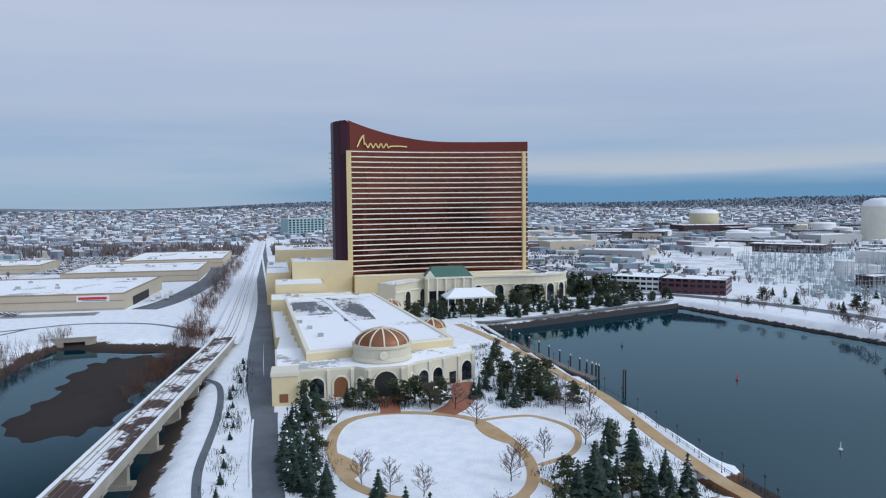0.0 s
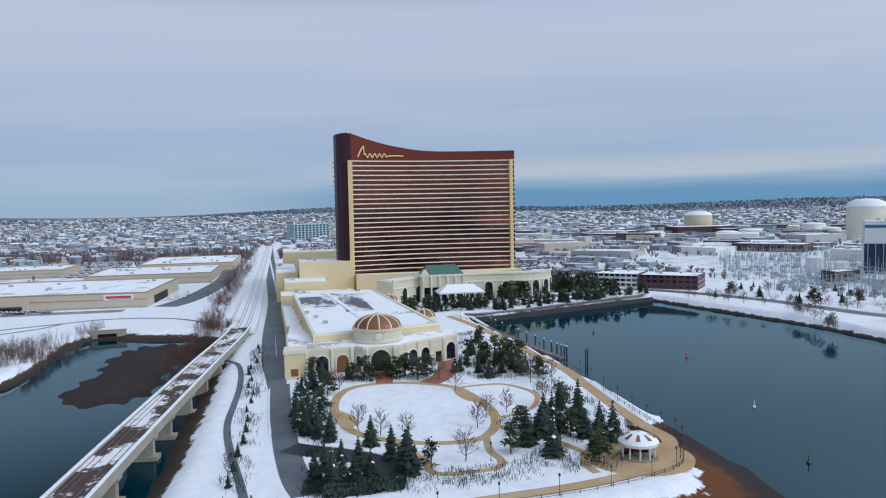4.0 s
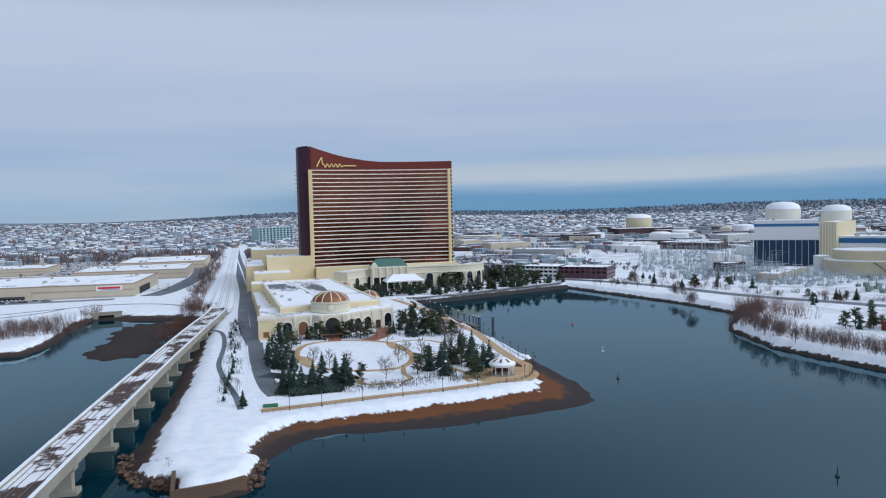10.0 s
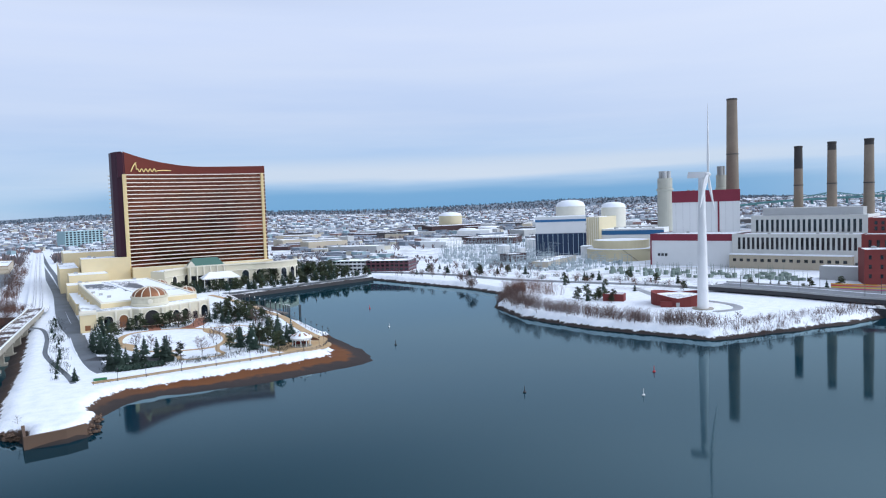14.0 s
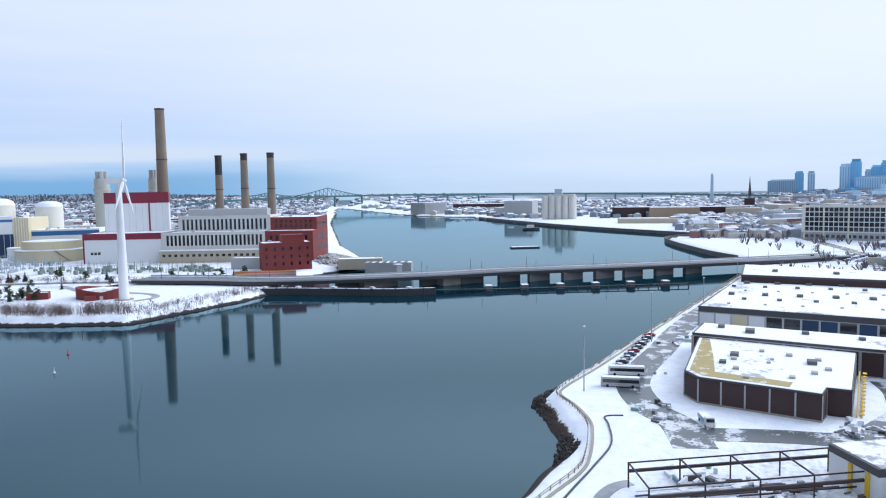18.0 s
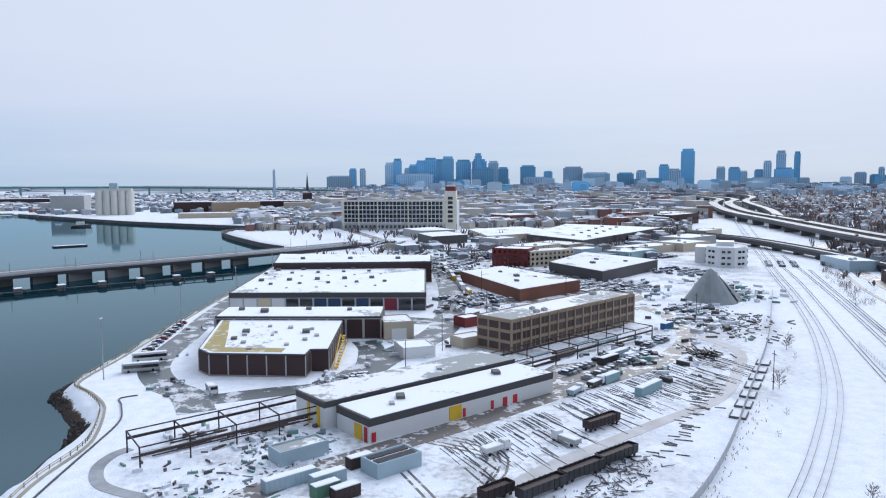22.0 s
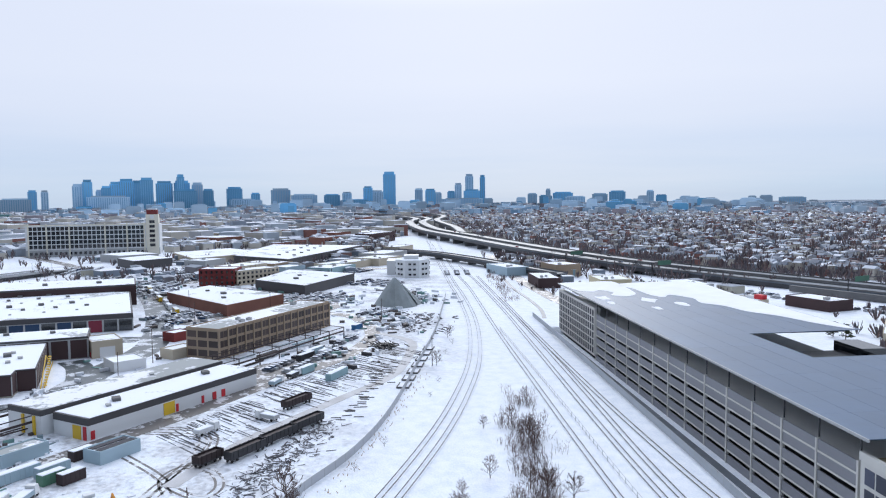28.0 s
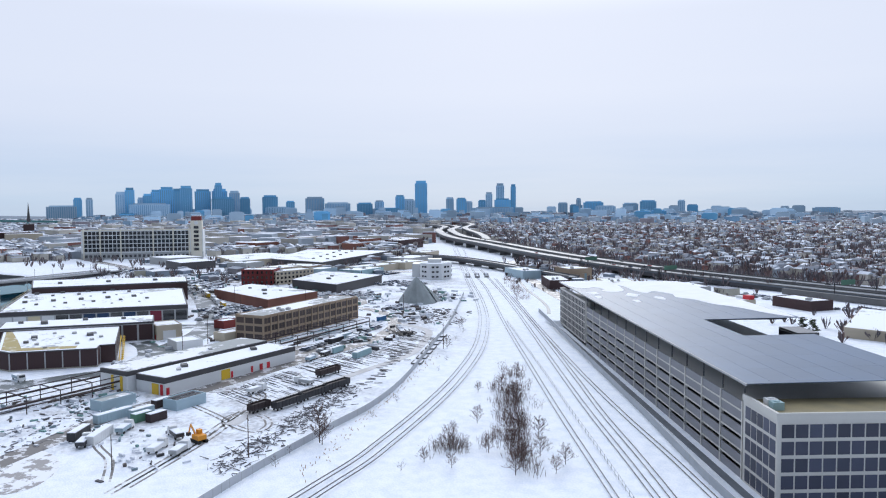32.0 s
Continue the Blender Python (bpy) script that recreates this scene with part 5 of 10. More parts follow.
# ---- harbour edge: sea wall, gangway and dock with piles ----
HARB = [(82, 356), (98, 358), (165, 386), (214, 407)]
q = MB()
q.strip(smooth(HARB, 6), 1.2, 2.7, 4.0)
single("harbour_wall", q, HARBWALL, "dark concrete harbour wall with a snowy top", "sea wall", kind="structure")
q = MB()
q.strip(smooth([(80, 362), (97, 363), (164, 391), (212, 412)], 6), 4, GZ + 0.14)
surface("path_harbour", q, SLUSH, "slushy walk along the harbour wall")
dk = thing("floating_dock", 0, 0, 0, 0, "long narrow floating dock beside the promenade", "dock")
DK = [(86, 335), (91, 297), (96, 262), (99, 250)]
part("deck", MB().strip(smooth(DK, 6), 3.2, 0.9, 0.9), mat("weathered_boards", (0.2, 0.18, 0.16), vary=0.0), dk)
gm = MB().cyl(0, 0, -3, 5.2, 0.34, n=10).mesh("pile")
cm = MB().cyl(0, 0, 5.2, 5.9, 0.36, 0.08, n=10).mesh("pile_cap")
for k, (x, y) in enumerate(smooth([(88.5, 334), (93.2, 297), (98.2, 262), (101, 250)], 4)):
    p = part("pile", gm, STEEL, dk, m=pose(x, y, 0))
    part("pile_cap", cm, WHITE, p)
part("gangway", MB().beam((81, 352, 4.4), (86.5, 333, 1.3), 2.0, 0.5), WHITE, dk, "white metal gangway")
dl = thing("mooring_dolphin", 102.5, 232, 0, 0, "cluster of three tall dark mooring piles", "mooring piles")
for x, y in ((0, 0), (0.9, 0.2), (0.4, 0.9)):
    part("pile", MB().cyl(x, y, -3, 7.5, 0.28, n=8), STEEL, dl)


def buoy(x, y, m, word):
    e = thing("buoy", x, y, 0, 0, word + " channel buoy floating on the river", "buoy", "channel buoys")
    part("float", MB().lathe([(0.01, -0.5), (0.5, -0.4), (0.55, 0.3), (0.2, 0.6)], 10), m, e)
    part("mast", MB().cyl(0, 0, 0.5, 2.2, 0.16, 0.1, 8), m, e)


for x, y, m, w_ in ((133, 166, WHITE, "white"), (117, 118, STEEL, "dark"), (149, 239, REDPAINT, "red"), (134, 305, STEEL, "dark"), (176, 13, REDPAINT, "red"), (151, -10, WHITE, "white"), (54, -59, GREENPAINT, "green"), (121, 14, STEEL, "dark")):
    buoy(x, y, m, w_)


# ---- railway: bridge over the river, tracks on both banks ----
TRACK = smooth([(900, -845, 4.6), (410, -584.6, 4.6), (303, -528.8, 4.6), (230, -489.3, 4.6), (180, -459.6, 4.6), (128.6, -425.4, 4.6), (89, -394.2, 4.6), (57, -365.7, 4.6), (24, -332.4, 4.6), (5, -310.5, 4.7), (-30, -262, 5.6), (-49, -205, 7.2), (-57, -130, 8.6), (-57, -40, 9),
                (-53.5, 42, 9), (-48, 149, 9), (-43, 235, 8.6), (-38.5, 320, 7.6), (-41, 400, 6.2), (-54, 657, 5.0), (-80, 1200, 4.8)], 10)
BR = [p for p in TRACK if -225 < p[1] < 330 and p[0] < 0]


e = thing("railway_bridge", 0, 0, 0, 0, "long concrete railway bridge with snow between its tracks", "bridge")
part("deck", ribbon(MB(), BR, 9.0, -0.35, 0.7), CONC, e)
for off in (4.4, -4.4):
    o = offset(BR, off)
    g = part("girder", ribbon(MB(), o, 0.7, 0.55, 2.6), CONC, e, "stained concrete edge girder")
    part("coping", ribbon(MB(), o, 0.9, 0.72, 0.16), SNOW, g, "snow along the parapet")
pier_m, cap_m, foot_m = MB().box(-3.4, -1.1, -3, 3.4, 1.1, 6.0).mesh("pier"), MB().box(-4.2, -1.5, 5.6, 4.2, 1.5, 6.9).mesh("pier_cap"), MB().box(-4.6, -1.9, -3, 4.6, 1.9, 1.1).mesh("pier_foot")
for k in range(-8, 12):
    y = 32 + 24.7 * k
    p = min(BR, key=lambda q: abs(q[1] - y))
    i = BR.index(p)
    a, b = BR[max(i - 1, 0)], BR[min(i + 1, len(BR) - 1)]
    m = pose(p[0], p[1], p[2] - 9, 0, 0, math.degrees(math.atan2(b[1] - a[1], b[0] - a[0])) - 90)
    q = part("pier", pier_m, CONC, e, "square concrete pier", m=m)
    part("pier_cap", cap_m, CONC, q)
    part("pier_foot", foot_m, CONC, q)
pm_ = MB().box(-0.05, -0.05, 0, 0.05, 0.05, 1.5).mesh("rail_post")
for o in offset(BR, 4.7)[::2]:
    part("rail_post", pm_, STEEL, e, m=pose(*o))

single("track_bed", ribbon(MB(), BR, 8.2, -0.12, 0.25), BALLAST, "snowy brown ballast of the railway deck", "track bed", kind="structure")
single("track_bed", ribbon(MB(), [p for p in TRACK if p[1] >= 318], 13, -0.25, 1.8), SNOW, "snow-covered railway embankment", "track bed", kind="structure")


def track(line, name="railway_track", bed=0.0):
    e = thing(name, 0, 0, 0, 0, "railway track with dark rails half buried in snow", "railway track", "railway tracks", "structure")
    for o in (0.75, -0.75):
        part("rail", ribbon(MB(), offset(line, o), 0.08, 0.05 + bed, 0.3), RAIL, e)


for off in (2.1, -2.1):
    track(offset(TRACK, off))
YARD = [smooth([(-250, -252, 4.4), (-130, -313, 4.4), (-25, -366, 4.4), (28, -393, 4.4), (91, -426, 4.4), (182, -474, 4.4), (328, -553, 4.4), (478, -630, 4.4), (900, -860, 4.4)], 6),
        smooth([(-250, -258, 4.4), (-130, -321, 4.4), (-31.4, -373.1, 4.4), (17.5, -398.2, 4.4), (64, -423, 4.4), (147, -468, 4.4), (255, -526, 4.4), (388, -594, 4.4), (480, -640, 4.4)], 6),
        smooth([(-250, -261, 4.4), (-130, -324, 4.4), (-33.2, -376.4, 4.4), (15.6, -401.6, 4.4), (62, -427, 4.4), (147, -473, 4.4), (276, -541, 4.4), (390, -601, 4.4)], 6),
        smooth([(-250, -280, 4.4), (-130, -338, 4.4), (-37.7, -383.7, 4.4), (12.6, -406.9, 4.4), (70, -435, 4.4), (167, -485, 4.4), (276, -543, 4.4)], 6)]
for ln in YARD:
    track(ln)

# ---- the west bank: paths, culvert, stores and their car parks ----
cv = thing("culvert", -108, 356, 0, 8, "dark concrete culvert under a snowy path", "culvert")
part("headwall", MB().box(-9, 0, -1, -4.5, 3, 4.4).box(4.5, 0, -1, 9, 3, 4.4).box(-4.5, 0, 2.8, 4.5, 3, 4.4), CONC, cv)
# near-black plate in place of the shade inside the barrel
part("barrel", MB().box(-4.5, 2.2, -1, 4.5, 2.6, 2.8), VOID, cv, "culvert opening with its shade painted near-black")
part("parapet", MB().box(-9.5, -0.3, 4.4, 9.5, 0.3, 5.0), CONC, cv)
surface("path_lagoon", MB().strip(smooth([(-290, 300), (-220, 345), (-170, 375), (-140, 392), (-118, 402), (-85, 395), (-62, 372), (-55, 352)], 7), 2.4, GZ + 0.1), ASPHALT, "narrow dark path round the snowy lagoon")
surface("path_lagoon", MB().strip(smooth([(-300, 285), (-230, 330), (-180, 350), (-150, 372), (-140, 392)], 7), 2.0, GZ + 0.1), ASPHALT, "narrow dark path round the snowy lagoon")
surface("road_store", MB().strip(smooth([(-98, 450), (-90, 480), (-84, 540), (-82, 640), (-95, 800)], 6), 16, GZ + 0.08), ASPHALT, "dark asphalt yard behind the store")
surface("road_store", MB().strip([(-330, 432), (-120, 438)], 12, GZ + 0.08), SLUSH, "slushy front lane of the store")


def store(x, y, rz, w, d, h, label, sign=None, seed=1):
    e = flat_building("store", x, y, rz, w, d, h, BEIGE, label, "store", roof=ROOF, units=9, seed=seed, fascia=TAN, parapet=1.0)
    part("band", MB().box(-0.1, -0.12, h * 0.55, w + 0.1, 0, h * 0.62), TAN, e, "brown band along the wall")
    part("plinth", MB().box(-0.1, -0.15, -1, w + 0.1, 0, 1.2), CONC, e)
    if sign:
        s0, s1 = sign
        b = part("sign_board", MB().box(s0, -0.3, h - 4.2, s1, -0.14, h - 0.6), WHITE, e, "white sign board")
        part("sign_bar", MB().box(s0 + 1.2, -0.38, h - 3.0, s1 - 1.2, -0.3, h - 1.5), REDPAINT, b, "red bar in place of the name")
        part("sign_bar", MB().box(s0 + 3.0, -0.38, h - 3.7, s1 - 1.6, -0.3, h - 3.3), BLUEPAINT, b, "blue bars under it")
    return e


st = store(-241, 454, -1, 132, 100, 9.4, "long beige warehouse store with a snowy roof", (106, 124), 2)
# thin near-black plate paints the shade in the bays
part("loading_bay", MB().box(132.0, 20, 0, 132.3, 60, 5.2), VOID, st, "loading bays with their shade painted near-black")
part("canopy_bay", MB().box(30, -3.5, 0, 62, 0, 6.2), BEIGE, st, "store entrance porch")
part("entrance_glass", MB().box(33, -3.6, 0.3, 59, -3.5, 3.6), DARKGLASS, st)
store(-190, 600, 2, 100, 90, 8.5, "wide beige store with a snowy flat roof", None, 3)
store(-175, 720, 2, 90, 120, 8.5, "large beige store with rooftop units", None, 4)
store(-330, 700, 4, 90, 70, 7.5, "beige store across the car park", None, 5)
st = store(-345, 560, 4, 60, 50, 8.0, "brick-red store beside the car park", None, 6)
part("sign_board", MB().box(40, -0.3, 4.2, 58, -0.15, 7.8), REDPAINT, st, "red sign panel")
for k in range(4):
    e = thing("box_truck", -100 + 6.5 * (k % 2), 488 + 7 * k, GZ, 98, "white delivery truck at the loading bays", "truck", "trucks at the store")
    part("box", MB().box(-3.5, -1.25, 0.9, 3.5, 1.25, 3.8), WHITE, e)
    part("cab", MB().box(3.6, -1.15, 0.6, 5.6, 1.15, 2.9), WHITE, e)
    for a in (-2.4, 4.6):
        for b in (-1.1, 1.1):
            part("wheel", CAR[3], TYRE, e, m=pose(a, b, 0.45, 90, 0, 0))
surface("road_carpark", MB().prism([(-380, 415), (-232, 404), (-215, 446), (-244, 452), (-246, 560), (-400, 565)], GZ - 0.1, GZ + 0.07), DIRT, "slushy dark car park of the store")
lot(-190, 440, -1, 2, 20, 2.9, 6, 31, 0.8)
lot(3, 575, 3, 2, 10, 2.9, 6, 34, 0.8, z=GZ + 27)

# brush on the lagoon bank, along the railway and on the river banks
r_ = random.Random(5)
spots = []
for k in range(620):
    t = r_.random()
    x, y = -212 + 92 * t + r_.gauss(0, 7), 236 + 36 * t + r_.uniform(0, 26) + r_.random() ** 2 * 44
    spots.append((x, y, ground_z(x, y)))
for k in range(60):
    x, y = r_.uniform(-122, -112), r_.uniform(290, 372)
    spots.append((x, y, ground_z(x, y)))
brush("bank_brush", spots, TWIG, "tall leafless reeds and brush on the lagoon bank", 2.0, 5.5, 8, 6)
spots = []
for k in range(150):
    y = r_.uniform(330, 760)
    spots.append((-46 - (y - 330) * 0.035 - r_.uniform(7, 17), y, GZ))
for k in range(150):
    t = r_.random()
    x, y = -57 + 8 * t + r_.gauss(0, 4.0) - 6 * math.sin(3 * t), 258 + 100 * t
    spots.append((x, y, ground_z(x, y)))
brush("railway_brush", spots, REDTWIG, "reddish-brown brush beside the railway embankment", 1.5, 5.0, 7, 7)
spots = []
for k in range(18):
    y = 112 + 10.3 * k
    plant("fir", -19.5 - (y - 110) * 0.045 + r_.uniform(-1.8, 1.2), y, r_.uniform(1.8, 3.4), k, label="small young fir in the snowy verge", group="verge firs")
for k in range(60):
    y = r_.uniform(105, 290)
    x = -18.5 - (y - 110) * 0.045 + r_.choice((-2.2, 1.0)) + r_.uniform(-0.6, 0.6)
    spots.append((x, y, GZ))
brush("verge_planting", spots, NEEDLE, "dark evergreen planting in the road verge", 0.8, 2.2, 9, 8)
plant("fir", -14.5, 104, 5.0, 5)
plant("shrub", -29, 52, 2.6, 1)
# boulders on the peninsula's tip
rk = thing("rock_edge", 0, 0, 0, 0, "row of brown boulders at the water's edge", "rocks")
rocks = []
for s in range(4):
    rr = random.Random(40 + s)
    m = MB()
    m.lathe([(0.02, -0.6), (0.8 * rr.uniform(0.8, 1.2), -0.3), (1.0 * rr.uniform(0.8, 1.2), 0.1), (0.6 * rr.uniform(0.7, 1.2), 0.55), (0.02, 0.7)], 6)
    m.v = [(x + rr.uniform(-0.2, 0.2), y + rr.uniform(-0.2, 0.2), z + rr.uniform(-0.15, 0.15)) for x, y, z in m.v]
    rocks.append(m.mesh("boulder"))
ROCKM = mat("brown_rock", (0.12, 0.075, 0.05), 0.9, col2=(0.06, 0.045, 0.04), vary=0.3)
tip_line = smooth([(-42, 72), (-40.5, 62), (-36, 53), (-31, 49.5), (-28, 48.5)], 12) + smooth([(-13.5, 41.5), (-10.4, 43), (-9.5, 50), (-7.5, 58)], 12)
for k, (x, y) in enumerate(tip_line):
    for j in range(2):
        part("boulder", rocks[(k + j) % 4], ROCKM, rk, m=scaled(x + r_.gauss(0, 1.0), y + r_.gauss(0, 1.0) + 1.2 * j, r_.uniform(0.0, 0.8) + 1.0 * j, r_.uniform(0.4, 0.95), r_.uniform(0, 6)))
tw_ = MB().strip([(-27.6, 50), (-26.3, 37.0), (-16.2, 39.2), (-11.0, 42.0)], 0.9, 3.7, 5.5)
single("tip_wall", tw_, ROCKM, "dark old timber wall at the snowy point", "sea wall", kind="structure")


# ---- east bank: offices, turbine, power station ----
def along(a, b):
    return math.degrees(math.atan2(b[1] - a[1], b[0] - a[0]))


o = flat_building("office_building", 197, 468, -38, 32, 34, 9.5, WHITE, "low white office block with green window bands", "office", wins=(3, 8, 3.2, 1.7, 1.2, 3.3), sides="flr", units=4, fascia=GREENPAINT)
o = flat_building("office_building", 222.5, 446, -38, 40, 30, 9.5, mat("plum_brick", (0.13, 0.055, 0.07), 0.85, vary=0.03), "dark red-brick office block by the harbour", "office", wins=(3, 9, 3.0, 1.8, 1.2, 3.3), sides="flr", units=3)
surface("road_shore", MB().strip(smooth([(100, 420), (160, 425), (216, 440), (262, 372), (284, 294), (315, 235), (338, 190), (362, 110), (372, 60)], 7), 11, GZ + 0.1), ASPHALT, "dark cleared shore road")


def turbine():
    e = thing("wind_turbine", 283, 95, GZ, 0, "tall white three-bladed wind turbine at rest", "wind turbine")
    part("tower", MB().lathe([(3.0, -1), (2.9, 4), (2.3, 35), (1.6, 69)], 20), TURB, e, smooth_shade=True)
    part("foundation", MB().cyl(0, 0, -1, 0.5, 5.5, n=20), CONC, e)
    ax = Vector((0.613, -0.79, 0.0)).normalized()
    rz = math.degrees(math.atan2(ax.y, ax.x))
    n = part("nacelle", MB().hexa([(-7, -1.6, -1.5), (2.2, -1.5, -1.5), (2.2, 1.5, -1.5), (-7, 1.6, -1.5)], [(-6.6, -1.4, 1.7), (2.0, -1.3, 1.6), (2.0, 1.3, 1.6), (-6.6, 1.4, 1.7)]), TURB, e, m=pose(0, 0, 70.5, 0, 0, rz))
    part("hub", MB().lathe([(1.4, 0), (1.5, 0.8), (1.0, 2.0), (0.05, 2.6)], 14), TURB, n, m=pose(2.2, 0, 0, 0, 90, 0))
    bl = MB()
    st_ = [(0.5, 0.5, 0.5), (2, 0.6, 0.5), (8, 2.5, 0.5), (18, 1.8, 0.36), (30, 0.95, 0.2), (37, 0.15, 0.05)]
    for (r0, w0, t0), (r1, w1, t1) in zip(st_, st_[1:]):
        bl.hexa([(-t0, -w0 * 0.35, r0), (t0, -w0 * 0.35, r0), (t0, w0, r0), (-t0, w0, r0)], [(-t1, -w1 * 0.35, r1), (t1, -w1 * 0.35, r1), (t1, w1, r1), (-t1, w1, r1)])
    bm = bl.mesh("blade")
    for k in range(3):
        part("blade", bm, TURB, n, m=pose(3.2, 0, 0, 120 * k - 3, 0, 0))


turbine()

# round brick pump house with a sloping snowy roof
e = thing("pump_house", 288, 118, GZ, -45, "round red-brick pump house with a sloping snowy roof", "building")
rw = MB()
N = 28
hh = lambda a: 4.6 + 2.4 * abs(math.cos(a))
rw.sweep([[(15 * math.cos(a), 15 * math.sin(a), -1), (14.4 * math.cos(a), 14.4 * math.sin(a), -1), (14.4 * math.cos(a), 14.4 * math.sin(a), hh(a)), (15 * math.cos(a), 15 * math.sin(a), hh(a))] for a in [2 * math.pi * k / N for k in range(N)]], True)
part("wall", rw, BRICK, e)
part("roof", MB().cyl(0, 0, 3.6, 4.5, 14.3, n=28), ROOF, e, "snowy roof")
part("annex", MB().box(-9, -16.5, -1, -3, -12.5, 3.0), BRICK, e)
part("door", MB().box(-0.9, -15.2, 0, 0.9, -14.9, 2.4), GREY, e)
flat_building("brick_hut", 262, 152, -50, 12, 7, 4.0, BRICK, "small red-brick hut behind bushes")
surface("road_pump", MB().strip(smooth([(318, 190), (300, 150), (292, 138), (305, 120), (306, 98), (296, 84), (280, 84)], 6), 5, GZ + 0.1), SLUSH, "slushy lane round the pump house")


def block(name, a, b, d, h, wall, label, z=GZ, **kw):
    """A building whose front runs from a to b and whose depth lies to the left of that line."""
    return flat_building(name, a[0], a[1], along(a, b), math.hypot(b[0] - a[0], b[1] - a[1]), d, h, wall, label, z=z, **kw)


# fronts run so that the far side lies to the left of a -> b


def plant_block(name, a, b, d, h, wall, label, **kw):
    """Front from b to a (river side to the right hand), depth away from the river."""
    return flat_building(name, a[0], a[1], along(a, b), math.hypot(b[0] - a[0], b[1] - a[1]), d, h, wall, label, "power station", group="power station blocks", **kw)


e = plant_block("boiler_house", (441, 312), (474, 243), 55, 27, WHITE, "low white boiler house with a maroon roof band", units=3, fascia=MAROON, parapet=0.6)
L_ = math.hypot(33, 69)
part("band", MB().box(-0.2, -0.25, 21.5, L_ + 0.2, 0, 27.1), MAROON, e, "maroon band along the top")
part("pilaster", MB().box(-0.6, -0.5, 0, 0.6, 0.4, 27), MAROON, e)
for k in range(3):
    part("window", MB().box(6 + 3.2 * k, -0.12, 8, 8.4 + 3.2 * k, 0.02, 10.4), DARKGLASS, e)
e = plant_block("turbine_hall", (470, 316), (508, 274), 48, 64, WHITE, "tall white boiler block with a red band on top", units=2)
L_ = math.hypot(38, 42)
part("band", MB().box(-0.3, -0.3, 54, L_ + 0.3, 48.3, 64.3), MAROON, e, "red band round the top")
for x in (L_ * 0.69,):
    part("stripe", MB().box(x - 0.7, -0.45, 22, x + 0.7, 0, 64.4), MAROON, e, "red vertical stripe")
for k in range(9):
    part("seam", MB().box(3 + 6 * k - 0.08, -0.06, 22, 3 + 6 * k + 0.08, 0.02, 54), GREY, e)

# grey halls with rows of tall windows, and the red-brick end
G0, G1, G2 = (470, 248), (507, 161), (524, 121)


def pier_wall(e, x0, x1, z0, z1, n, wall=PALE, y=-0.0):
    me = MB().box(-1.0, -0.1, 0, 1.0, 0.1, z1 - z0).mesh("window")
    for k in range(n):
        part("window", me, DARKGLASS, e, m=pose(x0 + (x1 - x0) * (k + 0.5) / n, y, z0))


HALLW = mat("weathered_pale_cladding", (0.60, 0.60, 0.57), 0.7, col2=(0.46, 0.46, 0.44), vary=0.03)
e = plant_block("generator_hall", G0, G1, 40, 27, HALLW, "long grey generator hall with rows of tall windows", units=6, seed=8)
Lg = math.hypot(G1[0] - G0[0], G1[1] - G0[1])
pier_wall(e, 4, Lg - 2, 15, 24.5, 24)
me_ = MB().box(-0.9, -0.1, 0, 0.9, 0.1, 2.4).mesh("window")
for k in range(22):
    part("window", me_, DARKGLASS, e, m=pose(5 + (Lg - 8) * k / 21, 0, 3.5))
part("porch_roof", MB().box(0, -7, 10.8, Lg * 0.95, 0, 11.6), ROOF, e, "snowy low porch roof")
part("porch", MB().box(0, -6.6, 0, Lg * 0.95, 0, 10.8), BEIGE, e, "low beige annex")
for k in range(16):
    part("window", MB().box(3 + 5.4 * k, -6.7, 5.5, 5.6 + 5.4 * k, -6.55, 7.8), DARKGLASS, e)
ux, uy = (G1[0] - G0[0]) / Lg, (G1[1] - G0[1]) / Lg
px, py = -uy, ux
U0, U1 = (G0[0] + px * 22 + ux * 8, G0[1] + py * 22 + uy * 8), (G1[0] + px * 22, G1[1] + py * 22)
e = plant_block("generator_hall", U0, U1, 45, 41, HALLW, "upper grey generator hall with tall windows", units=10, seed=9)
Lu = math.hypot(U1[0] - U0[0], U1[1] - U0[1])
pier_wall(e, 3, Lu - 3, 28, 38, 20)
part("penthouse", MB().box(5, 14, 41, Lu - 6, 34, 47), GREY, e, "grey rooftop penthouse")
e = plant_block("brick_hall", G1, G2, 60, 27, BRICK, "red-brick power station hall with tall windows", units=2)
pier_wall(e, 3, 40, 14, 23, 7)
pier_wall(e, 3, 40, 4, 10, 7)
V0, V1 = U1, (G2[0] + px * 22, G2[1] + py * 22)
e = plant_block("brick_hall", V0, V1, 60, 38.5, BRICK, "upper red-brick hall with a flat snowy roof", units=2)
pier_wall(e, 3, 40, 29, 32, 8)
pier_wall(e, 3, 40, 33.5, 36, 8)
Lr = math.hypot(V1[0] - V0[0], V1[1] - V0[1])
for k in range(9):
    for zz in (6, 16, 28):
        part("window", MB().box(-0.1, -1.2, 0, 0.1, 1.2, 6.5), DARKGLASS, e, m=pose(Lr, 5 + 6.2 * k, zz))
e = plant_block("brick_annex", (433, 108), (460, 80), 22, 22, BRICK, "red-brick switch house in front of the hall", wins=(3, 6, 1.6, 2.6, 4, 6), units=1)
part("penthouse", MB().box(16, 4, 22, 34, 16, 28), BRICK, e)
e = flat_building("substation", 440, 145, along((440, 145), (452, 112)), 34, 12, 9, GREY, "low grey substation frame beside the brick hall")

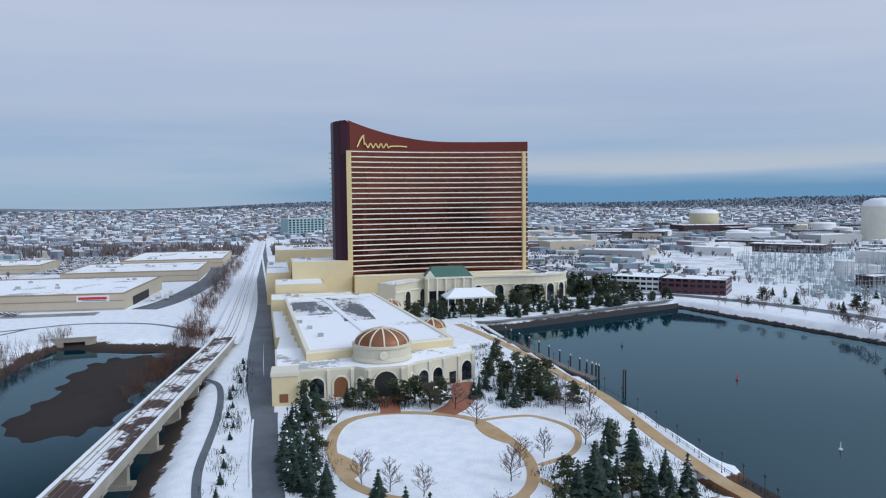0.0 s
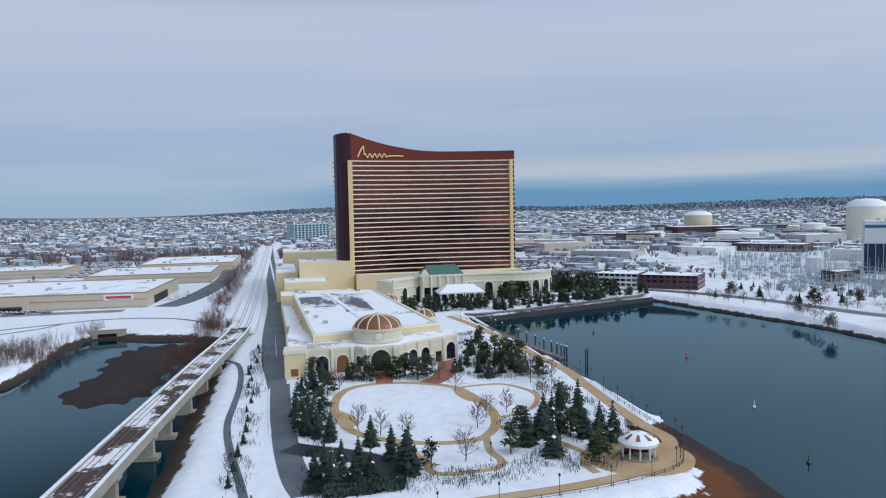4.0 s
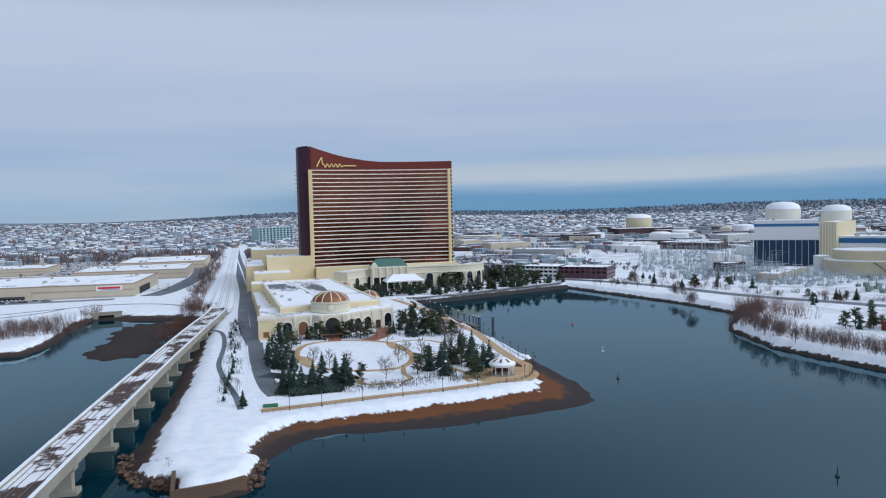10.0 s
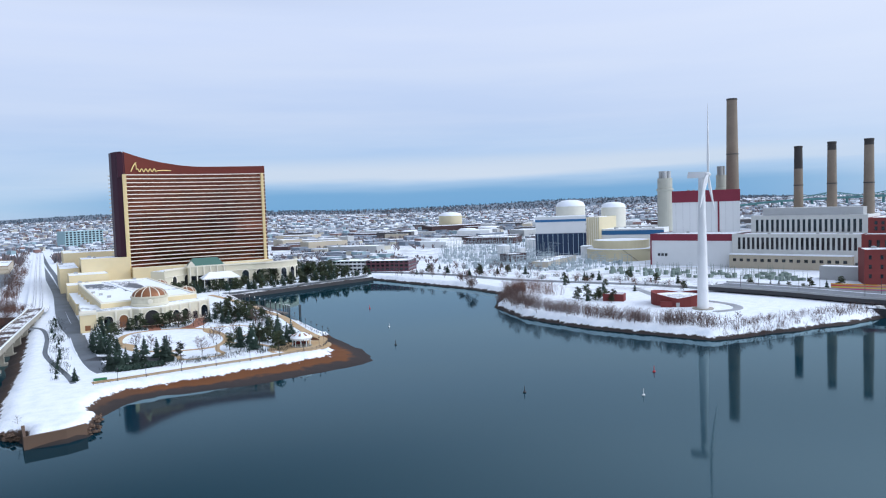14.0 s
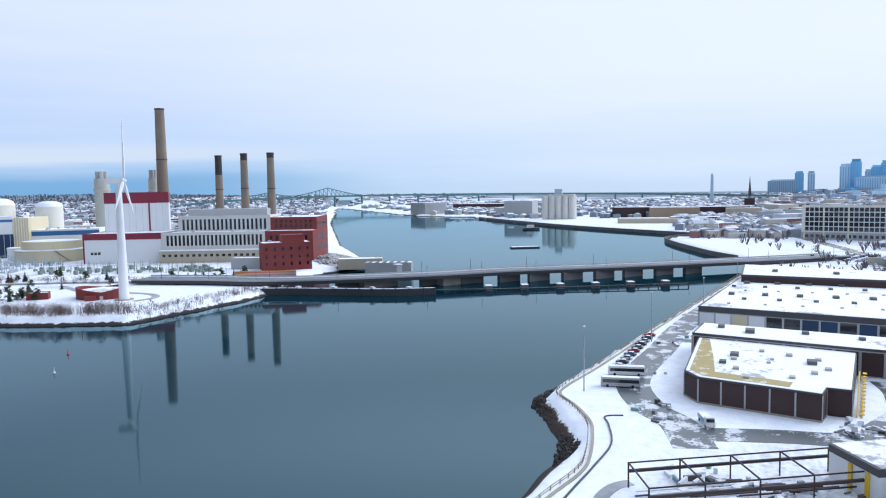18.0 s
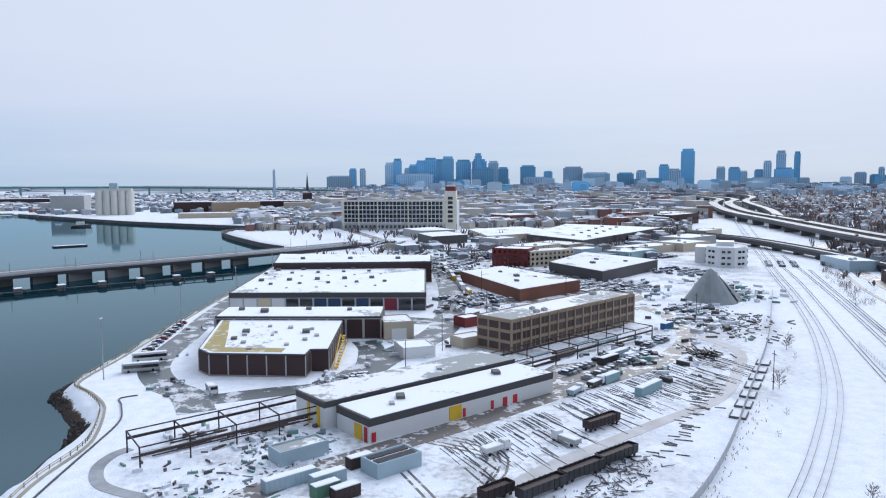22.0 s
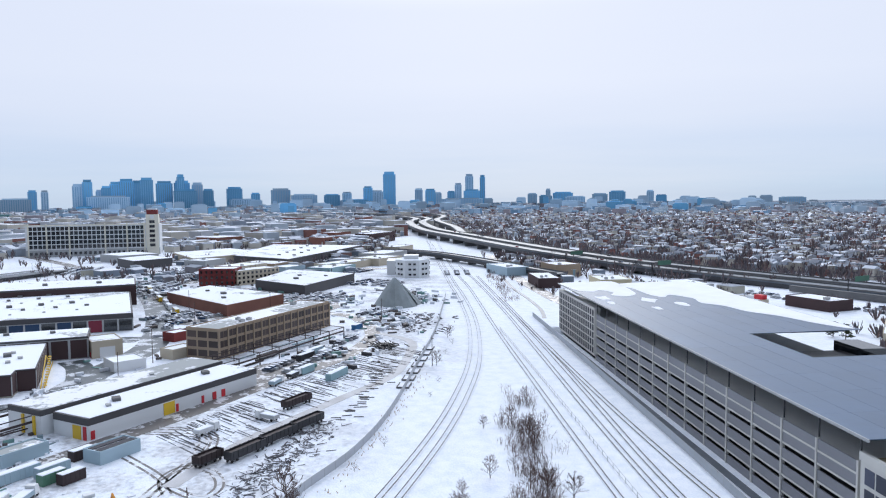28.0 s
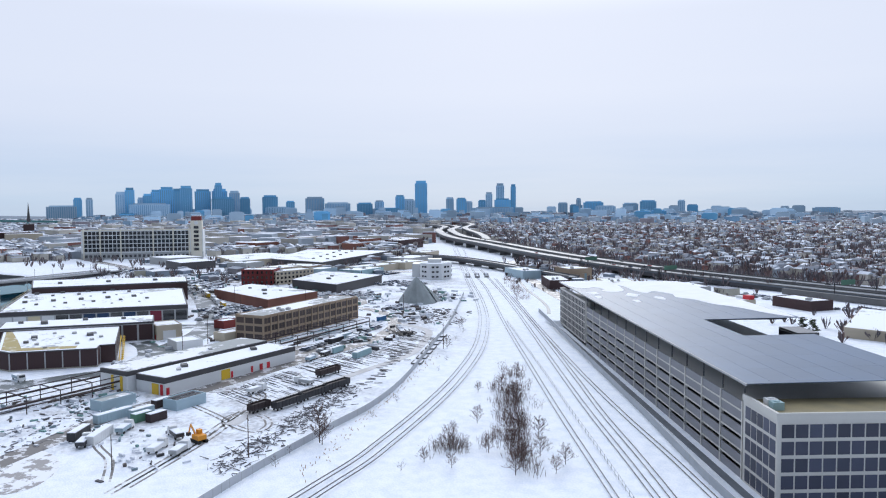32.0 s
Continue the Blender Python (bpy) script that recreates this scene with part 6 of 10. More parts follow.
# painted wall along the road: bands of bright colour
mw = thing("mural_wall", 381, 93, GZ, along((381, 93), (402, 55)), "long low wall painted in bright rainbow bands", "wall")
Lm = math.hypot(21, 38)
part("wall", MB().box(0, 0, -1, Lm, 0.4, 5.8), CONC, mw)
for k, c in enumerate(((0.75, 0.35, 0.02), (0.7, 0.06, 0.05), (0.75, 0.55, 0.05), (0.5, 0.05, 0.25), (0.1, 0.25, 0.5), (0.65, 0.10, 0.05))):
    m_ = mat("mural_paint_%d" % k, c, 0.7, vary=0.0)
    part("paint_band", MB().hexa([(0, -0.03 - 0.004 * k, 5.6 - 0.9 * k), (Lm, -0.03 - 0.004 * k, 5.7 - 0.95 * k), (Lm, 0, 5.7 - 0.95 * k), (0, 0, 5.6 - 0.9 * k)],
                                 [(0, -0.03 - 0.004 * k, 5.75 - 0.9 * k + 0.5), (Lm, -0.03 - 0.004 * k, 5.75 - 0.95 * k + 0.2), (Lm, 0, 5.75 - 0.95 * k + 0.2), (0, 0, 5.75 - 0.9 * k + 0.5)]), m_, mw)


def stack(x, y, h, r0, r1, label, sooty=0.0):
    e = thing("chimney_stack", x, y, GZ, 0, label, "chimney", "power station stacks")
    part("shaft", MB().lathe([(r0, -1), (r0 + (r1 - r0) * (1 - sooty), h * (1 - sooty))], 24), STACKC, e, smooth_shade=True)
    if sooty:
        part("sooty_top", MB().lathe([(r0 + (r1 - r0) * (1 - sooty), h * (1 - sooty)), (r1, h)], 24), SOOT, e, "soot-blackened top", smooth_shade=True)
    part("rim", MB().lathe([(r1 * 0.7, h - 1.5), (r1 + 0.25, h - 1.5), (r1 + 0.25, h), (r1 * 0.7, h)], 24), SOOT, e)
    for k in (0.35, 0.65):
        part("ladder_ring", MB().lathe([(r0 + (r1 - r0) * k + 0.05, h * k), (r0 + (r1 - r0) * k + 0.35, h * k), (r0 + (r1 - r0) * k + 0.35, h * k + 0.8)], 24), STEEL, e)


stack(545, 316, 149.5, 6.6, 4.6, "tall tapering grey-brown concrete chimney stack")
stack(571, 265, 101, 4.6, 3.4, "brown chimney stack with a soot-blackened top", 0.2)
stack(563, 226, 101.5, 4.6, 3.4, "brown chimney stack with a dark rim", 0.07)
stack(554, 187, 100.5, 4.6, 3.4, "brown chimney stack with a dark rim", 0.05)


def flue_tower(x, y, h, r):
    e = thing("flue_tower", x, y, GZ, 0, "squat grey concrete tower with several flues", "chimney", "flue towers")
    part("shaft", MB().lathe([(r * 1.04, -1), (r, h * 0.72), (r * 1.12, h * 0.73), (r * 1.12, h * 0.75), (r * 0.98, h * 0.76), (r * 0.98, h * 0.9), (0.1, h * 0.9)], 24), mat("pale_grey_concrete", (0.42, 0.42, 0.36), vary=0.0), e)
    for k in range(4):
        a = math.pi / 4 + math.pi / 2 * k
        part("flue", MB().lathe([(r * 0.3, h * 0.9), (r * 0.3, h), (r * 0.22, h)], 12, r * 0.5 * math.cos(a), r * 0.5 * math.sin(a)), GREY, e)


flue_tower(679, 552, 93, 9.6)
flue_tower(561, 345, 88, 5)

# blue-banded buildings and the low cream tank
e = plant_block("boiler_house", (431, 482), (474, 450), 40, 42, WHITE, "white and dark blue boiler house over open steelwork", units=2)
part("steelwork", MB().box(-0.3, -0.5, 0, 53.9, 0, 24), mat("navy_steel", (0.02, 0.04, 0.09), vary=0.0), e, "dark blue open steelwork")
part("band", MB().box(-0.2, -0.3, 36.5, 53.8, 0, 39), BLUEPAINT, e, "blue band")
for k in range(10):
    part("column", MB().box(2 + 5.4 * k, -1.2, 0, 2.5 + 5.4 * k, -0.5, 24.5), BLUEGREY, e)
e = plant_block("boiler_house", (476, 452), (484, 440), 60, 40, CREAMTANK, "narrow cream ribbed block beside the boiler house")
for k in range(6):
    part("rib", MB().box(0.3 + 2.4 * k, -0.4, 0, 1.0 + 2.4 * k, 0, 40), TRIM, e)
e = plant_block("turbine_hall", (490, 445), (532, 395), 40, 27, WHITE, "long white turbine hall with a bright blue band", units=9, seed=12)
part("band", MB().box(-0.2, -0.3, 21, 65.5, 0, 25.5), BLUEPAINT, e, "bright blue band")


def tank(x, y, r, h, m, label, dome=0.12, top=None):
    e = thing("storage_tank", x, y, GZ, 0, label, "tank", "storage tanks")
    part("shell", MB().lathe([(r, -1), (r, h)], 40), m, e, smooth_shade=True)
    part("roof", MB().lathe([(r * 1.01, h), (r * 0.9, h + r * dome * 0.55), (r * 0.55, h + r * dome * 0.9), (0.05, h + r * dome)], 40), top or SNOW, e, "rounded snowy roof", smooth_shade=True)
    part("top_rail", MB().lathe([(r + 0.02, h - 0.6), (r + 0.4, h - 0.6), (r + 0.4, h - 0.1), (r + 0.02, h - 0.1)], 40), m, e)
    return e


t_ = tank(466, 383, 33, 11, CREAMTANK, "wide low cream tank with a snowy roof", 0.03)
part("inner_wall", MB().lathe([(27, 11), (27, 19), (26, 19.2)], 40), CREAMTANK, t_, "taller inner shell")
part("inner_roof", MB().cyl(0, 0, 18.6, 19.0, 26.5, n=40), SNOW, t_)
part("stair", MB().beam((-20, -27, 11), (-8, -33.3, 0.5), 1.2, 0.4), STEEL, t_)
CREAMW = mat("white_tank_paint", (0.72, 0.70, 0.60), 0.55, vary=0.02)
tank(780, 903, 26, 48, CREAMW, "huge white gas tank with a domed snowy roof", 0.45, SNOW)
tank(838, 855, 21.3, 44, CREAMW, "huge white gas tank with a domed snowy roof", 0.45, SNOW)
tank(730, 1290, 26.3, 33, CREAMTANK, "large cream gas tank with a domed roof", 0.3)
for k, (x, y, r, h) in enumerate(((404, 505, 7, 12), (418, 492, 5, 9), (452, 420, 6, 12), (620, 1000, 16, 12), (690, 1050, 18, 12), (540, 1080, 15, 11), (900, 1180, 20, 14), (1010, 1080, 22, 14), (860, 1080, 14, 10))):
    tank(x, y, r, h, WHITE, "white cylindrical storage tank with a snowy roof", 0.15)

# switchyard: thin lattice posts and beams
r_ = random.Random(9)
sw = MB()
for k in range(560):
    u, v = r_.random(), r_.random()
    u = round(u * 22) / 22 + r_.gauss(0, 0.014)
    x, y = 306 + 124 * u + 114 * v + 16 * u * v, 470 - 30 * u + 210 * v + 40 * u * v
    h = r_.choice((5, 7, 9, 12, 15))
    sw.tube((x, y, GZ), (x, y, GZ + h), 0.20, 0.12, 3)
    if r_.random() < 0.45:
        a = r_.choice((-0.7, 0.87))
        sw.tube((x, y, GZ + h), (x + 9 * math.cos(a), y + 9 * math.sin(a), GZ + h), 0.12, n=3)
    if r_.random() < 0.25:
        sw.box(x - 1.1, y - 1.0, GZ, x + 1.1, y + 1.0, GZ + r_.uniform(1.5, 3))
single("switchyard", sw, mat("galvanised_grey", (0.40, 0.47, 0.50), 0.5, 0.2, vary=0.0, bump=0.0), "dense switchyard of grey posts and beams", "switchyard", kind="stuff")
sw = MB()
for k in range(260):
    u, v = r_.random(), r_.random()
    x, y = 362 + 60 * u + 25 * v, 268 - 130 * u + 40 * v
    h = r_.choice((3, 4, 6, 8))
    sw.tube((x, y, GZ), (x, y, GZ + h), 0.15, 0.10, 3)
    if r_.random() < 0.35:
        sw.box(x - 1.2, y - 1.2, GZ, x + 1.2, y + 1.2, GZ + r_.uniform(1.5, 3.5))
single("switchyard", sw, mat("greenish_equipment", (0.22, 0.28, 0.25), 0.6, 0.2, vary=0.0, bump=0.0), "low switchyard of greenish equipment before the plant", "switchyard", kind="stuff")

# trees and brush on the east bank
spots = []
for k in range(520):
    t = r_.random()
    i = t * 4
    pts = [(249, 238), (217, 197), (209, 150), (218, 97), (240, 48)]
    a, b = pts[int(min(i, 3.999))], pts[int(min(i, 3.999)) + 1]
    f = i - int(i)
    x, y = a[0] + (b[0] - a[0]) * f + r_.uniform(1.5, 17), a[1] + (b[1] - a[1]) * f + r_.uniform(0, 8)
    spots.append((x, y, ground_z(x, y)))
brush("bank_brush", spots, TWIG, "leafless grey-brown brush along the river bank", 2.0, 6.0, 7, 11)
spots = [(r_.uniform(240, 262), r_.uniform(190, 235), GZ) for k in range(45)]
brush("bank_thicket", spots, REDTWIG, "dense reddish leafless thicket on the bank", 4.0, 9.5, 9, 12)
spots = []
for k in range(240):
    t = r_.random()
    x, y = 240 + 130 * t + r_.uniform(0, 4), 41 + r_.random() ** 2 * 16
    spots.append((x, y, ground_z(x, y)))
brush("bank_brush", spots, TWIG, "low brush on the snowy river bank", 0.8, 3.0, 6, 13)
for k in range(70):
    t = r_.random()
    x, y = 100 + 115 * t, 366 + 45 * t + r_.uniform(2, 16)
    plant("fir" if k % 3 else "pine", x, y, r_.uniform(4, 8.5), k)
for k in range(46):
    t = r_.random()
    plant("pine" if k % 2 else "fir", 46 + 60 * t + r_.uniform(-4, 4), 372 + r_.uniform(0, 42) * (0.4 + 0.6 * t), r_.uniform(4.5, 9), k)
for k in range(60):
    u, v = r_.random(), r_.random()
    plant("pine" if k % 3 else "fir", 150 + 55 * u, 440 + 70 * v, r_.uniform(5, 11), k)
for k, (x, y) in enumerate(((252, 162), (256, 158), (260, 165), (322, 250), (326, 246), (330, 243), (350, 205), (356, 190), (398, 120), (403, 112), (408, 106), (300, 340), (306, 334), (316, 322), (290, 352), (246, 385), (262, 395), (272, 378), (310, 210), (300, 200), (332, 160))):
    plant("fir" if k % 2 else "pine", x, y, r_.uniform(5, 9), k)
for k in range(16):
    plant("bare", r_.uniform(262, 340), r_.uniform(300, 420), r_.uniform(6, 9), k)


# ---- road bridge over the river mouth ----
AB = smooth([(350, 150, 7), (362, 100, 7), (373, 42, 7), (421, -38, 7.4), (460, -85, 7.6), (508, -153, 7.4), (578, -240, 7), (640, -310, 6.5)], 8)
e = thing("road_bridge", 0, 0, 0, 0, "low dark steel road bridge across the river", "bridge")
part("deck", ribbon(MB(), AB, 25, 0, 0.9), ASPHALT, e, "cleared road deck")
for off in (12.3, -12.3):
    o_ = offset(AB, off)
    part("sidewalk", ribbon(MB(), offset(AB, off * 0.92), 1.8, 0.2, 0.3), SNOW, e, "snowy sidewalk")
    part("girder", ribbon(MB(), o_, 0.6, 0.1, 2.2), STEEL, e)
    part("parapet", ribbon(MB(), o_, 0.25, 1.2, 1.1), GREY, e)
pm = MB().box(-9.0, -1.5, -4, 9.0, 1.5, 5.6).mesh("pier")
for (x, y) in ((392, 6), (424, -42), (440, -66), (456, -88), (466, -107), (479, -128), (493, -148), (508, -166), (524, -186), (540, -205)):
    part("pier", pm, DARKCONC, e, m=pose(x, y, 0, 0, 0, -35))
part("bascule_pier", MB().box(-13, -5, -4, 13, 5, 7.2), CONC, e, "stone bascule pier", m=pose(405, -10, 0, 0, 0, -32))
part("bascule_pier", MB().box(-13, -5, -4, 13, 5, 7.2), CONC, e, "stone bascule pier", m=pose(434, -56, 0, 0, 0, -35))
tw = part("tender_house", MB().box(-2.2, -2.2, 7, 2.2, 2.2, 13), GREY, e, "small bridge tender house", m=pose(428, -14, 0, 0, 0, -33))
part("house_roof", MB().box(-2.6, -2.6, 13, 2.6, 2.6, 13.5), SNOW, tw)
for off in (11, -11):
    for p in offset(AB, off)[4::5]:
        q = part("lamp_post", MB().cyl(0, 0, 0, 8, 0.12, n=6), STEEL, e, m=pose(p[0], p[1], p[2]))
ft = thing("timber_fender", 0, 0, 0, 0, "long dark timber fender standing in the river", "fender")
FT = [(388, -60, 2.2), (403, -96, 2.2), (464, -209, 2.2)]
part("walkway", ribbon(MB(), FT, 1.2, 0, 0.5), STEEL, ft)
for k in range(26):
    t = k / 25
    part("pile", MB().cyl(388 + 76 * t, -60 - 149 * t, -3, 2.4, 0.35, n=6), STEEL, ft)
for k in range(6):
    t = (k + 0.5) / 6
    part("fender_block", MB().box(-2.6, -2.2, -1, 2.6, 2.2, 3.4), DARKCONC, ft, m=pose(402 + 66 * t, -80 - 125 * t, 0, 0, 0, 30))
    part("fender_snow", MB().box(-2.6, -2.2, 3.4, 2.6, 2.2, 3.7), SNOW, ft, m=pose(402 + 66 * t, -80 - 125 * t, 0, 0, 0, 30))
e = plant_block("boat_shed", (458, 30), (470, -4), 14, 6, GREY, "low shed with a striped snowy roof by the bridge")
for k in range(6):
    part("skylight", MB().box(2 + 5.6 * k, 1, 5.9, 4.4 + 5.6 * k, 13, 6.3), STEEL, e)
plant_block("boat_shed", (470, 62), (486, 30), 16, 7, BEIGE, "small beige warehouse with a snowy roof")
fl_ = thing("mooring_barge", 739, -12, 0, -62, "low snowy barge moored in the basin", "barge")
part("hull", MB().box(-16, -4, -1, 16, 4, 1.2), STEEL, fl_)
part("deck_snow", MB().box(-15, -3.4, 1.2, 15, 3.4, 1.6), SNOW, fl_)
fl_ = thing("tug_boat", 1078, 83, 0, -62, "dark work boat moored in the basin", "boat")
part("hull", MB().hexa([(-12, -3, -1), (12, -3, -1), (12, 3, -1), (-12, 3, -1)], [(-13, -4, 2.5), (15, -2, 3.2), (15, 2, 3.2), (-13, 4, 2.5)]), STEEL, fl_)
part("cabin", MB().box(-6, -2.5, 2.5, 5, 2.5, 7.5), WHITE, fl_)
part("mast", MB().cyl(0, 0, 7.5, 13, 0.3, n=6), STEEL, fl_)
# stone sea walls along the basin and the bus yard
for ln in ([(953, -189), (876, -145), (715, -198), (648, -233)], [(1450, 311), (1161, 60), (1019, -100), (953, -189)]):
    single("sea_wall", MB().strip(smooth(ln, 5), 1.6, 4.4, 5.5), DARKCONC, "dark stone sea wall with a snowy top", "sea wall", kind="structure")
SWL = smooth([(570, -248, 0), (400, -225, 0), (305, -212.5, 0), (216, -201.5, 0), (186, -196.8, 0), (174, -197, 0), (163, -204.5, 0), (151, -211, 0), (141, -213.8, 0), (126, -216.4, 0), (115, -216.6, 0), (88, -212.4, 0), (40, -217, 0), (-20, -223, 0)], 6)
single("sea_wall", ribbon(MB(), offset(SWL, 1.4), 0.7, 4.35, 2.4), CONC, "low pale concrete sea wall of the bus yard", "sea wall", kind="structure")
rr_ = MB()
r_ = random.Random(64)
for k in range(900):
    a = SWL[24 + int(r_.random() * 38)]
    b = (a[0] + r_.gauss(0, 1.2), a[1] + r_.uniform(1.2, 7.5))
    q, zz = r_.uniform(0.35, 0.9), max(0.1, 3.6 - 0.5 * (b[1] - a[1]))
    i = len(rr_.v)
    rr_.cyl(b[0], b[1], zz - q, zz + q * 0.6, q, q * 0.45, 6)
    rr_.v[i:] = [(x + r_.uniform(-0.2, 0.2), y + r_.uniform(-0.2, 0.2), z + r_.uniform(-0.2, 0.2)) for x, y, z in rr_.v[i:]]
single("riprap", rr_, mat("dark_riprap", (0.085, 0.078, 0.072), 0.9, col2=(0.04, 0.036, 0.034), s1=0.5, amount=0.9, vary=0.0), "bank of dark broken stones below the sea wall", "riprap", kind="stuff")
rl = thing("yard_fence", 0, 0, GZ, 0, "thin yellowish fence along the sea wall", "fence")
o_ = offset(SWL, 0.2)
part("rail", ribbon(MB(), o_, 0.12, 1.1, 0.12), mat("ochre_steel", (0.35, 0.27, 0.12), vary=0.0), rl)
part("rail", ribbon(MB(), o_, 0.12, 0.6, 0.12), mat("ochre_steel", (0.35, 0.27, 0.12)), rl)
pm = MB().box(-0.08, -0.08, -0.2, 0.08, 0.08, 1.2).mesh("post")
for p in o_:
    part("post", pm, STEEL, rl, m=pose(p[0], p[1], 0))


# ---- dark timber bulkhead beside the bridge ----
bw = thing("timber_bulkhead", 0, 0, 0, 0, "long dark timber bulkhead with a snowy top by the bridge", "bulkhead")
BWL = smooth([(345, 46, 0), (352, 31, 0), (356, 13, 0), (361, -7, 0), (365, -28, 0), (371, -46, 0), (382, -64, 0)], 5)
part("wall", ribbon(MB(), BWL, 1.2, 4.4, 6.4), STEEL, bw)
part("top_snow", ribbon(MB(), BWL, 1.3, 4.6, 0.25), SNOW, bw, "snow along the top")
for k in range(0, len(BWL), 2):
    part("pile", MB().cyl(BWL[k][0] - 0.8, BWL[k][1], -3, 5.0, 0.35, n=7), STEEL, bw)
for k in range(2, len(BWL), 6):
    part("bollard_block", MB().box(-1.2, -1.6, 0, 1.2, 1.6, 1.2), WHITE, bw, "white bollard block", m=pose(BWL[k][0], BWL[k][1], 4.5, 0, 0, -20))
flat_building("harbour_warehouse", 1655, 575, -125, 74, 60, 28, GREY, "big plain grey warehouse on the far shore")


# ---- planting and low blocks along the east shore road ----
r_ = random.Random(52)
for k, (x, y) in enumerate(((299, 243), (301, 240), (365, 251), (380, 111), (376, 103), (378, 107), (373, 144), (370, 125), (378, 126), (377, 118), (307, 176), (282, 356), (288, 350), (318, 367), (283, 417), (281, 401), (299, 426), (333, 389), (323, 362), (335, 371), (276, 344), (285, 339), (293, 234), (293, 192), (351, 235), (304, 280), (323, 249), (312, 262), (340, 262))):
    plant("fir" if k % 3 else "pine", x + r_.uniform(-1, 1), y + r_.uniform(-1, 1), r_.uniform(3.5, 7), k, label="small dark evergreen beside the snowy shore road", group="shore road evergreens")
for k in range(9):
    plant("pine", 266 + r_.gauss(0, 4), 158 + r_.gauss(0, 5), r_.uniform(4.5, 7.5), k, label="olive pine in a clump by the brick hut", group="clump of pines")
for k in range(84):
    t = r_.random()
    plant("pine" if k % 2 else "fir", 112 + 105 * t + r_.gauss(0, 7), 418 + 62 * t + r_.gauss(0, 11), r_.uniform(6, 11), k, label="dense evergreen in the harbour garden", group="harbour garden evergreens")
for k in range(26):
    t = r_.random()
    plant("bare", 226 + 26 * math.sin(3 * t) + r_.uniform(-2, 3), 395 - 140 * t, r_.uniform(4, 7), k, label="leafless tree on the snowy river bank", group="river bank trees")
for k, (x, y) in enumerate(((206, 160), (207, 145), (209, 130), (211, 118), (214, 104), (219, 88), (226, 76), (236, 64), (247, 58), (258, 52), (272, 46), (288, 45), (208, 172), (212, 184), (218, 193), (225, 202), (205, 138), (222, 82), (242, 60), (231, 70))):
    plant("bare", x + r_.uniform(1, 4), y + r_.uniform(-2, 2), r_.uniform(4, 7.5), k, label="leafless sapling on the river bank", group="river bank trees")
block("low_works", (490, 772), (541, 710), 40, 9, BROWNBRICK, "low dark-red works with a snowy roof", units=4)
block("low_works", (494, 604), (516, 571), 24, 11, WHITE, "white flat-roofed works block", units=3)
block("low_works", (414, 751), (434, 711), 40, 8, WHITE, "white warehouse with a snowy roof", units=2)
block("low_works", (584, 972), (632, 939), 60, 11, WHITE, "long white warehouse with a snowy roof", units=3)
block("low_works", (641, 1199), (753, 1192), 60, 14, BROWNBRICK, "dark long warehouse with a snowy roof", units=3)
block("glass_office", (-43, 1347), (22, 1382), 30, 32, TEALPAINT, "pale teal glass office block far off", wins=(7, 10, 4.5, 2.6, 2, 4.3), units=2)
block("low_works", (362, 356), (425, 401), 16, 5, BEIGE, "long low building with a snowy roof by the switchyard", units=2)
block("low_works", (366, 428), (389, 435), 14, 8, BROWNBRICK, "small brown building among the switchgear", units=1)
sw = MB()
for k in range(520):
    u, v = r_.random(), r_.random()
    x, y = 296 + 55 * u + 75 * v + 30 * u * v, 415 - 110 * u + 55 * v - 20 * u * v
    if ((x - 325) * 0.9 + (y - 330) * 0.4) < 0:
        continue
    h = r_.choice((3, 4, 6, 8, 10))
    sw.tube((x, y, GZ), (x, y, GZ + h), 0.22, 0.14, 3)
    if r_.random() < 0.3:
        sw.tube((x, y, GZ + h), (x + 7, y - 4, GZ + h), 0.16, n=3)
    if r_.random() < 0.3:
        sw.box(x - 1.3, y - 1.1, GZ, x + 1.3, y + 1.1, GZ + r_.uniform(1.2, 3.2))
single("switchyard", sw, mat("galvanised_grey", (0.24, 0.30, 0.33)), "crowded grey switchgear behind the shore road", "switchyard", kind="stuff")
spots = []
for k in range(110):
    t = r_.random()
    i = min(int(t * 4), 3)
    pts = [(250, 408), (292, 340), (322, 262), (342, 200), (360, 130)]
    f = t * 4 - i
    spots.append((pts[i][0] + (pts[i + 1][0] - pts[i][0]) * f + r_.choice((-9, 9)) + r_.gauss(0, 2), pts[i][1] + (pts[i + 1][1] - pts[i][1]) * f + r_.gauss(0, 2), GZ))
brush("roadside_bushes", spots[:60], REDTWIG, "reddish leafless bushes beside the shore road", 1.5, 4.0, 12, 31)
brush("roadside_hedge", spots[60:], NEEDLE, "dark evergreen bushes beside the shore road", 1.2, 3.0, 14, 32)


# ---- bus yard ----
def slab_building(name, poly, h, wall, label, z=GZ, roof=ROOF, fascia=None, fh=1.2, units=(), group="", parapet=0.4):
    """A flat-roofed building on any outline."""
    e = thing(name, 0, 0, z, 0, label, "building", group)
    part("wall", MB().prism(poly, -1, h - fh), wall, e)
    cx, cy = sum(p[0] for p in poly) / len(poly), sum(p[1] for p in poly) / len(poly)
    part("fascia", MB().prism([(cx + (x - cx) * 1.004, cy + (y - cy) * 1.004) for x, y in poly], h - fh, h), fascia or wall, e)
    part("roof", MB().prism([(cx + (x - cx) * 0.985, cy + (y - cy) * 0.985) for x, y in poly], h, h + 0.12), roof, e, "flat snowy roof")
    for ux, uy, s in units:
        q = MB().box(ux - s, uy - s * 0.7, h + 0.1, ux + s, uy + s * 0.7, h + 0.1 + s * 0.6)
        part("roof_unit", q, DARKCONC if s > 1.3 else GREY, e)
    return e


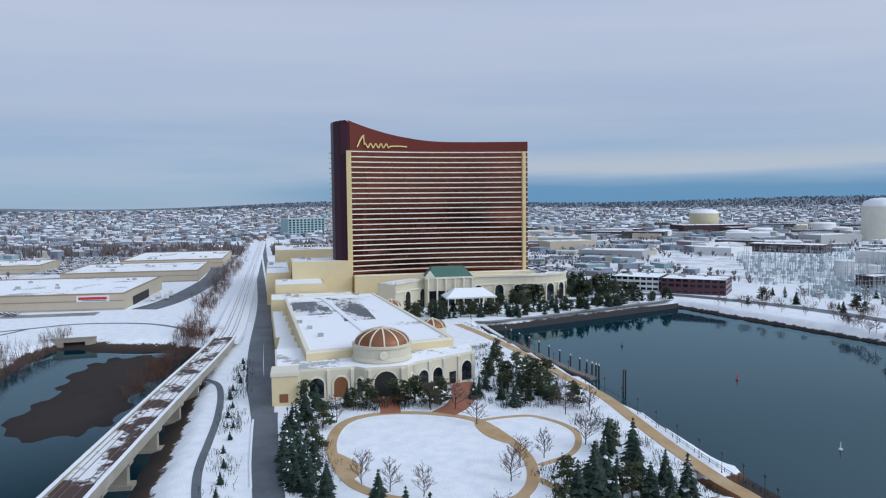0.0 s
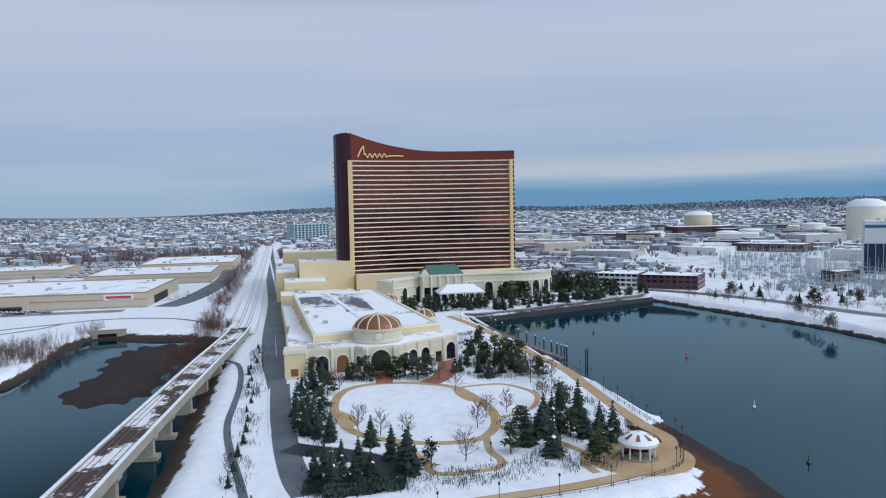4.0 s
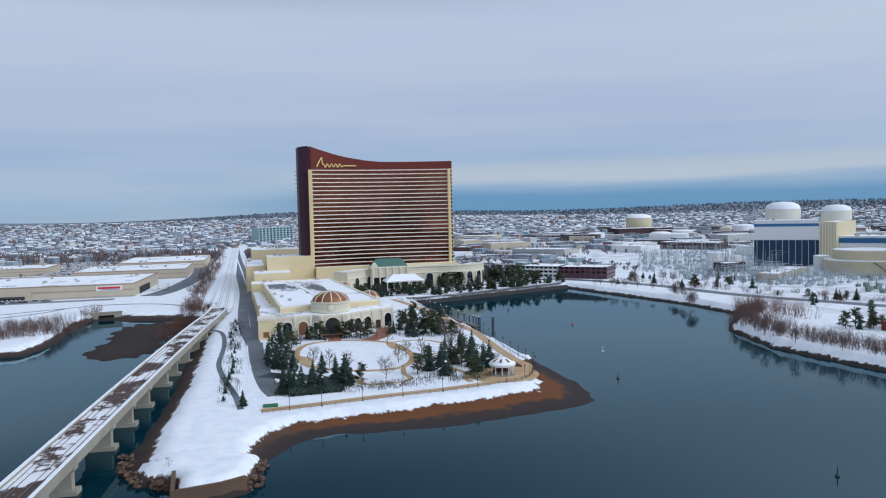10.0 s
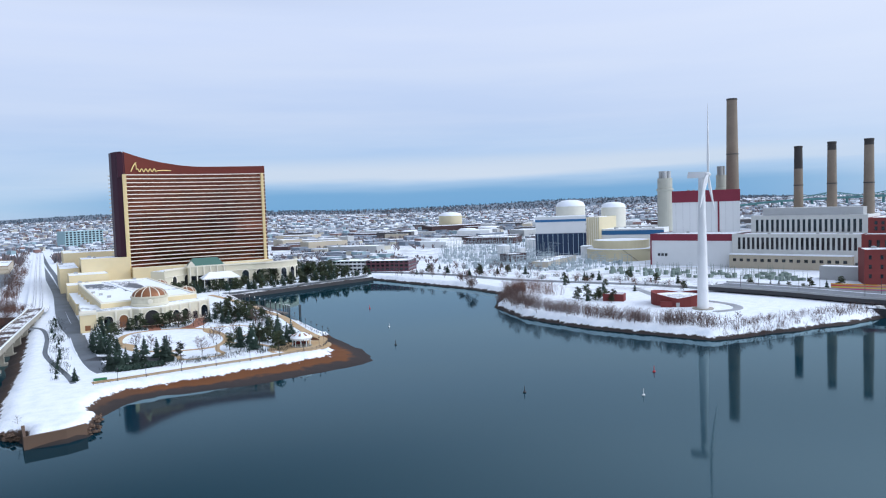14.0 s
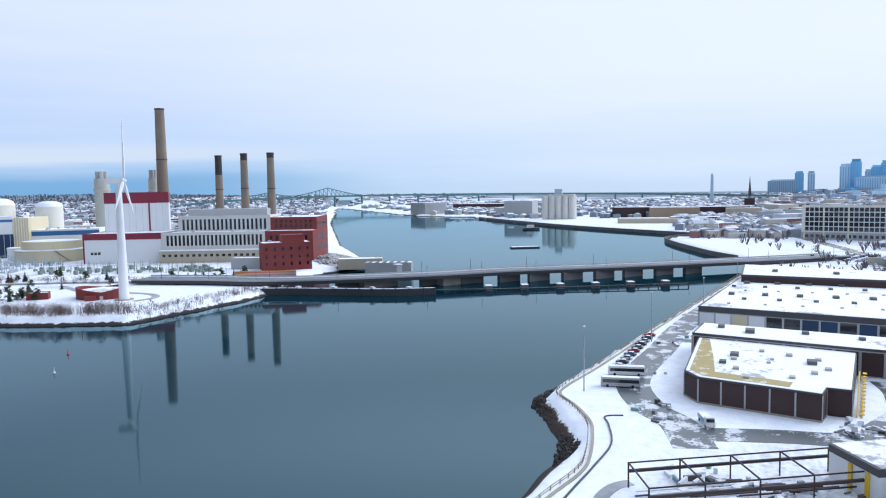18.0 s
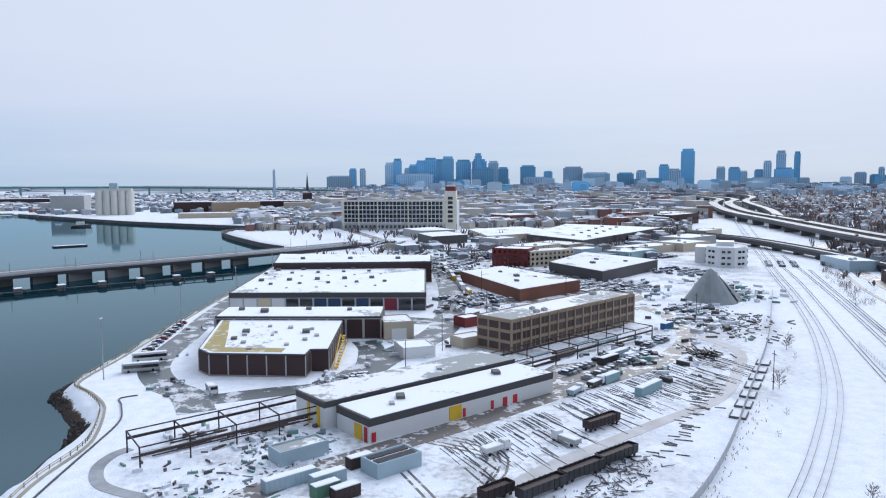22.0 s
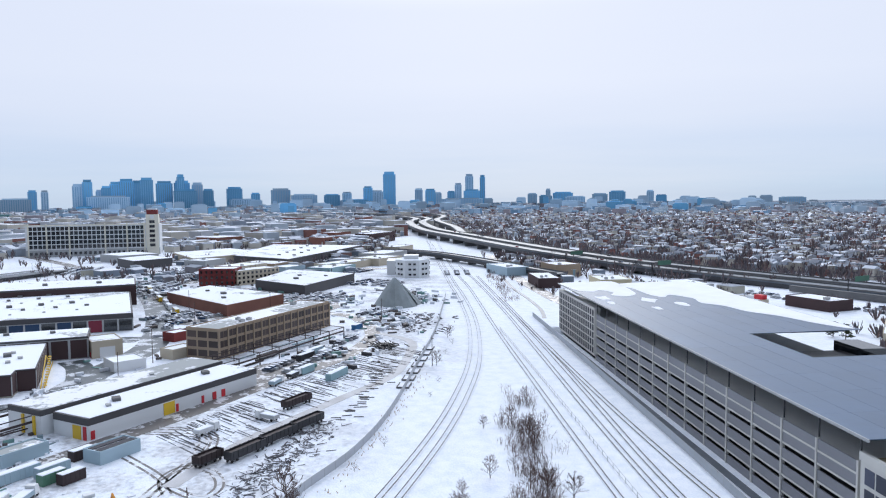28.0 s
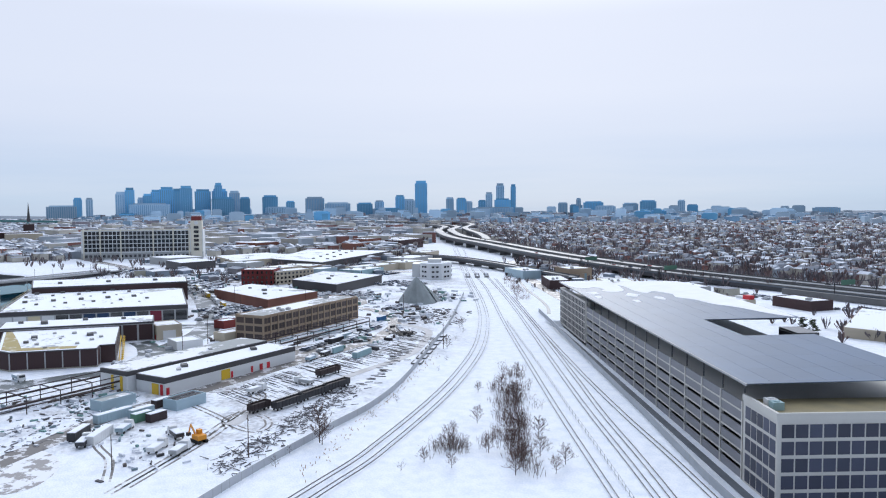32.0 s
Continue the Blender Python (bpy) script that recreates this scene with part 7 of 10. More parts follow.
def wall_panels(e, a, b, n, z0, z1, panel, gap=0.9, post=None, proud=0.12, name="wall_panel", labels=""):
    """Panels along the wall from a to b, outside on the right-hand side."""
    L = math.hypot(b[0] - a[0], b[1] - a[1])
    w = L / n
    me = MB().box(-w / 2 + gap / 2, -proud, 0, w / 2 - gap / 2, 0.05, z1 - z0).mesh(name)
    pe = MB().box(-gap / 2, -proud * 1.6, 0, gap / 2, 0.05, z1 - z0 + 0.3).mesh("pilaster") if post else None
    rz = math.degrees(math.atan2(b[1] - a[1], b[0] - a[0]))
    for k in range(n):
        t = (k + 0.5) / n
        mm = panel[k % len(panel)] if isinstance(panel, (list, tuple)) else panel
        if isinstance(panel, (list, tuple)):
            me = MB().box(-w / 2 + gap / 2, -proud, 0, w / 2 - gap / 2, 0.05, z1 - z0).mesh(name)
        part(name, me, mm, e, m=pose(a[0] + (b[0] - a[0]) * t, a[1] + (b[1] - a[1]) * t, z0, 0, 0, rz))
        if post:
            t = k / n
            part("pilaster", pe, post, e, m=pose(a[0] + (b[0] - a[0]) * t, a[1] + (b[1] - a[1]) * t, z0, 0, 0, rz))


NAVY = mat("navy_dock_door", (0.018, 0.050, 0.11), 0.5, vary=0.2)
BA = [(186, -233), (179, -237.4), (171.5, -268.7), (178.7, -270.2), (178, -276.2), (227, -282), (239, -233)]
e = slab_building("bus_garage", BA, 7.6, BROWNBRICK, "dark brown panelled bus garage with a snowy roof", fascia=DARKFASCIA, fh=0.45,
                  units=[(199, -243, 1.4), (205, -246, 1.2), (210, -246, 1.8), (192, -247, 1.2), (215, -262, 1.3), (206, -268, 1.9), (211, -270, 1.2), (199, -272, 1.2), (193, -268, 1.2), (219, -254, 1.1), (186, -262, 1.1), (182, -250, 1.1), (203, -256, 0.8), (208, -257, 0.8)])
part("gravel_strip", MB().prism([(187, -234.4), (180.4, -238.4), (175.4, -261), (181, -262), (186, -241.5), (205, -240), (234, -237), (236, -234.4)], 7.72, 7.79), mat("ochre_gravel", (0.40, 0.33, 0.15), 0.9, col2=(0.62, 0.60, 0.52), s1=0.25, sharp=0.3, vary=0.0), e, "cleared strip of ochre roof gravel")
for i_, n_p in ((0, 1), (1, 5), (2, 1), (3, 1), (4, 8)):
    wall_panels(e, BA[i_], BA[i_ + 1], n_p, 0.5, 6.7, BROWNBRICK, gap=0.45, post=GREY)
part("plinth", MB().strip([BA[0], BA[1], BA[2], BA[3]], 0.7, 0.5, 1.2), CONC, e)
part("yellow_bracing", MB().beam((179, -277.4, 0.4), (205, -280.6, 6.8), 0.35, 0.45).beam((205, -280.6, 6.8), (222, -282.8, 0.4), 0.35, 0.45).beam((179, -278.6, 0.4), (222, -283.6, 1.0), 0.3, 0.3), YELLOW, e, "yellow painted stair and rail")
for k in range(12):
    part("stair_step", MB().box(-0.9, -0.5, 0, 0.9, 0.5, 0.25), YELLOW, e, m=pose(181 + 2.1 * k, -278.9 - 0.27 * k, 0.5 + 0.52 * k))
BA2 = [(237, -231), (227, -283), (225, -297), (247, -300), (258, -233)]
e = slab_building("bus_garage", BA2, 9.2, GREY, "rear wing of the brown bus garage", fascia=DARKFASCIA, fh=0.8, units=[(243, -250, 2.2), (246, -268, 1.6), (250, -240, 1.6), (241, -285, 1.4)])
wall_panels(e, (227, -283), (225, -297), 2, 0.4, 8.0, BROWNBRICK, post=GREY)
wall_panels(e, (225, -297), (247, -300), 3, 0.4, 8.0, BROWNBRICK, post=GREY)
wall_panels(e, (237, -231), (227, -283), 7, 0.4, 8.0, BROWNBRICK, post=GREY)
BB = [(302, -228), (285, -323), (378, -335), (432, -244)]
e = slab_building("bus_depot", BB, 8.8, GREY, "vast low bus depot with a snowy roof and dock doors", fascia=DARKFASCIA, fh=2.4,
                  units=[(312 + 15 * (k % 6), -240 - 15 * (k // 6) - 6 * (k % 2), 0.9 + 0.5 * (k % 3)) for k in range(30)])
wall_panels(e, BB[0], BB[1], 14, 0.2, 6.0, [WHITE, WHITE, CREAMTANK, WHITE, DARKGLASS, DARKGLASS, NAVY, NAVY, DARKGLASS, NAVY, DARKGLASS, MAROON, DARKGLASS, DARKGLASS], gap=0.8, post=GREY, name="dock_door")
wall_panels(e, BB[1], BB[2], 14, 0.4, 6.0, BROWNBRICK, post=GREY)
slab_building("bus_depot", [(392, -243), (381, -339), (418, -344), (447, -243)], 13, BROWNBRICK, "taller brown rear block of the bus depot", fascia=DARKFASCIA, fh=1.0, units=[(410, -260, 2), (405, -290, 2), (400, -320, 2)])
e = flat_building("yard_shed", 222, -298, -86, 12, 16, 7, BEIGE, "beige yard shed with a roller door")
part("roller_door", MB().box(3, -0.15, 0, 9, 0, 4.5), WHITE, e, "white roller door")
part("red_door", MB().box(-0.15, 2, 0, 0, 3.2, 2.4), REDPAINT, e, "red door")
e = flat_building("yard_shed", 190, -302.5, -80, 12, 13, 3.8, WHITE, "white open-sided shed with a ribbed snowy roof")
e = flat_building("yard_shed", 201, -326, -62, 12, 8, 4, BEIGE, "small beige brick hut with a snowy roof")
e = flat_building("yard_shed", 240, -334, -62, 10, 8, 4, BRICK, "small red-roofed hut beside the factory")
surface("road_yard", MB().strip(smooth([(140, -240), (158, -234), (172, -224), (200, -216), (250, -219), (300, -222), (420, -236)], 6), 10.5, GZ + 0.08), WETYARD, "wet grey yard lane by the water")
surface("road_yard", MB().strip(smooth([(150, -236), (156, -258), (160, -275), (175, -288), (205, -292), (222, -290)], 6), 10, GZ + 0.09), WETYARD, "wet grey lane round the garage")
surface("road_yard", MB().strip(smooth([(168, -284), (192, -296), (226, -318), (260, -330), (330, -343), (420, -352), (520, -352), (640, -330)], 6), 14, GZ + 0.10), WETYARD, "wet grey lane beside the depot")
surface("road_yard", MB().strip(smooth([(270, -222), (272, -260), (266, -300), (256, -322)], 6), 14, GZ + 0.07), WETYARD, "wet grey apron between the garages")


def bus(x, y, rz, m, label):
    e = thing("bus", x, y, GZ, rz, label, "bus", "parked buses")
    part("body", MB().hexa([(-6, -1.25, 0.4), (6, -1.25, 0.4), (6, 1.25, 0.4), (-6, 1.25, 0.4)], [(-5.9, -1.15, 3.0), (5.8, -1.15, 3.0), (5.8, 1.15, 3.0), (-5.9, 1.15, 3.0)]), m, e)
    for s in (-1.27, 1.2):
        part("window_band", MB().box(-5.4, s, 1.5, 5.6, s + 0.07, 2.5), DARKGLASS, e)
    part("windscreen", MB().box(5.82, -1.1, 1.1, 5.98, 1.1, 2.6), DARKGLASS, e)
    part("roof_snow", MB().box(-5.7, -1.1, 3.0, 5.6, 1.1, 3.2), SNOW, e, "snow on the roof")
    for a in (-3.9, 3.8):
        for b in (-1.15, 1.15):
            part("wheel", CAR[3], TYRE, e, m=scaled(a, b, 0.5, 1.4, 0) @ pose(0, 0, 0, 90, 0, 0))


bus(204, -213, -78, WHITE, "white parked city bus with snow on its roof")
bus(189, -213.6, -80, GREY, "grey parked coach with snow on its roof")
for k in range(7):
    bus(330 + 20 * k, -352.5 - 0.9 * k + (k % 2), -3, WHITE if k % 3 else YELLOW, "parked city bus in the lane by the depot")
for k in range(10):
    car(214 + 6.4 * k, -208.5 - 0.3 * k, 80 + k, k)
for k in range(9):
    car(163 + (k % 3) * 3.2, -283 - 3.0 * k * 0.2, 20 * k, k)
for x, y, h in ((180, -204.2, 20), (260, -213.4, 20), (330, -228, 18), (420, -240, 18)):
    e = thing("yard_light", x, y, GZ, 0, "tall slim yard light mast by the water", "lamp post", "yard light masts")
    part("mast", MB().cyl(0, 0, 0, h, 0.22, 0.12, 8), GREY, e)
    part("lamp_head", MB().box(-1.4, -0.25, h - 0.1, 1.4, 0.25, h + 0.25), GREY, e)

# ---- rail works yard ----
D_, N_ = (0.514, -0.857), (0.857, 0.514)


def yd(u, v, o=(107.5, -286)):
    """A point u metres along the workshop and v metres towards the water."""
    return o[0] + D_[0] * u + N_[0] * v, o[1] + D_[1] * u + N_[1] * v


YR = math.degrees(math.atan2(D_[1], D_[0]))
W1 = [yd(0, 0), yd(66, 0), yd(66, 15), yd(0, 15)]
e = slab_building("workshop", W1, 6.2, WHITE, "long white workshop with red and yellow doors", fascia=DARKFASCIA, fh=2.0, units=[(*yd(16, 9), 1.6), (*yd(11, 6), 1.0), (*yd(52, 10), 1.6)])
for u, w, m_, nm in ((27.5, 4.2, YELLOW, "yellow_door"), (30.6, 0.9, REDPAINT, "red_door"), (41, 1.0, REDPAINT, "red_door"), (46, 1.6, REDPAINT, "red_door"), (50, 1.6, REDPAINT, "red_door"), (1.2, 1.2, REDPAINT, "red_door")):
    x, y = yd(u, 0)
    part(nm, MB().box(-w / 2, -0.18, 0.2, w / 2, 0, 3.9 if w > 3 else 2.6), m_, e, m=pose(x, y, 0, 0, 0, YR))
for v, w, m_ in ((1.6, 1.3, REDPAINT), (4.9, 3.4, YELLOW)):
    x, y = yd(0, v)
    part("end_door", MB().box(-0.18, -w / 2, 0, 0, w / 2, 3.8), m_, e, "painted end door", m=pose(x, y, 0, 0, 0, YR))
W2 = [yd(-3, 16), yd(66, 16), yd(66, 31), yd(-3, 31)]
e = slab_building("workshop", W2, 7.2, WHITE, "long workshop with a half-cleared grey roof", fascia=DARKFASCIA, fh=1.6, roof=ROOF_WORN, units=[(*yd(40, 22), 1.0)])
for v in (19, 24):
    x, y = yd(-3, v)
    part("yellow_post", MB().box(-0.4, -0.5, 0, 0, 0.5, 5.4), YELLOW, e, m=pose(x, y, 0, 0, 0, YR))
road = smooth([(20, -215), (50, -233), (70, -250), (88, -266), (105, -291), (122, -318), (142, -347), (163, -381), (182, -401), (205, -418), (238, -429), (264, -431), (290, -420), (330, -400)], 6)
surface("road_works", MB().strip(road, 7.5, GZ + 0.10), DIRT, "slushy brown works road")
surface("road_works", MB().strip(smooth([(184, -401), (205, -418), (200, -424), (180, -425), (160, -414), (128, -389), (108, -358), (84, -322), (62, -298)], 6), 4.0, GZ + 0.08), mat("trodden_snow", (0.62, 0.63, 0.65), col2=(0.35, 0.34, 0.33), amount=0.8, vary=0.0), "rutted snowy track round the stacks")
surface("road_apron", MB().prism([(136, -330), (150, -333), (172, -352), (176, -372), (166, -378), (150, -352)], GZ - 0.1, GZ + 0.12), DIRT, "muddy slush apron beside the gantry")
surface("road_apron", MB().prism([(283, -425), (330, -400), (352, -430), (330, -452), (296, -440)], GZ - 0.1, GZ + 0.12), DIRT, "muddy slush apron near the salt heap")
surface("road_apron", MB().strip(smooth([(290, -345), (305, -372), (296, -395), (286, -420)], 5), 14, GZ + 0.11), DIRT, "slushy lane behind the factory")
surface("road_apron", MB().strip(smooth([(405, -350), (420, -380), (435, -400), (470, -430), (560, -470)], 5), 18, GZ + 0.11), DIRT, "slushy street among the works")
for rl_ in ([(98, -290), (84, -294), (72, -297), (60, -299), (52, -303), (56, -308), (66, -309), (73, -304), (68, -298), (58, -297)], [(110, -296), (96, -312), (84, -310), (74, -304), (64, -296), (50, -286), (38, -276), (22, -262)], [(113, -300), (99, -315), (86, -314), (76, -307), (66, -300), (52, -290), (40, -280), (24, -266)], [(88, -264), (76, -262), (60, -262), (46, -264), (30, -262)]):
    for o_ in (0.9, -0.9):
        surface("road_ruts", MB().strip(offset(smooth(rl_, 5), o_), 0.6, GZ + 0.05), DIRT, "dark wheel ruts in the yard snow")
surface("road_slush", MB().prism(smooth([(36, -238), (60, -238), (66, -246), (56, -252), (44, -252), (34, -246)], 4, True), GZ - 0.1, GZ + 0.06), mat("churned_slush", (0.30, 0.29, 0.285), 0.6, col2=(0.78, 0.80, 0.84), s1=0.22, s2=1.2, sharp=0.56, vary=0.0), "churned muddy slush beside the works road")
surface("path_shore", MB().strip(smooth([(84, -240), (92, -229), (102, -225), (110, -226), (114, -229)], 6), 3.0, GZ + 0.09), SLUSH, "curved dark path near the shore")
dn = thing("drain_line", 0, 0, GZ, 0, "dark rubber-edged drain line across the snow", "drain")
DL = smooth([(70, -216.5), (88, -217), (107, -218.6), (120, -219.9), (136, -220.8), (150, -217.5), (157, -215.2), (159.6, -219.6)], 6)
part("kerb", MB().strip(DL, 0.4, 0.3, 0.4), STEEL, dn)


def gantry(rowa, rowb, h, label):
    e = thing("crane_gantry", 0, 0, GZ, 0, label, "gantry", "crane gantries")
    for row in (rowa, rowb):
        for (x, y) in row:
            part("column", MB().box(x - 0.16, y - 0.16, 0, x + 0.16, y + 0.16, h), RUST, e)
        for zz in (h, h - 1.6):
            part("runway_beam", MB().beam((*row[0], zz), (*row[-1], zz), 0.22 if zz == h else 0.5, 0.28 if zz == h else 0.6), RUST, e)
    for a, b in zip(rowa, rowb):
        part("cross_beam", MB().beam((*a, h + 0.05), (*b, h + 0.05), 0.24, 0.3), RUST, e)


def row(a, b, n):
    return [(a[0] + (b[0] - a[0]) * k / (n - 1), a[1] + (b[1] - a[1]) * k / (n - 1)) for k in range(n)]


gantry(row((99.5, -234.8), (123.6, -273.6), 5), row((111.4, -229), (135.4, -267.6), 5), 5.4, "rust-brown open steel crane gantry")
gantry(row((152, -323), (207, -404), 9), row((164, -316), (219, -397), 9), 5.0, "long rust-brown crane gantry beside the factory")
r_ = random.Random(17)
pl = thing("pipe_rack", 0, 0, GZ, 0, "long dark steel beams stored under the gantry", "steel beams")
for k in range(22):
    u0, v0 = r_.uniform(-2, 30), r_.uniform(1, 9)
    a = (100 + 0.514 * u0 + 0.857 * v0, -235 - 0.857 * u0 + 0.514 * v0)
    L = r_.uniform(8, 16)
    part("beam", MB().beam((*a, 0.6 + 0.5 * (k % 3)), (a[0] + 0.514 * L, a[1] - 0.857 * L, 0.6 + 0.5 * (k % 3)), 0.3, 0.3), (STEEL, SNOW, RUST)[k % 3], pl)
for k in range(26):
    u0, v0 = r_.uniform(0, 80), r_.uniform(1, 11)
    a = (153 + 0.56 * u0 + 0.82 * v0, -324 - 0.83 * u0 + 0.56 * v0)
    L = r_.uniform(8, 16)
    part("beam", MB().beam((*a, 0.7 + 0.6 * (k % 3)), (a[0] + 0.56 * L, a[1] - 0.83 * L, 0.7 + 0.6 * (k % 3)), 0.7, 0.6), (RUST, STEEL, BLUEGREY)[k % 3], pl)

# brick factory: three storeys of wide windows between tan piers
fa, fb = (190, -342), (239.5, -410)
FL = math.hypot(fb[0] - fa[0], fb[1] - fa[1])
FR = math.degrees(math.atan2(fb[1] - fa[1], fb[0] - fa[0]))
e = flat_building("brick_factory", fa[0], fa[1], FR, FL, 17, 12.6, TAN, "long tan brick factory with three rows of windows", "factory", roof=ROOF_WORN, units=5, seed=4)
nb = 15
wm = MB().box(-FL / nb / 2 + 0.5, -0.08, 0, FL / nb / 2 - 0.5, 0.1, 2.7).mesh("window")
mm_ = MB().box(-0.06, -0.16, 0, 0.06, -0.06, 2.7).mesh("mullion")
WINB = mat("brown_factory_glass", (0.07, 0.05, 0.045), 0.35, vary=0.35, bump=0.0)
for s in range(3):
    for k in range(nb):
        w_ = part("window", wm, WINB, e, m=pose(FL * (k + 0.5) / nb, 0, 1.0 + 3.9 * s))
        part("mullion", mm_, TAN, w_)
    for k in range(3):
        part("window", MB().box(-0.08, -2.3, 0, 0.1, 2.3, 2.7), WINB, e, m=pose(0, 3 + 5.5 * k, 1.0 + 3.9 * s))
for k in range(nb + 1):
    part("pier", MB().box(FL * k / nb - 0.4, -0.35, 0, FL * k / nb + 0.4, 0.05, 12.2), TAN, e)

# containers, huts, wagons, machines
def container(x, y, rz, m, label, L=6.1, h=2.6, w=2.44, z=GZ):
    e = thing("container", x, y, z, rz, label, "container", "yard containers")
    part("box", MB().box(-L / 2, -w / 2, 0.1, L / 2, w / 2, h), m, e)
    part("top_snow", MB().box(-L / 2 + 0.1, -w / 2 + 0.1, h, L / 2 - 0.1, w / 2 - 0.1, h + 0.16), SNOW, e, "snow on top")
    rm = MB().box(-0.06, -w / 2 - 0.05, 0.2, 0.06, w / 2 + 0.05, h - 0.1).mesh("rib")
    for k in range(int(L / 1.2)):
        part("rib", rm, m, e, m=pose(-L / 2 + 0.8 + k * 1.2, 0, 0))
    part("end_door", MB().box(L / 2, -w / 2 + 0.2, 0.2, L / 2 + 0.06, w / 2 - 0.2, h - 0.2), m, e)


for x, y, rz, m_, lb, L in ((86, -268, YR, BLUEGREY, "pale blue storage container in the snow", 12), (85.5, -276, YR, BLUEGREY, "pale blue storage container in the snow", 8), (80, -275.5, YR, GREENPAINT, "green container with a snowy top", 6), (78, -279.5, YR, RUST, "brown container beside a green one", 6),
                            (94, -283, YR, RUST, "rust-brown container beside the road", 6), (150, -364, FR, TEALPAINT, "teal container in the works yard", 8), (137, -371, FR + 3, TEALPAINT, "long teal container among the stacks", 13), (179, -378, FR, BLUEGREY, "blue-grey container near the gantry", 12),
                            (172, -372, FR, STEEL, "dark container near the gantry", 10), (223, -418, FR, BLUEPAINT, "blue container behind the factory", 7), (66, -263, YR + 30, WHITE, "white trailer among parked vehicles", 12), (71, -258, YR + 30, STEEL, "dark flat trailer beside the white one", 9)):
    container(x, y, rz, m_, lb, L)
e = flat_building("yard_hut", 96, -265.5, YR, 12.5, 6, 3.2, BLUEGREY, "pale blue hut with a dark half-cleared roof", roof=ROOF_WORN)
e = flat_building("yard_hut", 85.5, -286.5, YR, 12, 6.5, 3.2, BLUEGREY, "blue-grey hut with dark solar panels on its roof", roof=ROOF)
part("roof_panel", MB().box(0.8, 0.8, 3.2, 11.2, 3.0, 3.35).box(0.8, 3.8, 3.2, 11.2, 5.6, 3.35), SHADE, e, "dark roof panel")


def wagon(x, y, rz, L, m):
    e = thing("railway_wagon", x, y, GZ, rz, "dark open railway wagon loaded with steel", "railway wagon", "parked wagons")
    part("frame", MB().box(-L / 2, -1.3, 0.9, L / 2, 1.3, 1.3), STEEL, e)
    for s in (-1.35, 1.25):
        part("side", MB().box(-L / 2, s, 1.3, L / 2, s + 0.1, 3.0), m, e)
        for k in range(int(L / 1.6)):
            part("stake", MB().box(-L / 2 + 0.8 + 1.6 * k - 0.08, s - 0.1, 1.1, -L / 2 + 0.8 + 1.6 * k + 0.08, s + 0.2, 3.1), m, e)
    for a in (-L / 2, L / 2 - 0.1):
        part("end", MB().box(a, -1.3, 1.3, a + 0.1, 1.3, 3.0), m, e)
    part("load", MB().box(-L / 2 + 0.4, -1.1, 1.3, L / 2 - 0.4, 1.1, 2.5), RUST, e)
    for a in (-L / 2 + 1.6, L / 2 - 1.6):
        for d in (-0.9, 0.9):
            for b in (-0.75, 0.75):
                part("wheel", CAR[3], TYRE, e, m=scaled(a + d, b, 0.45, 1.3, 0) @ pose(0, 0, 0, 90, 0, 0))


WR = math.degrees(math.atan2(-29, 17))
for u_ in (5.2, 18.4, 31.4):
    wagon(70.1 + 0.545 * u_, -314.6 - 0.838 * u_, WR, 12.4, STEEL)
wagon(72.5, -309.5, WR, 8, RUST)
wagon(109.5, -345.8, WR, 12, RUST)


def excavator(x, y, rz):
    e = thing("excavator", x, y, GZ, rz, "orange tracked excavator standing in the snow", "excavator")
    for s in (-1.5, 0.8):
        part("track", MB().box(-2.2, s, 0, 2.2, s + 0.7, 0.9), TYRE, e)
    part("house", MB().box(-1.8, -1.3, 0.95, 1.6, 1.3, 2.2), ORANGE, e)
    part("cab", MB().box(0.2, -1.2, 2.2, 1.6, 0.0, 3.3), ORANGE, e)
    part("boom", MB().beam((1.2, 0.5, 2.6), (3.4, 0.5, 4.6), 0.4, 0.5), ORANGE, e)
    part("stick", MB().beam((3.4, 0.5, 4.6), (4.6, 0.5, 1.8), 0.35, 0.4), ORANGE, e)
    part("bucket", MB().box(4.2, 0.0, 1.0, 5.2, 1.0, 1.9), STEEL, e)


excavator(50, -287, 20)


def truck(x, y, rz, m, label):
    e = thing("truck", x, y, GZ, rz, label, "truck", "works trucks")
    part("bed", MB().box(-4, -1.2, 0.9, 1.6, 1.2, 1.9), m, e)
    part("cab", MB().hexa([(1.7, -1.2, 0.6), (3.9, -1.2, 0.6), (3.9, 1.2, 0.6), (1.7, 1.2, 0.6)], [(1.8, -1.1, 2.7), (3.2, -1.1, 2.7), (3.2, 1.1, 2.7), (1.8, 1.1, 2.7)]), WHITE, e)
    part("windscreen", MB().box(3.3, -1.0, 1.6, 3.7, 1.0, 2.4), DARKGLASS, e)
    part("bed_snow", MB().box(-3.9, -1.1, 1.9, 1.5, 1.1, 2.1), SNOW, e)
    for a in (-2.8, 2.8):
        for b in (-1.05, 1.05):
            part("wheel", CAR[3], TYRE, e, m=scaled(a, b, 0.5, 1.4, 0) @ pose(0, 0, 0, 90, 0, 0))


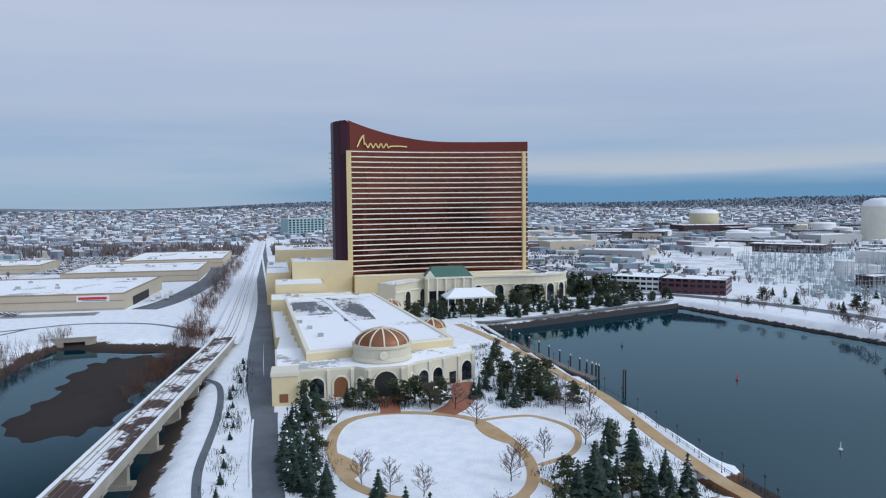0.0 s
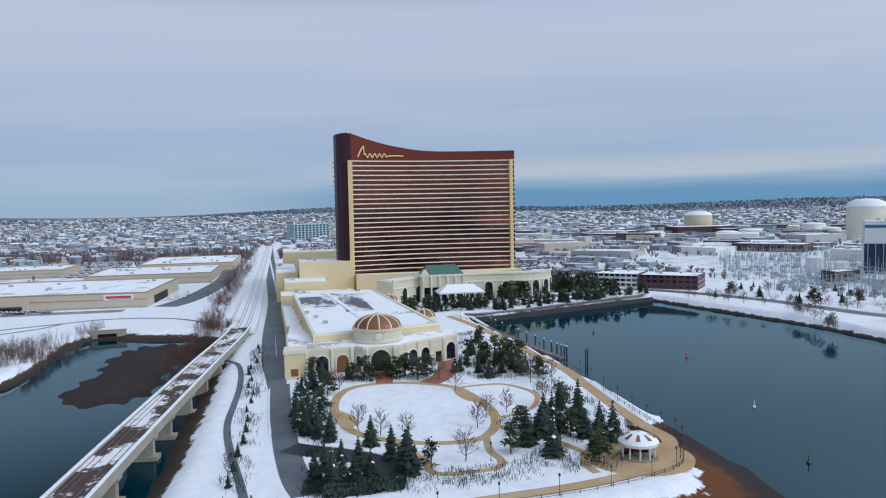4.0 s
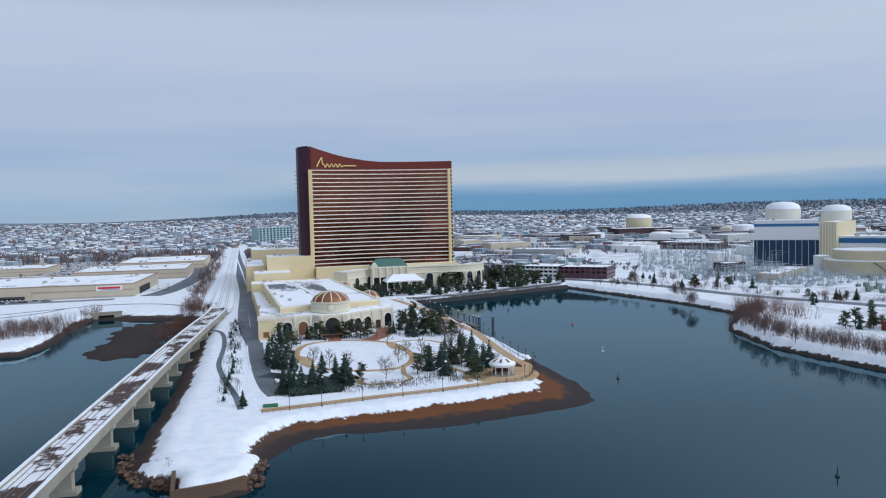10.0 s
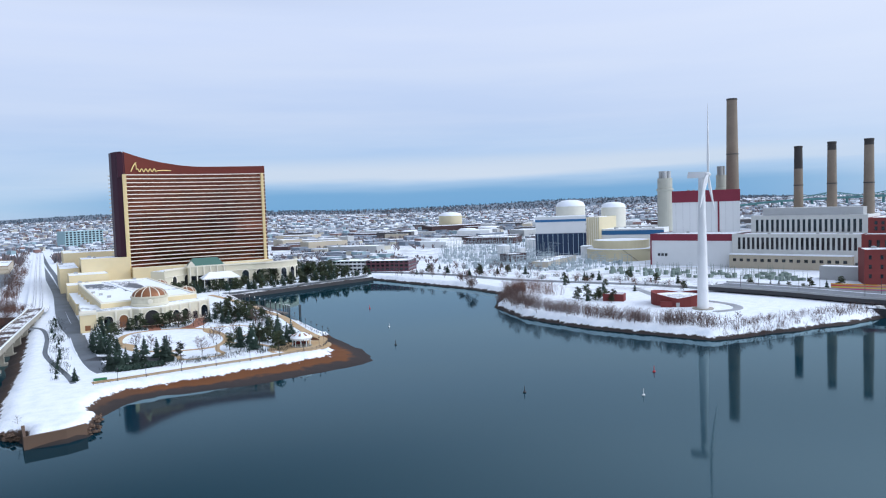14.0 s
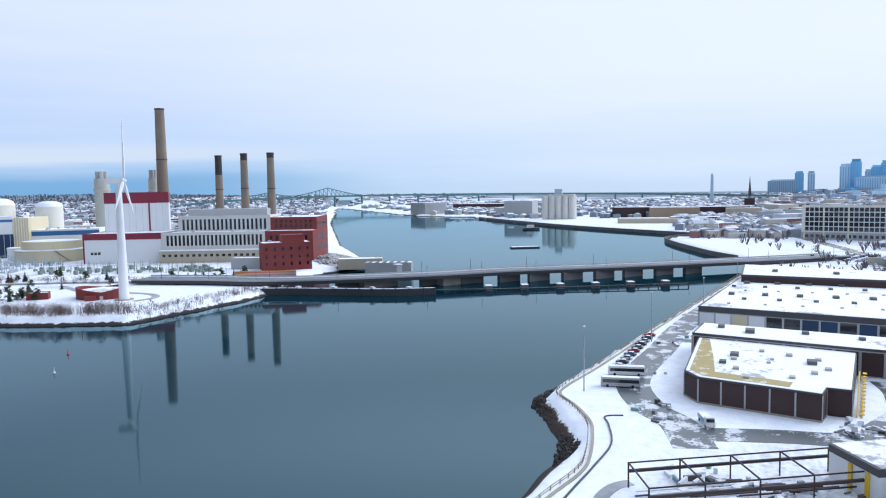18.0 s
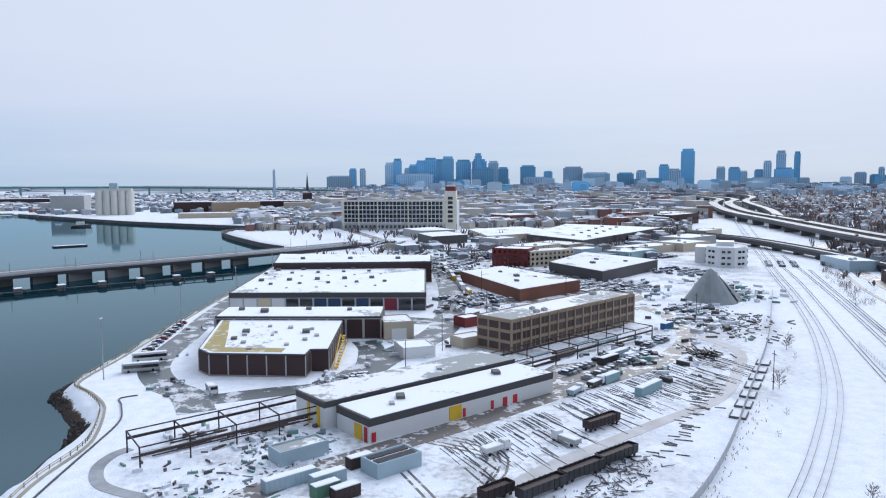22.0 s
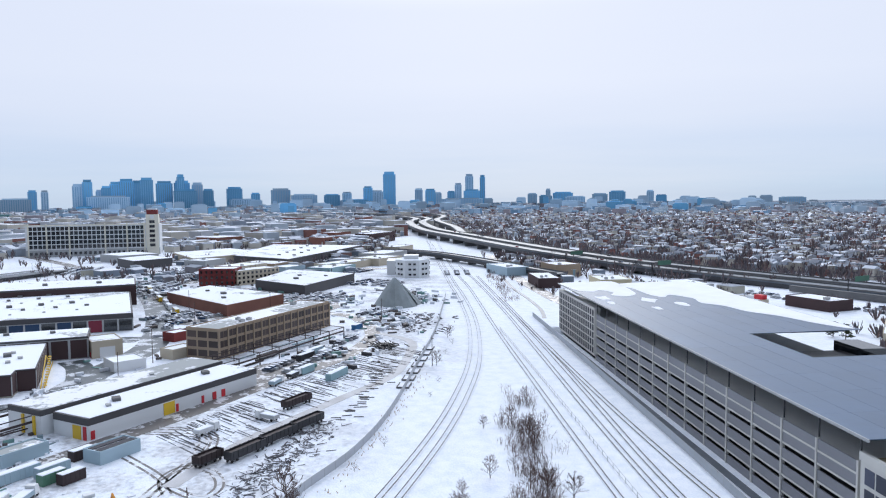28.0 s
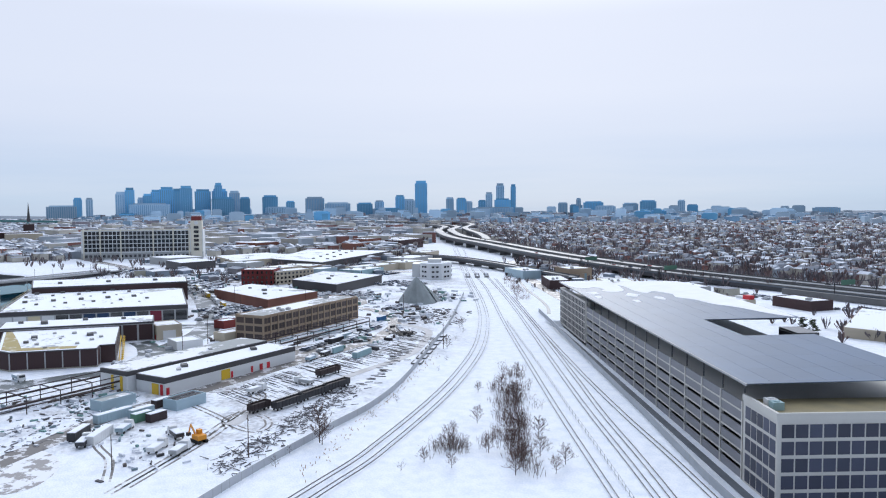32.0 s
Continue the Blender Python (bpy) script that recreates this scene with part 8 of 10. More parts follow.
for k, (x, y, rz) in enumerate(((48, -276, -35), (43, -281, -38), (146, -358, -50), (139, -349, -45), (97, -315, -60), (100, -333, 30), (63, -259, -20), (160, -241, 200), (178, -383, -55), (116, -297, -60), (58, -282, 10), (71, -270, -30))):
    truck(x, y, rz, (WHITE, GREY, STEEL, BLUEGREY)[k % 4], ("white", "grey", "dark", "blue-grey")[k % 4] + " works truck with snow on its bed")
for k in range(12):
    x, y = r_.uniform(150, 178), r_.uniform(-398, -368)
    car(187 - 1.1 * k * 0.9, -389 + 0.4 * k + r_.uniform(-3, 3), r_.uniform(-70, -40), k)

# rows of stacked rails and pipes lying in the snow
st_ = MB()
lane0, lane1 = (106, -302), (186, -412)
lx, ly = lane1[0] - lane0[0], lane1[1] - lane0[1]
for k in range(150):
    t = (k + r_.uniform(-0.3, 0.3)) / 150
    if 0.30 < t < 0.325 or 0.56 < t < 0.58 or 0.86 < t < 0.88:
        continue
    x0, y0 = lane0[0] + lx * t - 3.5 - r_.uniform(0, 3), lane0[1] + ly * t - r_.uniform(0, 1)
    th = radians(197 + r_.gauss(0, 2.5))
    run = 0.0
    while run < 20:
        L = r_.uniform(4, 11)
        for q in range(r_.choice((0, 1, 1, 1, 2))):
            o, zz = q * 0.3, GZ + r_.choice((0.10, 0.14, 0.2))
            a = (x0 + run * math.cos(th) - o * math.sin(th), y0 + run * math.sin(th) + o * math.cos(th))
            j = th + r_.gauss(0, 0.02)
            st_.beam((a[0], a[1], zz), (a[0] + L * math.cos(j), a[1] + L * math.sin(j), zz), r_.uniform(0.06, 0.13), 0.14)
        run += L + r_.uniform(0.5, 3)
for k in range(90):
    x, y = 178 + r_.gauss(0, 3.5), -411 + r_.gauss(0, 3)
    th = r_.uniform(0, 3.1)
    st_.beam((x, y, GZ + 0.3), (x + 3 * math.cos(th), y + 3 * math.sin(th), GZ + r_.uniform(0.3, 1.6)), 0.35, 0.4)
for k in range(60):
    t = r_.random()
    x, y = 88 + 55 * t + r_.gauss(0, 2), -352 - 42 * t + r_.gauss(0, 2)
    th = radians(-130 + r_.gauss(0, 12))
    st_.beam((x, y, GZ + 0.2), (x + 3 * math.cos(th), y + 3 * math.sin(th), GZ + 0.25), 0.2, 0.25)
single("stored_rails", st_, STEEL, "rows of dark rails and pipes half covered by snow", "stored rails", kind="stuff")
db = MB()
for k in range(620):
    t = r_.random()
    x, y = 25 + 62 * t + r_.gauss(0, 3.5), -287 - 60 * t + r_.gauss(0, 2.5)
    s = r_.uniform(0.15, 0.6)
    db.tube((x, y, GZ + 0.1), (x + r_.gauss(0, 1.4), y + r_.gauss(0, 1.4), GZ + r_.uniform(0.1, 0.6)), s * 0.35, s * 0.2, 4)
for k in range(150):
    t = r_.random()
    x, y = 60 + 50 * t + r_.gauss(0, 9), -232 - 40 * t + r_.gauss(0, 4)
    s = r_.uniform(0.1, 0.45)
    db.beam((x, y, GZ + s * 0.5), (x + r_.gauss(0, 1), y + r_.gauss(0, 1), GZ + s * 0.6), s, s * 0.5)
for k in range(160):
    t, o_ = r_.random(), r_.gauss(0, 1)
    x, y = 203 + 48 * t + 9 * o_, -436 - 34 * t + 6 * o_
    L, th = r_.uniform(1, 5), r_.gauss(2.6, 0.5)
    db.beam((x, y, GZ + 0.3), (x + L * math.cos(th), y + L * math.sin(th), GZ + 0.4), r_.uniform(0.2, 0.9), r_.uniform(0.2, 0.8))
single("scrap", db, mat("mixed_scrap", (0.06, 0.06, 0.065), 0.8, col2=(0.20, 0.20, 0.22), s1=0.5, amount=0.9, vary=0.0), "scattered scrap and rubble in the yard", "scrap", kind="stuff")
ct = MB()
def litter(cx, cy, sx, sy, n, big=1.0):
    for k in range(n):
        x, y, a = cx + r_.gauss(0, sx), cy + r_.gauss(0, sy), r_.uniform(0, 3.1)
        L, w, h = r_.uniform(0.5, 3.6) * big, r_.uniform(0.3, 1.2) * big, r_.uniform(0.2, 1.1) * big
        c, q = math.cos(a), math.sin(a)
        P = [(x + u * c - v * q, y + u * q + v * c) for u, v in ((-L / 2, -w / 2), (L / 2, -w / 2), (L / 2, w / 2), (-L / 2, w / 2))]
        ct.prism(P, GZ - 0.1, GZ + h)
for row_ in ((103, -262, 8, 6, 60, 0.7), (113, -266, 5, 6, 44, 0.7), (88, -246, 9, 7, 45, 0.7), (118, -250, 4, 8, 50, 1.2), (128, -276, 3, 3, 16, 1.2), (168, -278, 6, 3, 22, 1.2), (166, -226, 6, 4, 14, 1.0), (228, -438, 14, 8, 70, 1.5), (262, -452, 12, 7, 60, 1.6),
             (300, -500, 14, 9, 60, 1.6), (330, -500, 16, 8, 60, 1.8), (318, -440, 16, 12, 70, 1.7), (176, -384, 14, 9, 50, 1.5), (205, -408, 8, 8, 30, 1.4), (262, -352, 22, 10, 60, 1.5), (350, -425, 18, 12, 70, 1.8), (72, -262, 6, 4, 20, 0.8), (56, -276, 8, 6, 30, 0.6), (40, -270, 6, 5, 20, 0.7), (280, -395, 10, 14, 40, 1.6), (205, -306, 12, 8, 26, 1.2), (420, -400, 30, 20, 90, 2.0), (480, -350, 60, 12, 80, 2.0), (270, -222, 40, 3, 16, 1.2)):
    litter(*row_)
LITTER = bpy.data.materials.new("mixed_yard_goods")
LITTER.use_nodes = True
lr_, lg_ = LITTER.node_tree.nodes.new("ShaderNodeValToRGB"), LITTER.node_tree.nodes.new("ShaderNodeNewGeometry")
lr_.color_ramp.interpolation = "CONSTANT"
for i, c_ in enumerate(((0.05, 0.05, 0.055), (0.80, 0.82, 0.86), (0.10, 0.085, 0.08), (0.20, 0.27, 0.30), (0.16, 0.17, 0.19), (0.70, 0.73, 0.78), (0.20, 0.07, 0.05), (0.34, 0.36, 0.38), (0.07, 0.07, 0.08), (0.16, 0.30, 0.28), (0.55, 0.53, 0.48))):
    k_ = lr_.color_ramp.elements[i] if i < 2 else lr_.color_ramp.elements.new(0.5)
    k_.position, k_.color = i / 11, (*c_, 1)
LITTER.node_tree.links.new(lg_.outputs["Random Per Island"], lr_.inputs[0])
LITTER.node_tree.links.new(lr_.outputs[0], LITTER.node_tree.nodes["Principled BSDF"].inputs["Base Color"])
LITTER.node_tree.nodes["Principled BSDF"].inputs["Roughness"].default_value = 0.7
single("yard_goods", ct, LITTER, "crates, bins, pallets and machine parts half buried in snow", "yard goods", kind="stuff")
cl = MB().lathe([(14.0, -0.5), (12, 2.4), (7.8, 8.4), (3.8, 13.6), (1.2, 16.6), (0.2, 17.2)], 14)
cl.v = [(x * (1 + 0.10 * math.sin(3 * math.atan2(y, x + 1e-6) + 1)), y * (1 + 0.08 * math.cos(2 * math.atan2(y, x + 1e-6))), z) for x, y, z in cl.v]
cl2 = MB().lathe([(13, -0.5), (10.5, 2.4), (5.6, 7.2), (1.6, 11.0), (0.2, 11.6)], 14, 6, -8)
for k in range(7):
    t = k / 6
    e = thing("storage_bin", 112 + 50 * t, -385.5 - 38.5 * t, GZ, -38, "low dark walled storage bin full of snow", "bin", "storage bins")
    for bx in ((-3.2, -2.2, 3.2, -1.9), (-3.2, 1.9, 3.2, 2.2), (-3.2, -1.9, -2.9, 1.9)):
        part("bin_wall", MB().box(bx[0], bx[1], 0, bx[2], bx[3], 0.6), DARKCONC, e)
    part("bin_snow", MB().box(-2.9, -1.9, 0, 3.1, 1.9, 0.35), SNOW, e)
e = thing("gravel_heap", 283, -470, GZ, 0, "big cone-shaped heap of grey salt under a tarp", "gravel heap")
part("cone", cl, GRAVEL, e)
part("lower_cone", cl2, GRAVEL, e)
part("cone_snow", MB().lathe([(14.2, 0.6), (8.6, 8.3), (4.3, 13.8), (0.4, 17.4)], 4, a0=-120, a1=-85), SNOW, e, "snow clinging to one flank")
for x, y, h in ((31, -296, 11), (38, -264, 9), (133, -409, 12), (158, -300, 14), (200, -318, 14), (270, -350, 14), (240, -440, 12), (330, -360, 13), (298, -398, 13), (390, -390, 13)):
    e = thing("utility_pole", x, y, GZ, 0, "slender dark wooden utility pole", "utility pole", "utility poles")
    part("pole", MB().cyl(0, 0, 0, h, 0.16, 0.1, 6), BARK, e)
    part("crossarm", MB().box(-1.1, -0.07, h - 1.2, 1.1, 0.07, h - 1.0), BARK, e)

# ---- fences, brush and the lane along the tracks ----
def mesh_fence(line, h, label, gap=1, sheet=None):
    e = thing("chain_fence", 0, 0, GZ, 0, label, "fence", "track fences")
    if sheet:
        part("fence_sheet", ribbon(MB(), [(a[0], a[1], 0) for a in line], 0.04, h - 0.05, h - 0.15), sheet, e, "weathered fence sheeting")
    for zz in (h, 0.4):
        part("rail", ribbon(MB(), [(a[0], a[1], 0) for a in line], 0.07, zz, 0.07), GREY, e)
    pm = MB().box(-0.05, -0.05, 0, 0.05, 0.05, h).mesh("post")
    for a, b in zip(line, line[1:]):
        n = max(1, int(math.hypot(b[0] - a[0], b[1] - a[1]) / 3.2))
        for k in range(0, n, gap):
            t = k / n
            part("post", pm, GREY, e, m=pose(a[0] + (b[0] - a[0]) * t, a[1] + (b[1] - a[1]) * t, 0))


mesh_fence(smooth([(-20, -255), (12, -287), (41, -321), (59, -343), (86, -367), (136, -404), (191, -444), (251, -484), (306, -520)], 5), 2.2, "grey chain fence between yard and railway", 1, mat("pale_fence_sheet", (0.48, 0.50, 0.53), 0.7, vary=0.0))
mesh_fence(smooth([(-120, -320), (-28.6, -368.3), (20.4, -393.4), (58, -413), (113, -441), (184, -477)], 5), 1.4, "low grey wire fence between the tracks")
gl = [(-140, -336), (-38, -386.2), (9.5, -412), (104, -461.5), (165, -493.5), (205, -514)]
mesh_fence(gl, 2.4, "grey slatted fence along the garage lane", 1, mat("grey_fence_slats", (0.40, 0.43, 0.46), 0.7, vary=0.0))
surface("path_garage", MB().strip([(-41 + 0.8927 * u + 0.4507 * 3.4, -398 - 0.4507 * u + 0.8927 * 3.4) for u in (-85, 40, 120, 226)], 2.2, 1.55), ASPHALT, "narrow wet dark lane beside the garage")
surface("path_garage", MB().strip(smooth([(196, -515), (222, -533), (265, -556), (317, -582), (455, -662)], 4), 2.2, GZ + 0.1), ASPHALT, "narrow wet dark path beyond the garage")
surface("road_assembly", MB().strip(smooth([(150, -535), (221, -556), (265, -574), (340, -610), (400, -640), (447, -668), (560, -730)], 6), 10, GZ + 0.1), DIRT, "slushy road bending along the railway")
spots = []
for k in range(90):
    t = r_.random()
    x, y = -5 + 85 * t + r_.gauss(0, 3.5), -352 - 60 * t + r_.gauss(0, 3)
    spots.append((x, y, GZ))
tl_ = smooth([(58, -391), (46, -388), (30, -378), (13, -368), (-2, -358), (-16, -353)], 30)
thicket = []
for k in range(95):
    x, y = tl_[int(r_.random() ** 0.8 * (len(tl_) - 1))][:2]
    thicket.append((x + r_.gauss(0, 1.6), y + r_.gauss(0, 1.6), GZ))
for k in range(26):
    thicket.append((11 + r_.gauss(0, 2.4), -345 + r_.gauss(0, 2.4), GZ))
belt = []
bl_ = smooth([(-97, 1200), (-88, 1000), (-82, 880), (-75, 740), (-69, 600), (-65, 520), (-60, 440)], 40)
for k in range(230):
    x, y = bl_[int(r_.random() ** 1.2 * (len(bl_) - 1))][:2]
    belt.append((x + r_.gauss(0, 4.5) - 3, y + r_.gauss(0, 4), ground_z(x, y)))
for k in range(40):
    x, y = -57 + r_.gauss(0, 2.5), r_.uniform(300, 390)
    belt.append((x, y, ground_z(x, y)))
brush("embankment_thicket", belt, TWIG, "reddish brown leafless thicket along the railway bank", 2.0, 6.5, 9, 41)
garden = [(r_.uniform(52, 74), r_.uniform(206, 300), GZ) for k in range(110)]
garden = [p for p in garden if p[1] < 245 or p[0] > 57 + (p[1] - 245) * 0.05]
brush("garden_shrubs", garden, NEEDLE, "low dark evergreen planting beside the promenade", 0.5, 1.5, 12, 43)
for k, (x, y) in enumerate([(61, 252), (66, 262), (70, 250), (68, 275), (72, 286), (59, 228), (66, 232), (73, 238), (70, 210), (74, 218), (63, 243)]):
    plant("pine" if k % 3 else "fir", x, y, r_.uniform(5.5, 8), k)
brush("track_thicket", thicket, TWIG, "dark leafless thicket between the railway tracks", 1.0, 3.6, 6, 23)
brush("track_brush", spots, TWIG, "leafless brush growing between the tracks", 1.0, 3.5, 7, 21)
for k, (x, y, h) in enumerate(((12, -345, 9), (11, -367, 11), (45, -388, 9), (-14, -349, 9), (27, -363, 8), (33, -316, 12), (3, -352, 8), (7, -371, 9), (-9, -354, 9.5), (-6, -362, 9), (0, -357, 10), (17, -367, 9), (41, -387, 9.5), (46, -389, 9), (57, -391, 8), (58, -382, 6), (77, -411, 6), (5, -334, 6), (-2, -338, 6), (10, -340, 5), (31, -316, 10), (179, -444, 7), (182, -447, 8), (133, -411, 9), (22, -352, 5.5), (-14, -364, 8), (-18, -358, 7))):
    plant("bare", x, y, h * (0.68 if h < 11.5 else 0.9), k, label="leafless tree standing beside the railway tracks", group="trackside trees")
for k in range(60):
    t = r_.random()
    x, y = 255 + 150 * t, -538 - 85 * t
    spots.append((x + r_.gauss(0, 3), y + r_.gauss(0, 3), GZ))
brush("embankment_brush", spots[90:], REDTWIG, "reddish brush along the railway embankment", 1.0, 3.5, 7, 22)
for k, (x, y) in enumerate(((110, -398), (95, -386), (60, -352), (48, -338), (2, -326), (28, -306), (20, -300), (150, -425), (165, -438))):
    plant("shrub", x, y, r_.uniform(1.5, 3), k)
for k, (x, y) in enumerate(((12, -347), (14, -343), (9, -344), (16, -349), (20, -351), (7, -348), (48, -385), (44, -381), (52, -388), (39, -380), (35, -376), (30, -372), (56, -386), (-4, -366), (24, -369))):
    plant("shrub", x, y, 2.4 + 0.35 * (k % 4), k + 40)
gs = MB()
for k in range(150):
    t = r_.random()
    x, y = 10 + 110 * t + r_.gauss(0, 1.5), -303 - 95 * t + r_.gauss(0, 1.5)
    gs.tube((x, y, GZ), (x + r_.gauss(0, 0.3), y + r_.gauss(0, 0.3), GZ + r_.uniform(0.3, 0.8)), 0.12, 0.03, 3)
single("dry_grass", gs, mat("dry_grass", (0.38, 0.25, 0.15), vary=0.0), "dry grass showing through snow by the tracks", "grass", kind="stuff")


# ---- parking garage with the solar canopy ----
GO, GANG = (-41, -398), math.degrees(math.atan2(-104, 206))


def garage():
    GB = 1.3
    e = thing("parking_garage", GO[0], GO[1], GB, GANG, "long grey parking garage with a solar panel canopy", "parking garage")
    GLEN, GD, LV, SH = 238.0, 52.0, 5, 3.62
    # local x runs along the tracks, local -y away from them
    # shade inside the garage is painted in as a near-black block
    part("core", MB().box(2, -GD, -1, GLEN - 1, -3.5, LV * SH - 0.5), SHADE, e, "near-black block standing for the shaded interior")
    for k in range(LV + 1):
        part("floor_slab", MB().box(0.5, -GD - 0.5, k * SH - 0.3, GLEN, -0.4, k * SH), GARC, e)
    nb = 13
    bw = 170.0 / nb
    bm = MB().box(0.2, -0.30, 0, bw - 0.2, -0.05, 2.2).mesh("spandrel")
    sm = MB().box(0.2, -0.45, -0.40, bw - 0.2, 0.06, -0.005).mesh("slab_edge")
    for k in range(LV + 1):
        for b in range(nb):
            o = part("spandrel", bm, GARBAND, e, m=pose(4 + b * bw, 0, k * SH - (1.0 if k == LV else 0.0)))
            part("slab_edge", sm, GARC, o, "pale slab edge")
    cm = MB().box(-0.26, -0.7, -1, 0.26, 0.20, LV * SH + 1.4).mesh("column")
    tm = MB().box(-0.14, -0.14, 0, 0.14, 0.14, 5.6).mesh("canopy_post")
    for b in range(nb + 1):
        part("column", cm, GARC, e, m=pose(4 + b * bw, 0, 0))
        part("canopy_post", tm, STEEL, e, m=pose(4 + b * bw, -0.5, LV * SH + 0.8))
    # far end panel with a grid of windows
    o = part("end_panel", MB().box(175, -2, 1.6, GLEN, 0.5, 21.6), GARC, e, "pale end panel with a grid of windows")
    # the grid's openings get their shade as near-black panes
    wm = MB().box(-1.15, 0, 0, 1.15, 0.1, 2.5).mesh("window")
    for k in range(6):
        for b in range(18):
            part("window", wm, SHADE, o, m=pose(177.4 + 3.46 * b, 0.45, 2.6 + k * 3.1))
    # near end block, lower, with windows on two sides
    h = 21.6
    o = part("stair_block", MB().box(-14, -40, -1, 3.0, 0.2, h - 1.6), GARC, e, "lower end block with square windows")
    part("block_parapet", MB().box(-14.2, -0.3, h - 1.6, 3.2, 0.4, h).box(-14.2, -40, h - 1.6, -13.7, -0.3, h), GARC, o)
    part("block_roof", MB().box(-13.7, -40, h - 1.6, 3.0, -0.3, h - 1.4), mat("tan_roof_membrane", (0.36, 0.30, 0.16), col2=(0.22, 0.20, 0.13), s1=0.2, amount=0.9, vary=0.0), o, "bare tan roof of the end block")
    BLOCKW = mat("dim_block_glass", (0.045, 0.052, 0.085), 0.3, vary=0.35, bump=0.0, spec=0.35)
    fm, em = MB().box(-1.3, 0.18, 0, 1.3, 0.3, 3.0).mesh("window"), MB().box(-0.1, -1.38, 0, 0.02, 1.38, 3.0).mesh("window")
    for k in range(5):
        for b in range(5):
            part("window", fm, BLOCKW, o, m=pose(-12 + 3.1 * b, 0.0, 0.6 + 3.85 * k))
        for b in range(12):
            part("window", em, BLOCKW, o, m=pose(-14, -2.2 - 3.15 * b, 0.6 + 3.85 * k))
    for x, m_ in ((-6, TEALPAINT), (-3.2, WHITE)):
        part("roof_unit", MB().box(x - 1.1, -4.8, h - 1.4, x + 1.1, -2.2, h + 0.4).cyl(x, -3.5, h + 0.4, h + 0.6, 0.7, n=10), m_, o)
    # canopy: panels on a sloping frame, with an open court
    Z0 = 24.6
    slots = [(0.0, 62, -1.0, 26), (0.0, 62, 26, 49), (62, 96, -1.0, 26), (96, 238, -1.0, 26), (96, 228, 26, 62)]
    for x0, x1, v0, v1 in slots:
        n = max(1, int((x1 - x0) / 15))
        for k in range(n):
            a, b = x0 + (x1 - x0) * k / n + 0.015, x0 + (x1 - x0) * (k + 1) / n - 0.015
            rows_ = max(1, int((v1 - v0) / 6.5))
            for r in range(rows_):
                c, d = v0 + (v1 - v0) * r / rows_ + 0.03, v0 + (v1 - v0) * (r + 1) / rows_ - 0.03
                z_ = lambda v: Z0 + 0.012 * v
                part("solar_panel", MB().hexa([(a, -d, z_(d)), (b, -d, z_(d)), (b, -c, z_(c)), (a, -c, z_(c))], [(a, -d, z_(d) + 0.15), (b, -d, z_(d) + 0.15), (b, -c, z_(c) + 0.15), (a, -c, z_(c) + 0.15)]), SOLAR, e)
    part("canopy_edge", MB().box(-0.3, 0.9, Z0 - 0.35, 238.3, 1.15, Z0 + 0.2), GREY, e)
    # snow left on the far end and the back of the canopy, with a few islands
    def snow_patch(outline):
        q = smooth(outline, 4, True)
        m = MB()
        m.hexa([(x, -v, Z0 + 0.012 * v + 0.14) for x, v in q], [(x, -v, Z0 + 0.012 * v + 0.24) for x, v in q])
        part("canopy_snow", m, mat("patchy_snow", (0.88, 0.90, 0.93), 0.9, vary=0.0), e, "snow lying on the panels")

    snow_patch([(237, 0), (222, -0.5), (207, 1), (202, 6), (206, 11), (196, 14), (190, 11), (184, 16), (190, 22), (201, 24), (218, 25.5), (237, 25.5), (238, 14)])
    snow_patch([(227, 27), (205, 27), (186, 27), (178, 30), (184, 35), (172, 40), (160, 38), (150, 43), (136, 45), (124, 51), (108, 55), (98, 61), (130, 61.5), (180, 61.5), (226, 61.5)])
    for cx, cv, rx, rv in ((181, 5, 6, 2.6), (167, 4, 4, 1.6), (172, 21, 6, 3), (158, 30, 5, 2.4), (150, 17, 4, 1.5)):
        snow_patch([(cx + rx * (1 + 0.25 * math.sin(3 * i + cx)) * math.cos(i * math.pi / 4), cv + rv * (1 + 0.3 * math.cos(2 * i + cv)) * math.sin(i * math.pi / 4)) for i in range(8)])
    bm2 = MB()
    for x in range(6, 236, 12):
        bm2.box(x - 0.2, -60 if x > 98 else (-25 if 62 < x < 96 else -48), Z0 - 0.8, x + 0.2, 0.5, Z0 - 0.2)
    part("canopy_frame", bm2, STEEL, e)
    part("court_wall", MB().box(62, -62, -1, 98, -60, LV * SH + 1), VOID, e)
    part("court_floor", MB().box(50, -62, LV * SH, 100, -26, LV * SH + 0.15), mat("wet_deck", (0.1, 0.1, 0.1), 0.5, vary=0.0), e, "wet top deck in the open court")
    part("stair_tower", MB().box(90, -66, 0, 104, -58, LV * SH + 2.6), DARKGLASS, e, "dark glazed stair tower behind the court")


garage()


# ---- mid distance, south: low works buildings, highway, mill building ----
slab_building("brick_works", [(300, -374), (380, -357), (402, -389), (328, -416)], 6.5, WORKBRICK, "low red-brick works with a snowy roof", units=[(330, -380, 1.6), (350, -385, 2), (345, -395, 1.2), (370, -380, 1.4)])
slab_building("warehouse", [(358, -441), (413, -424), (472, -470), (411, -501)], 7, DARKFASCIA, "dark low warehouse with a snowy roof", units=[(400, -450, 2), (420, -460, 1.6), (405, -475, 1.4)])
flat_building("brick_house", 456, -394, -121, 27, 20, 13, BRICK, "three-storey red-brick house with arched windows", wins=(3, 7, 1.5, 2.2, 1.5, 4), sides="flr", units=1)
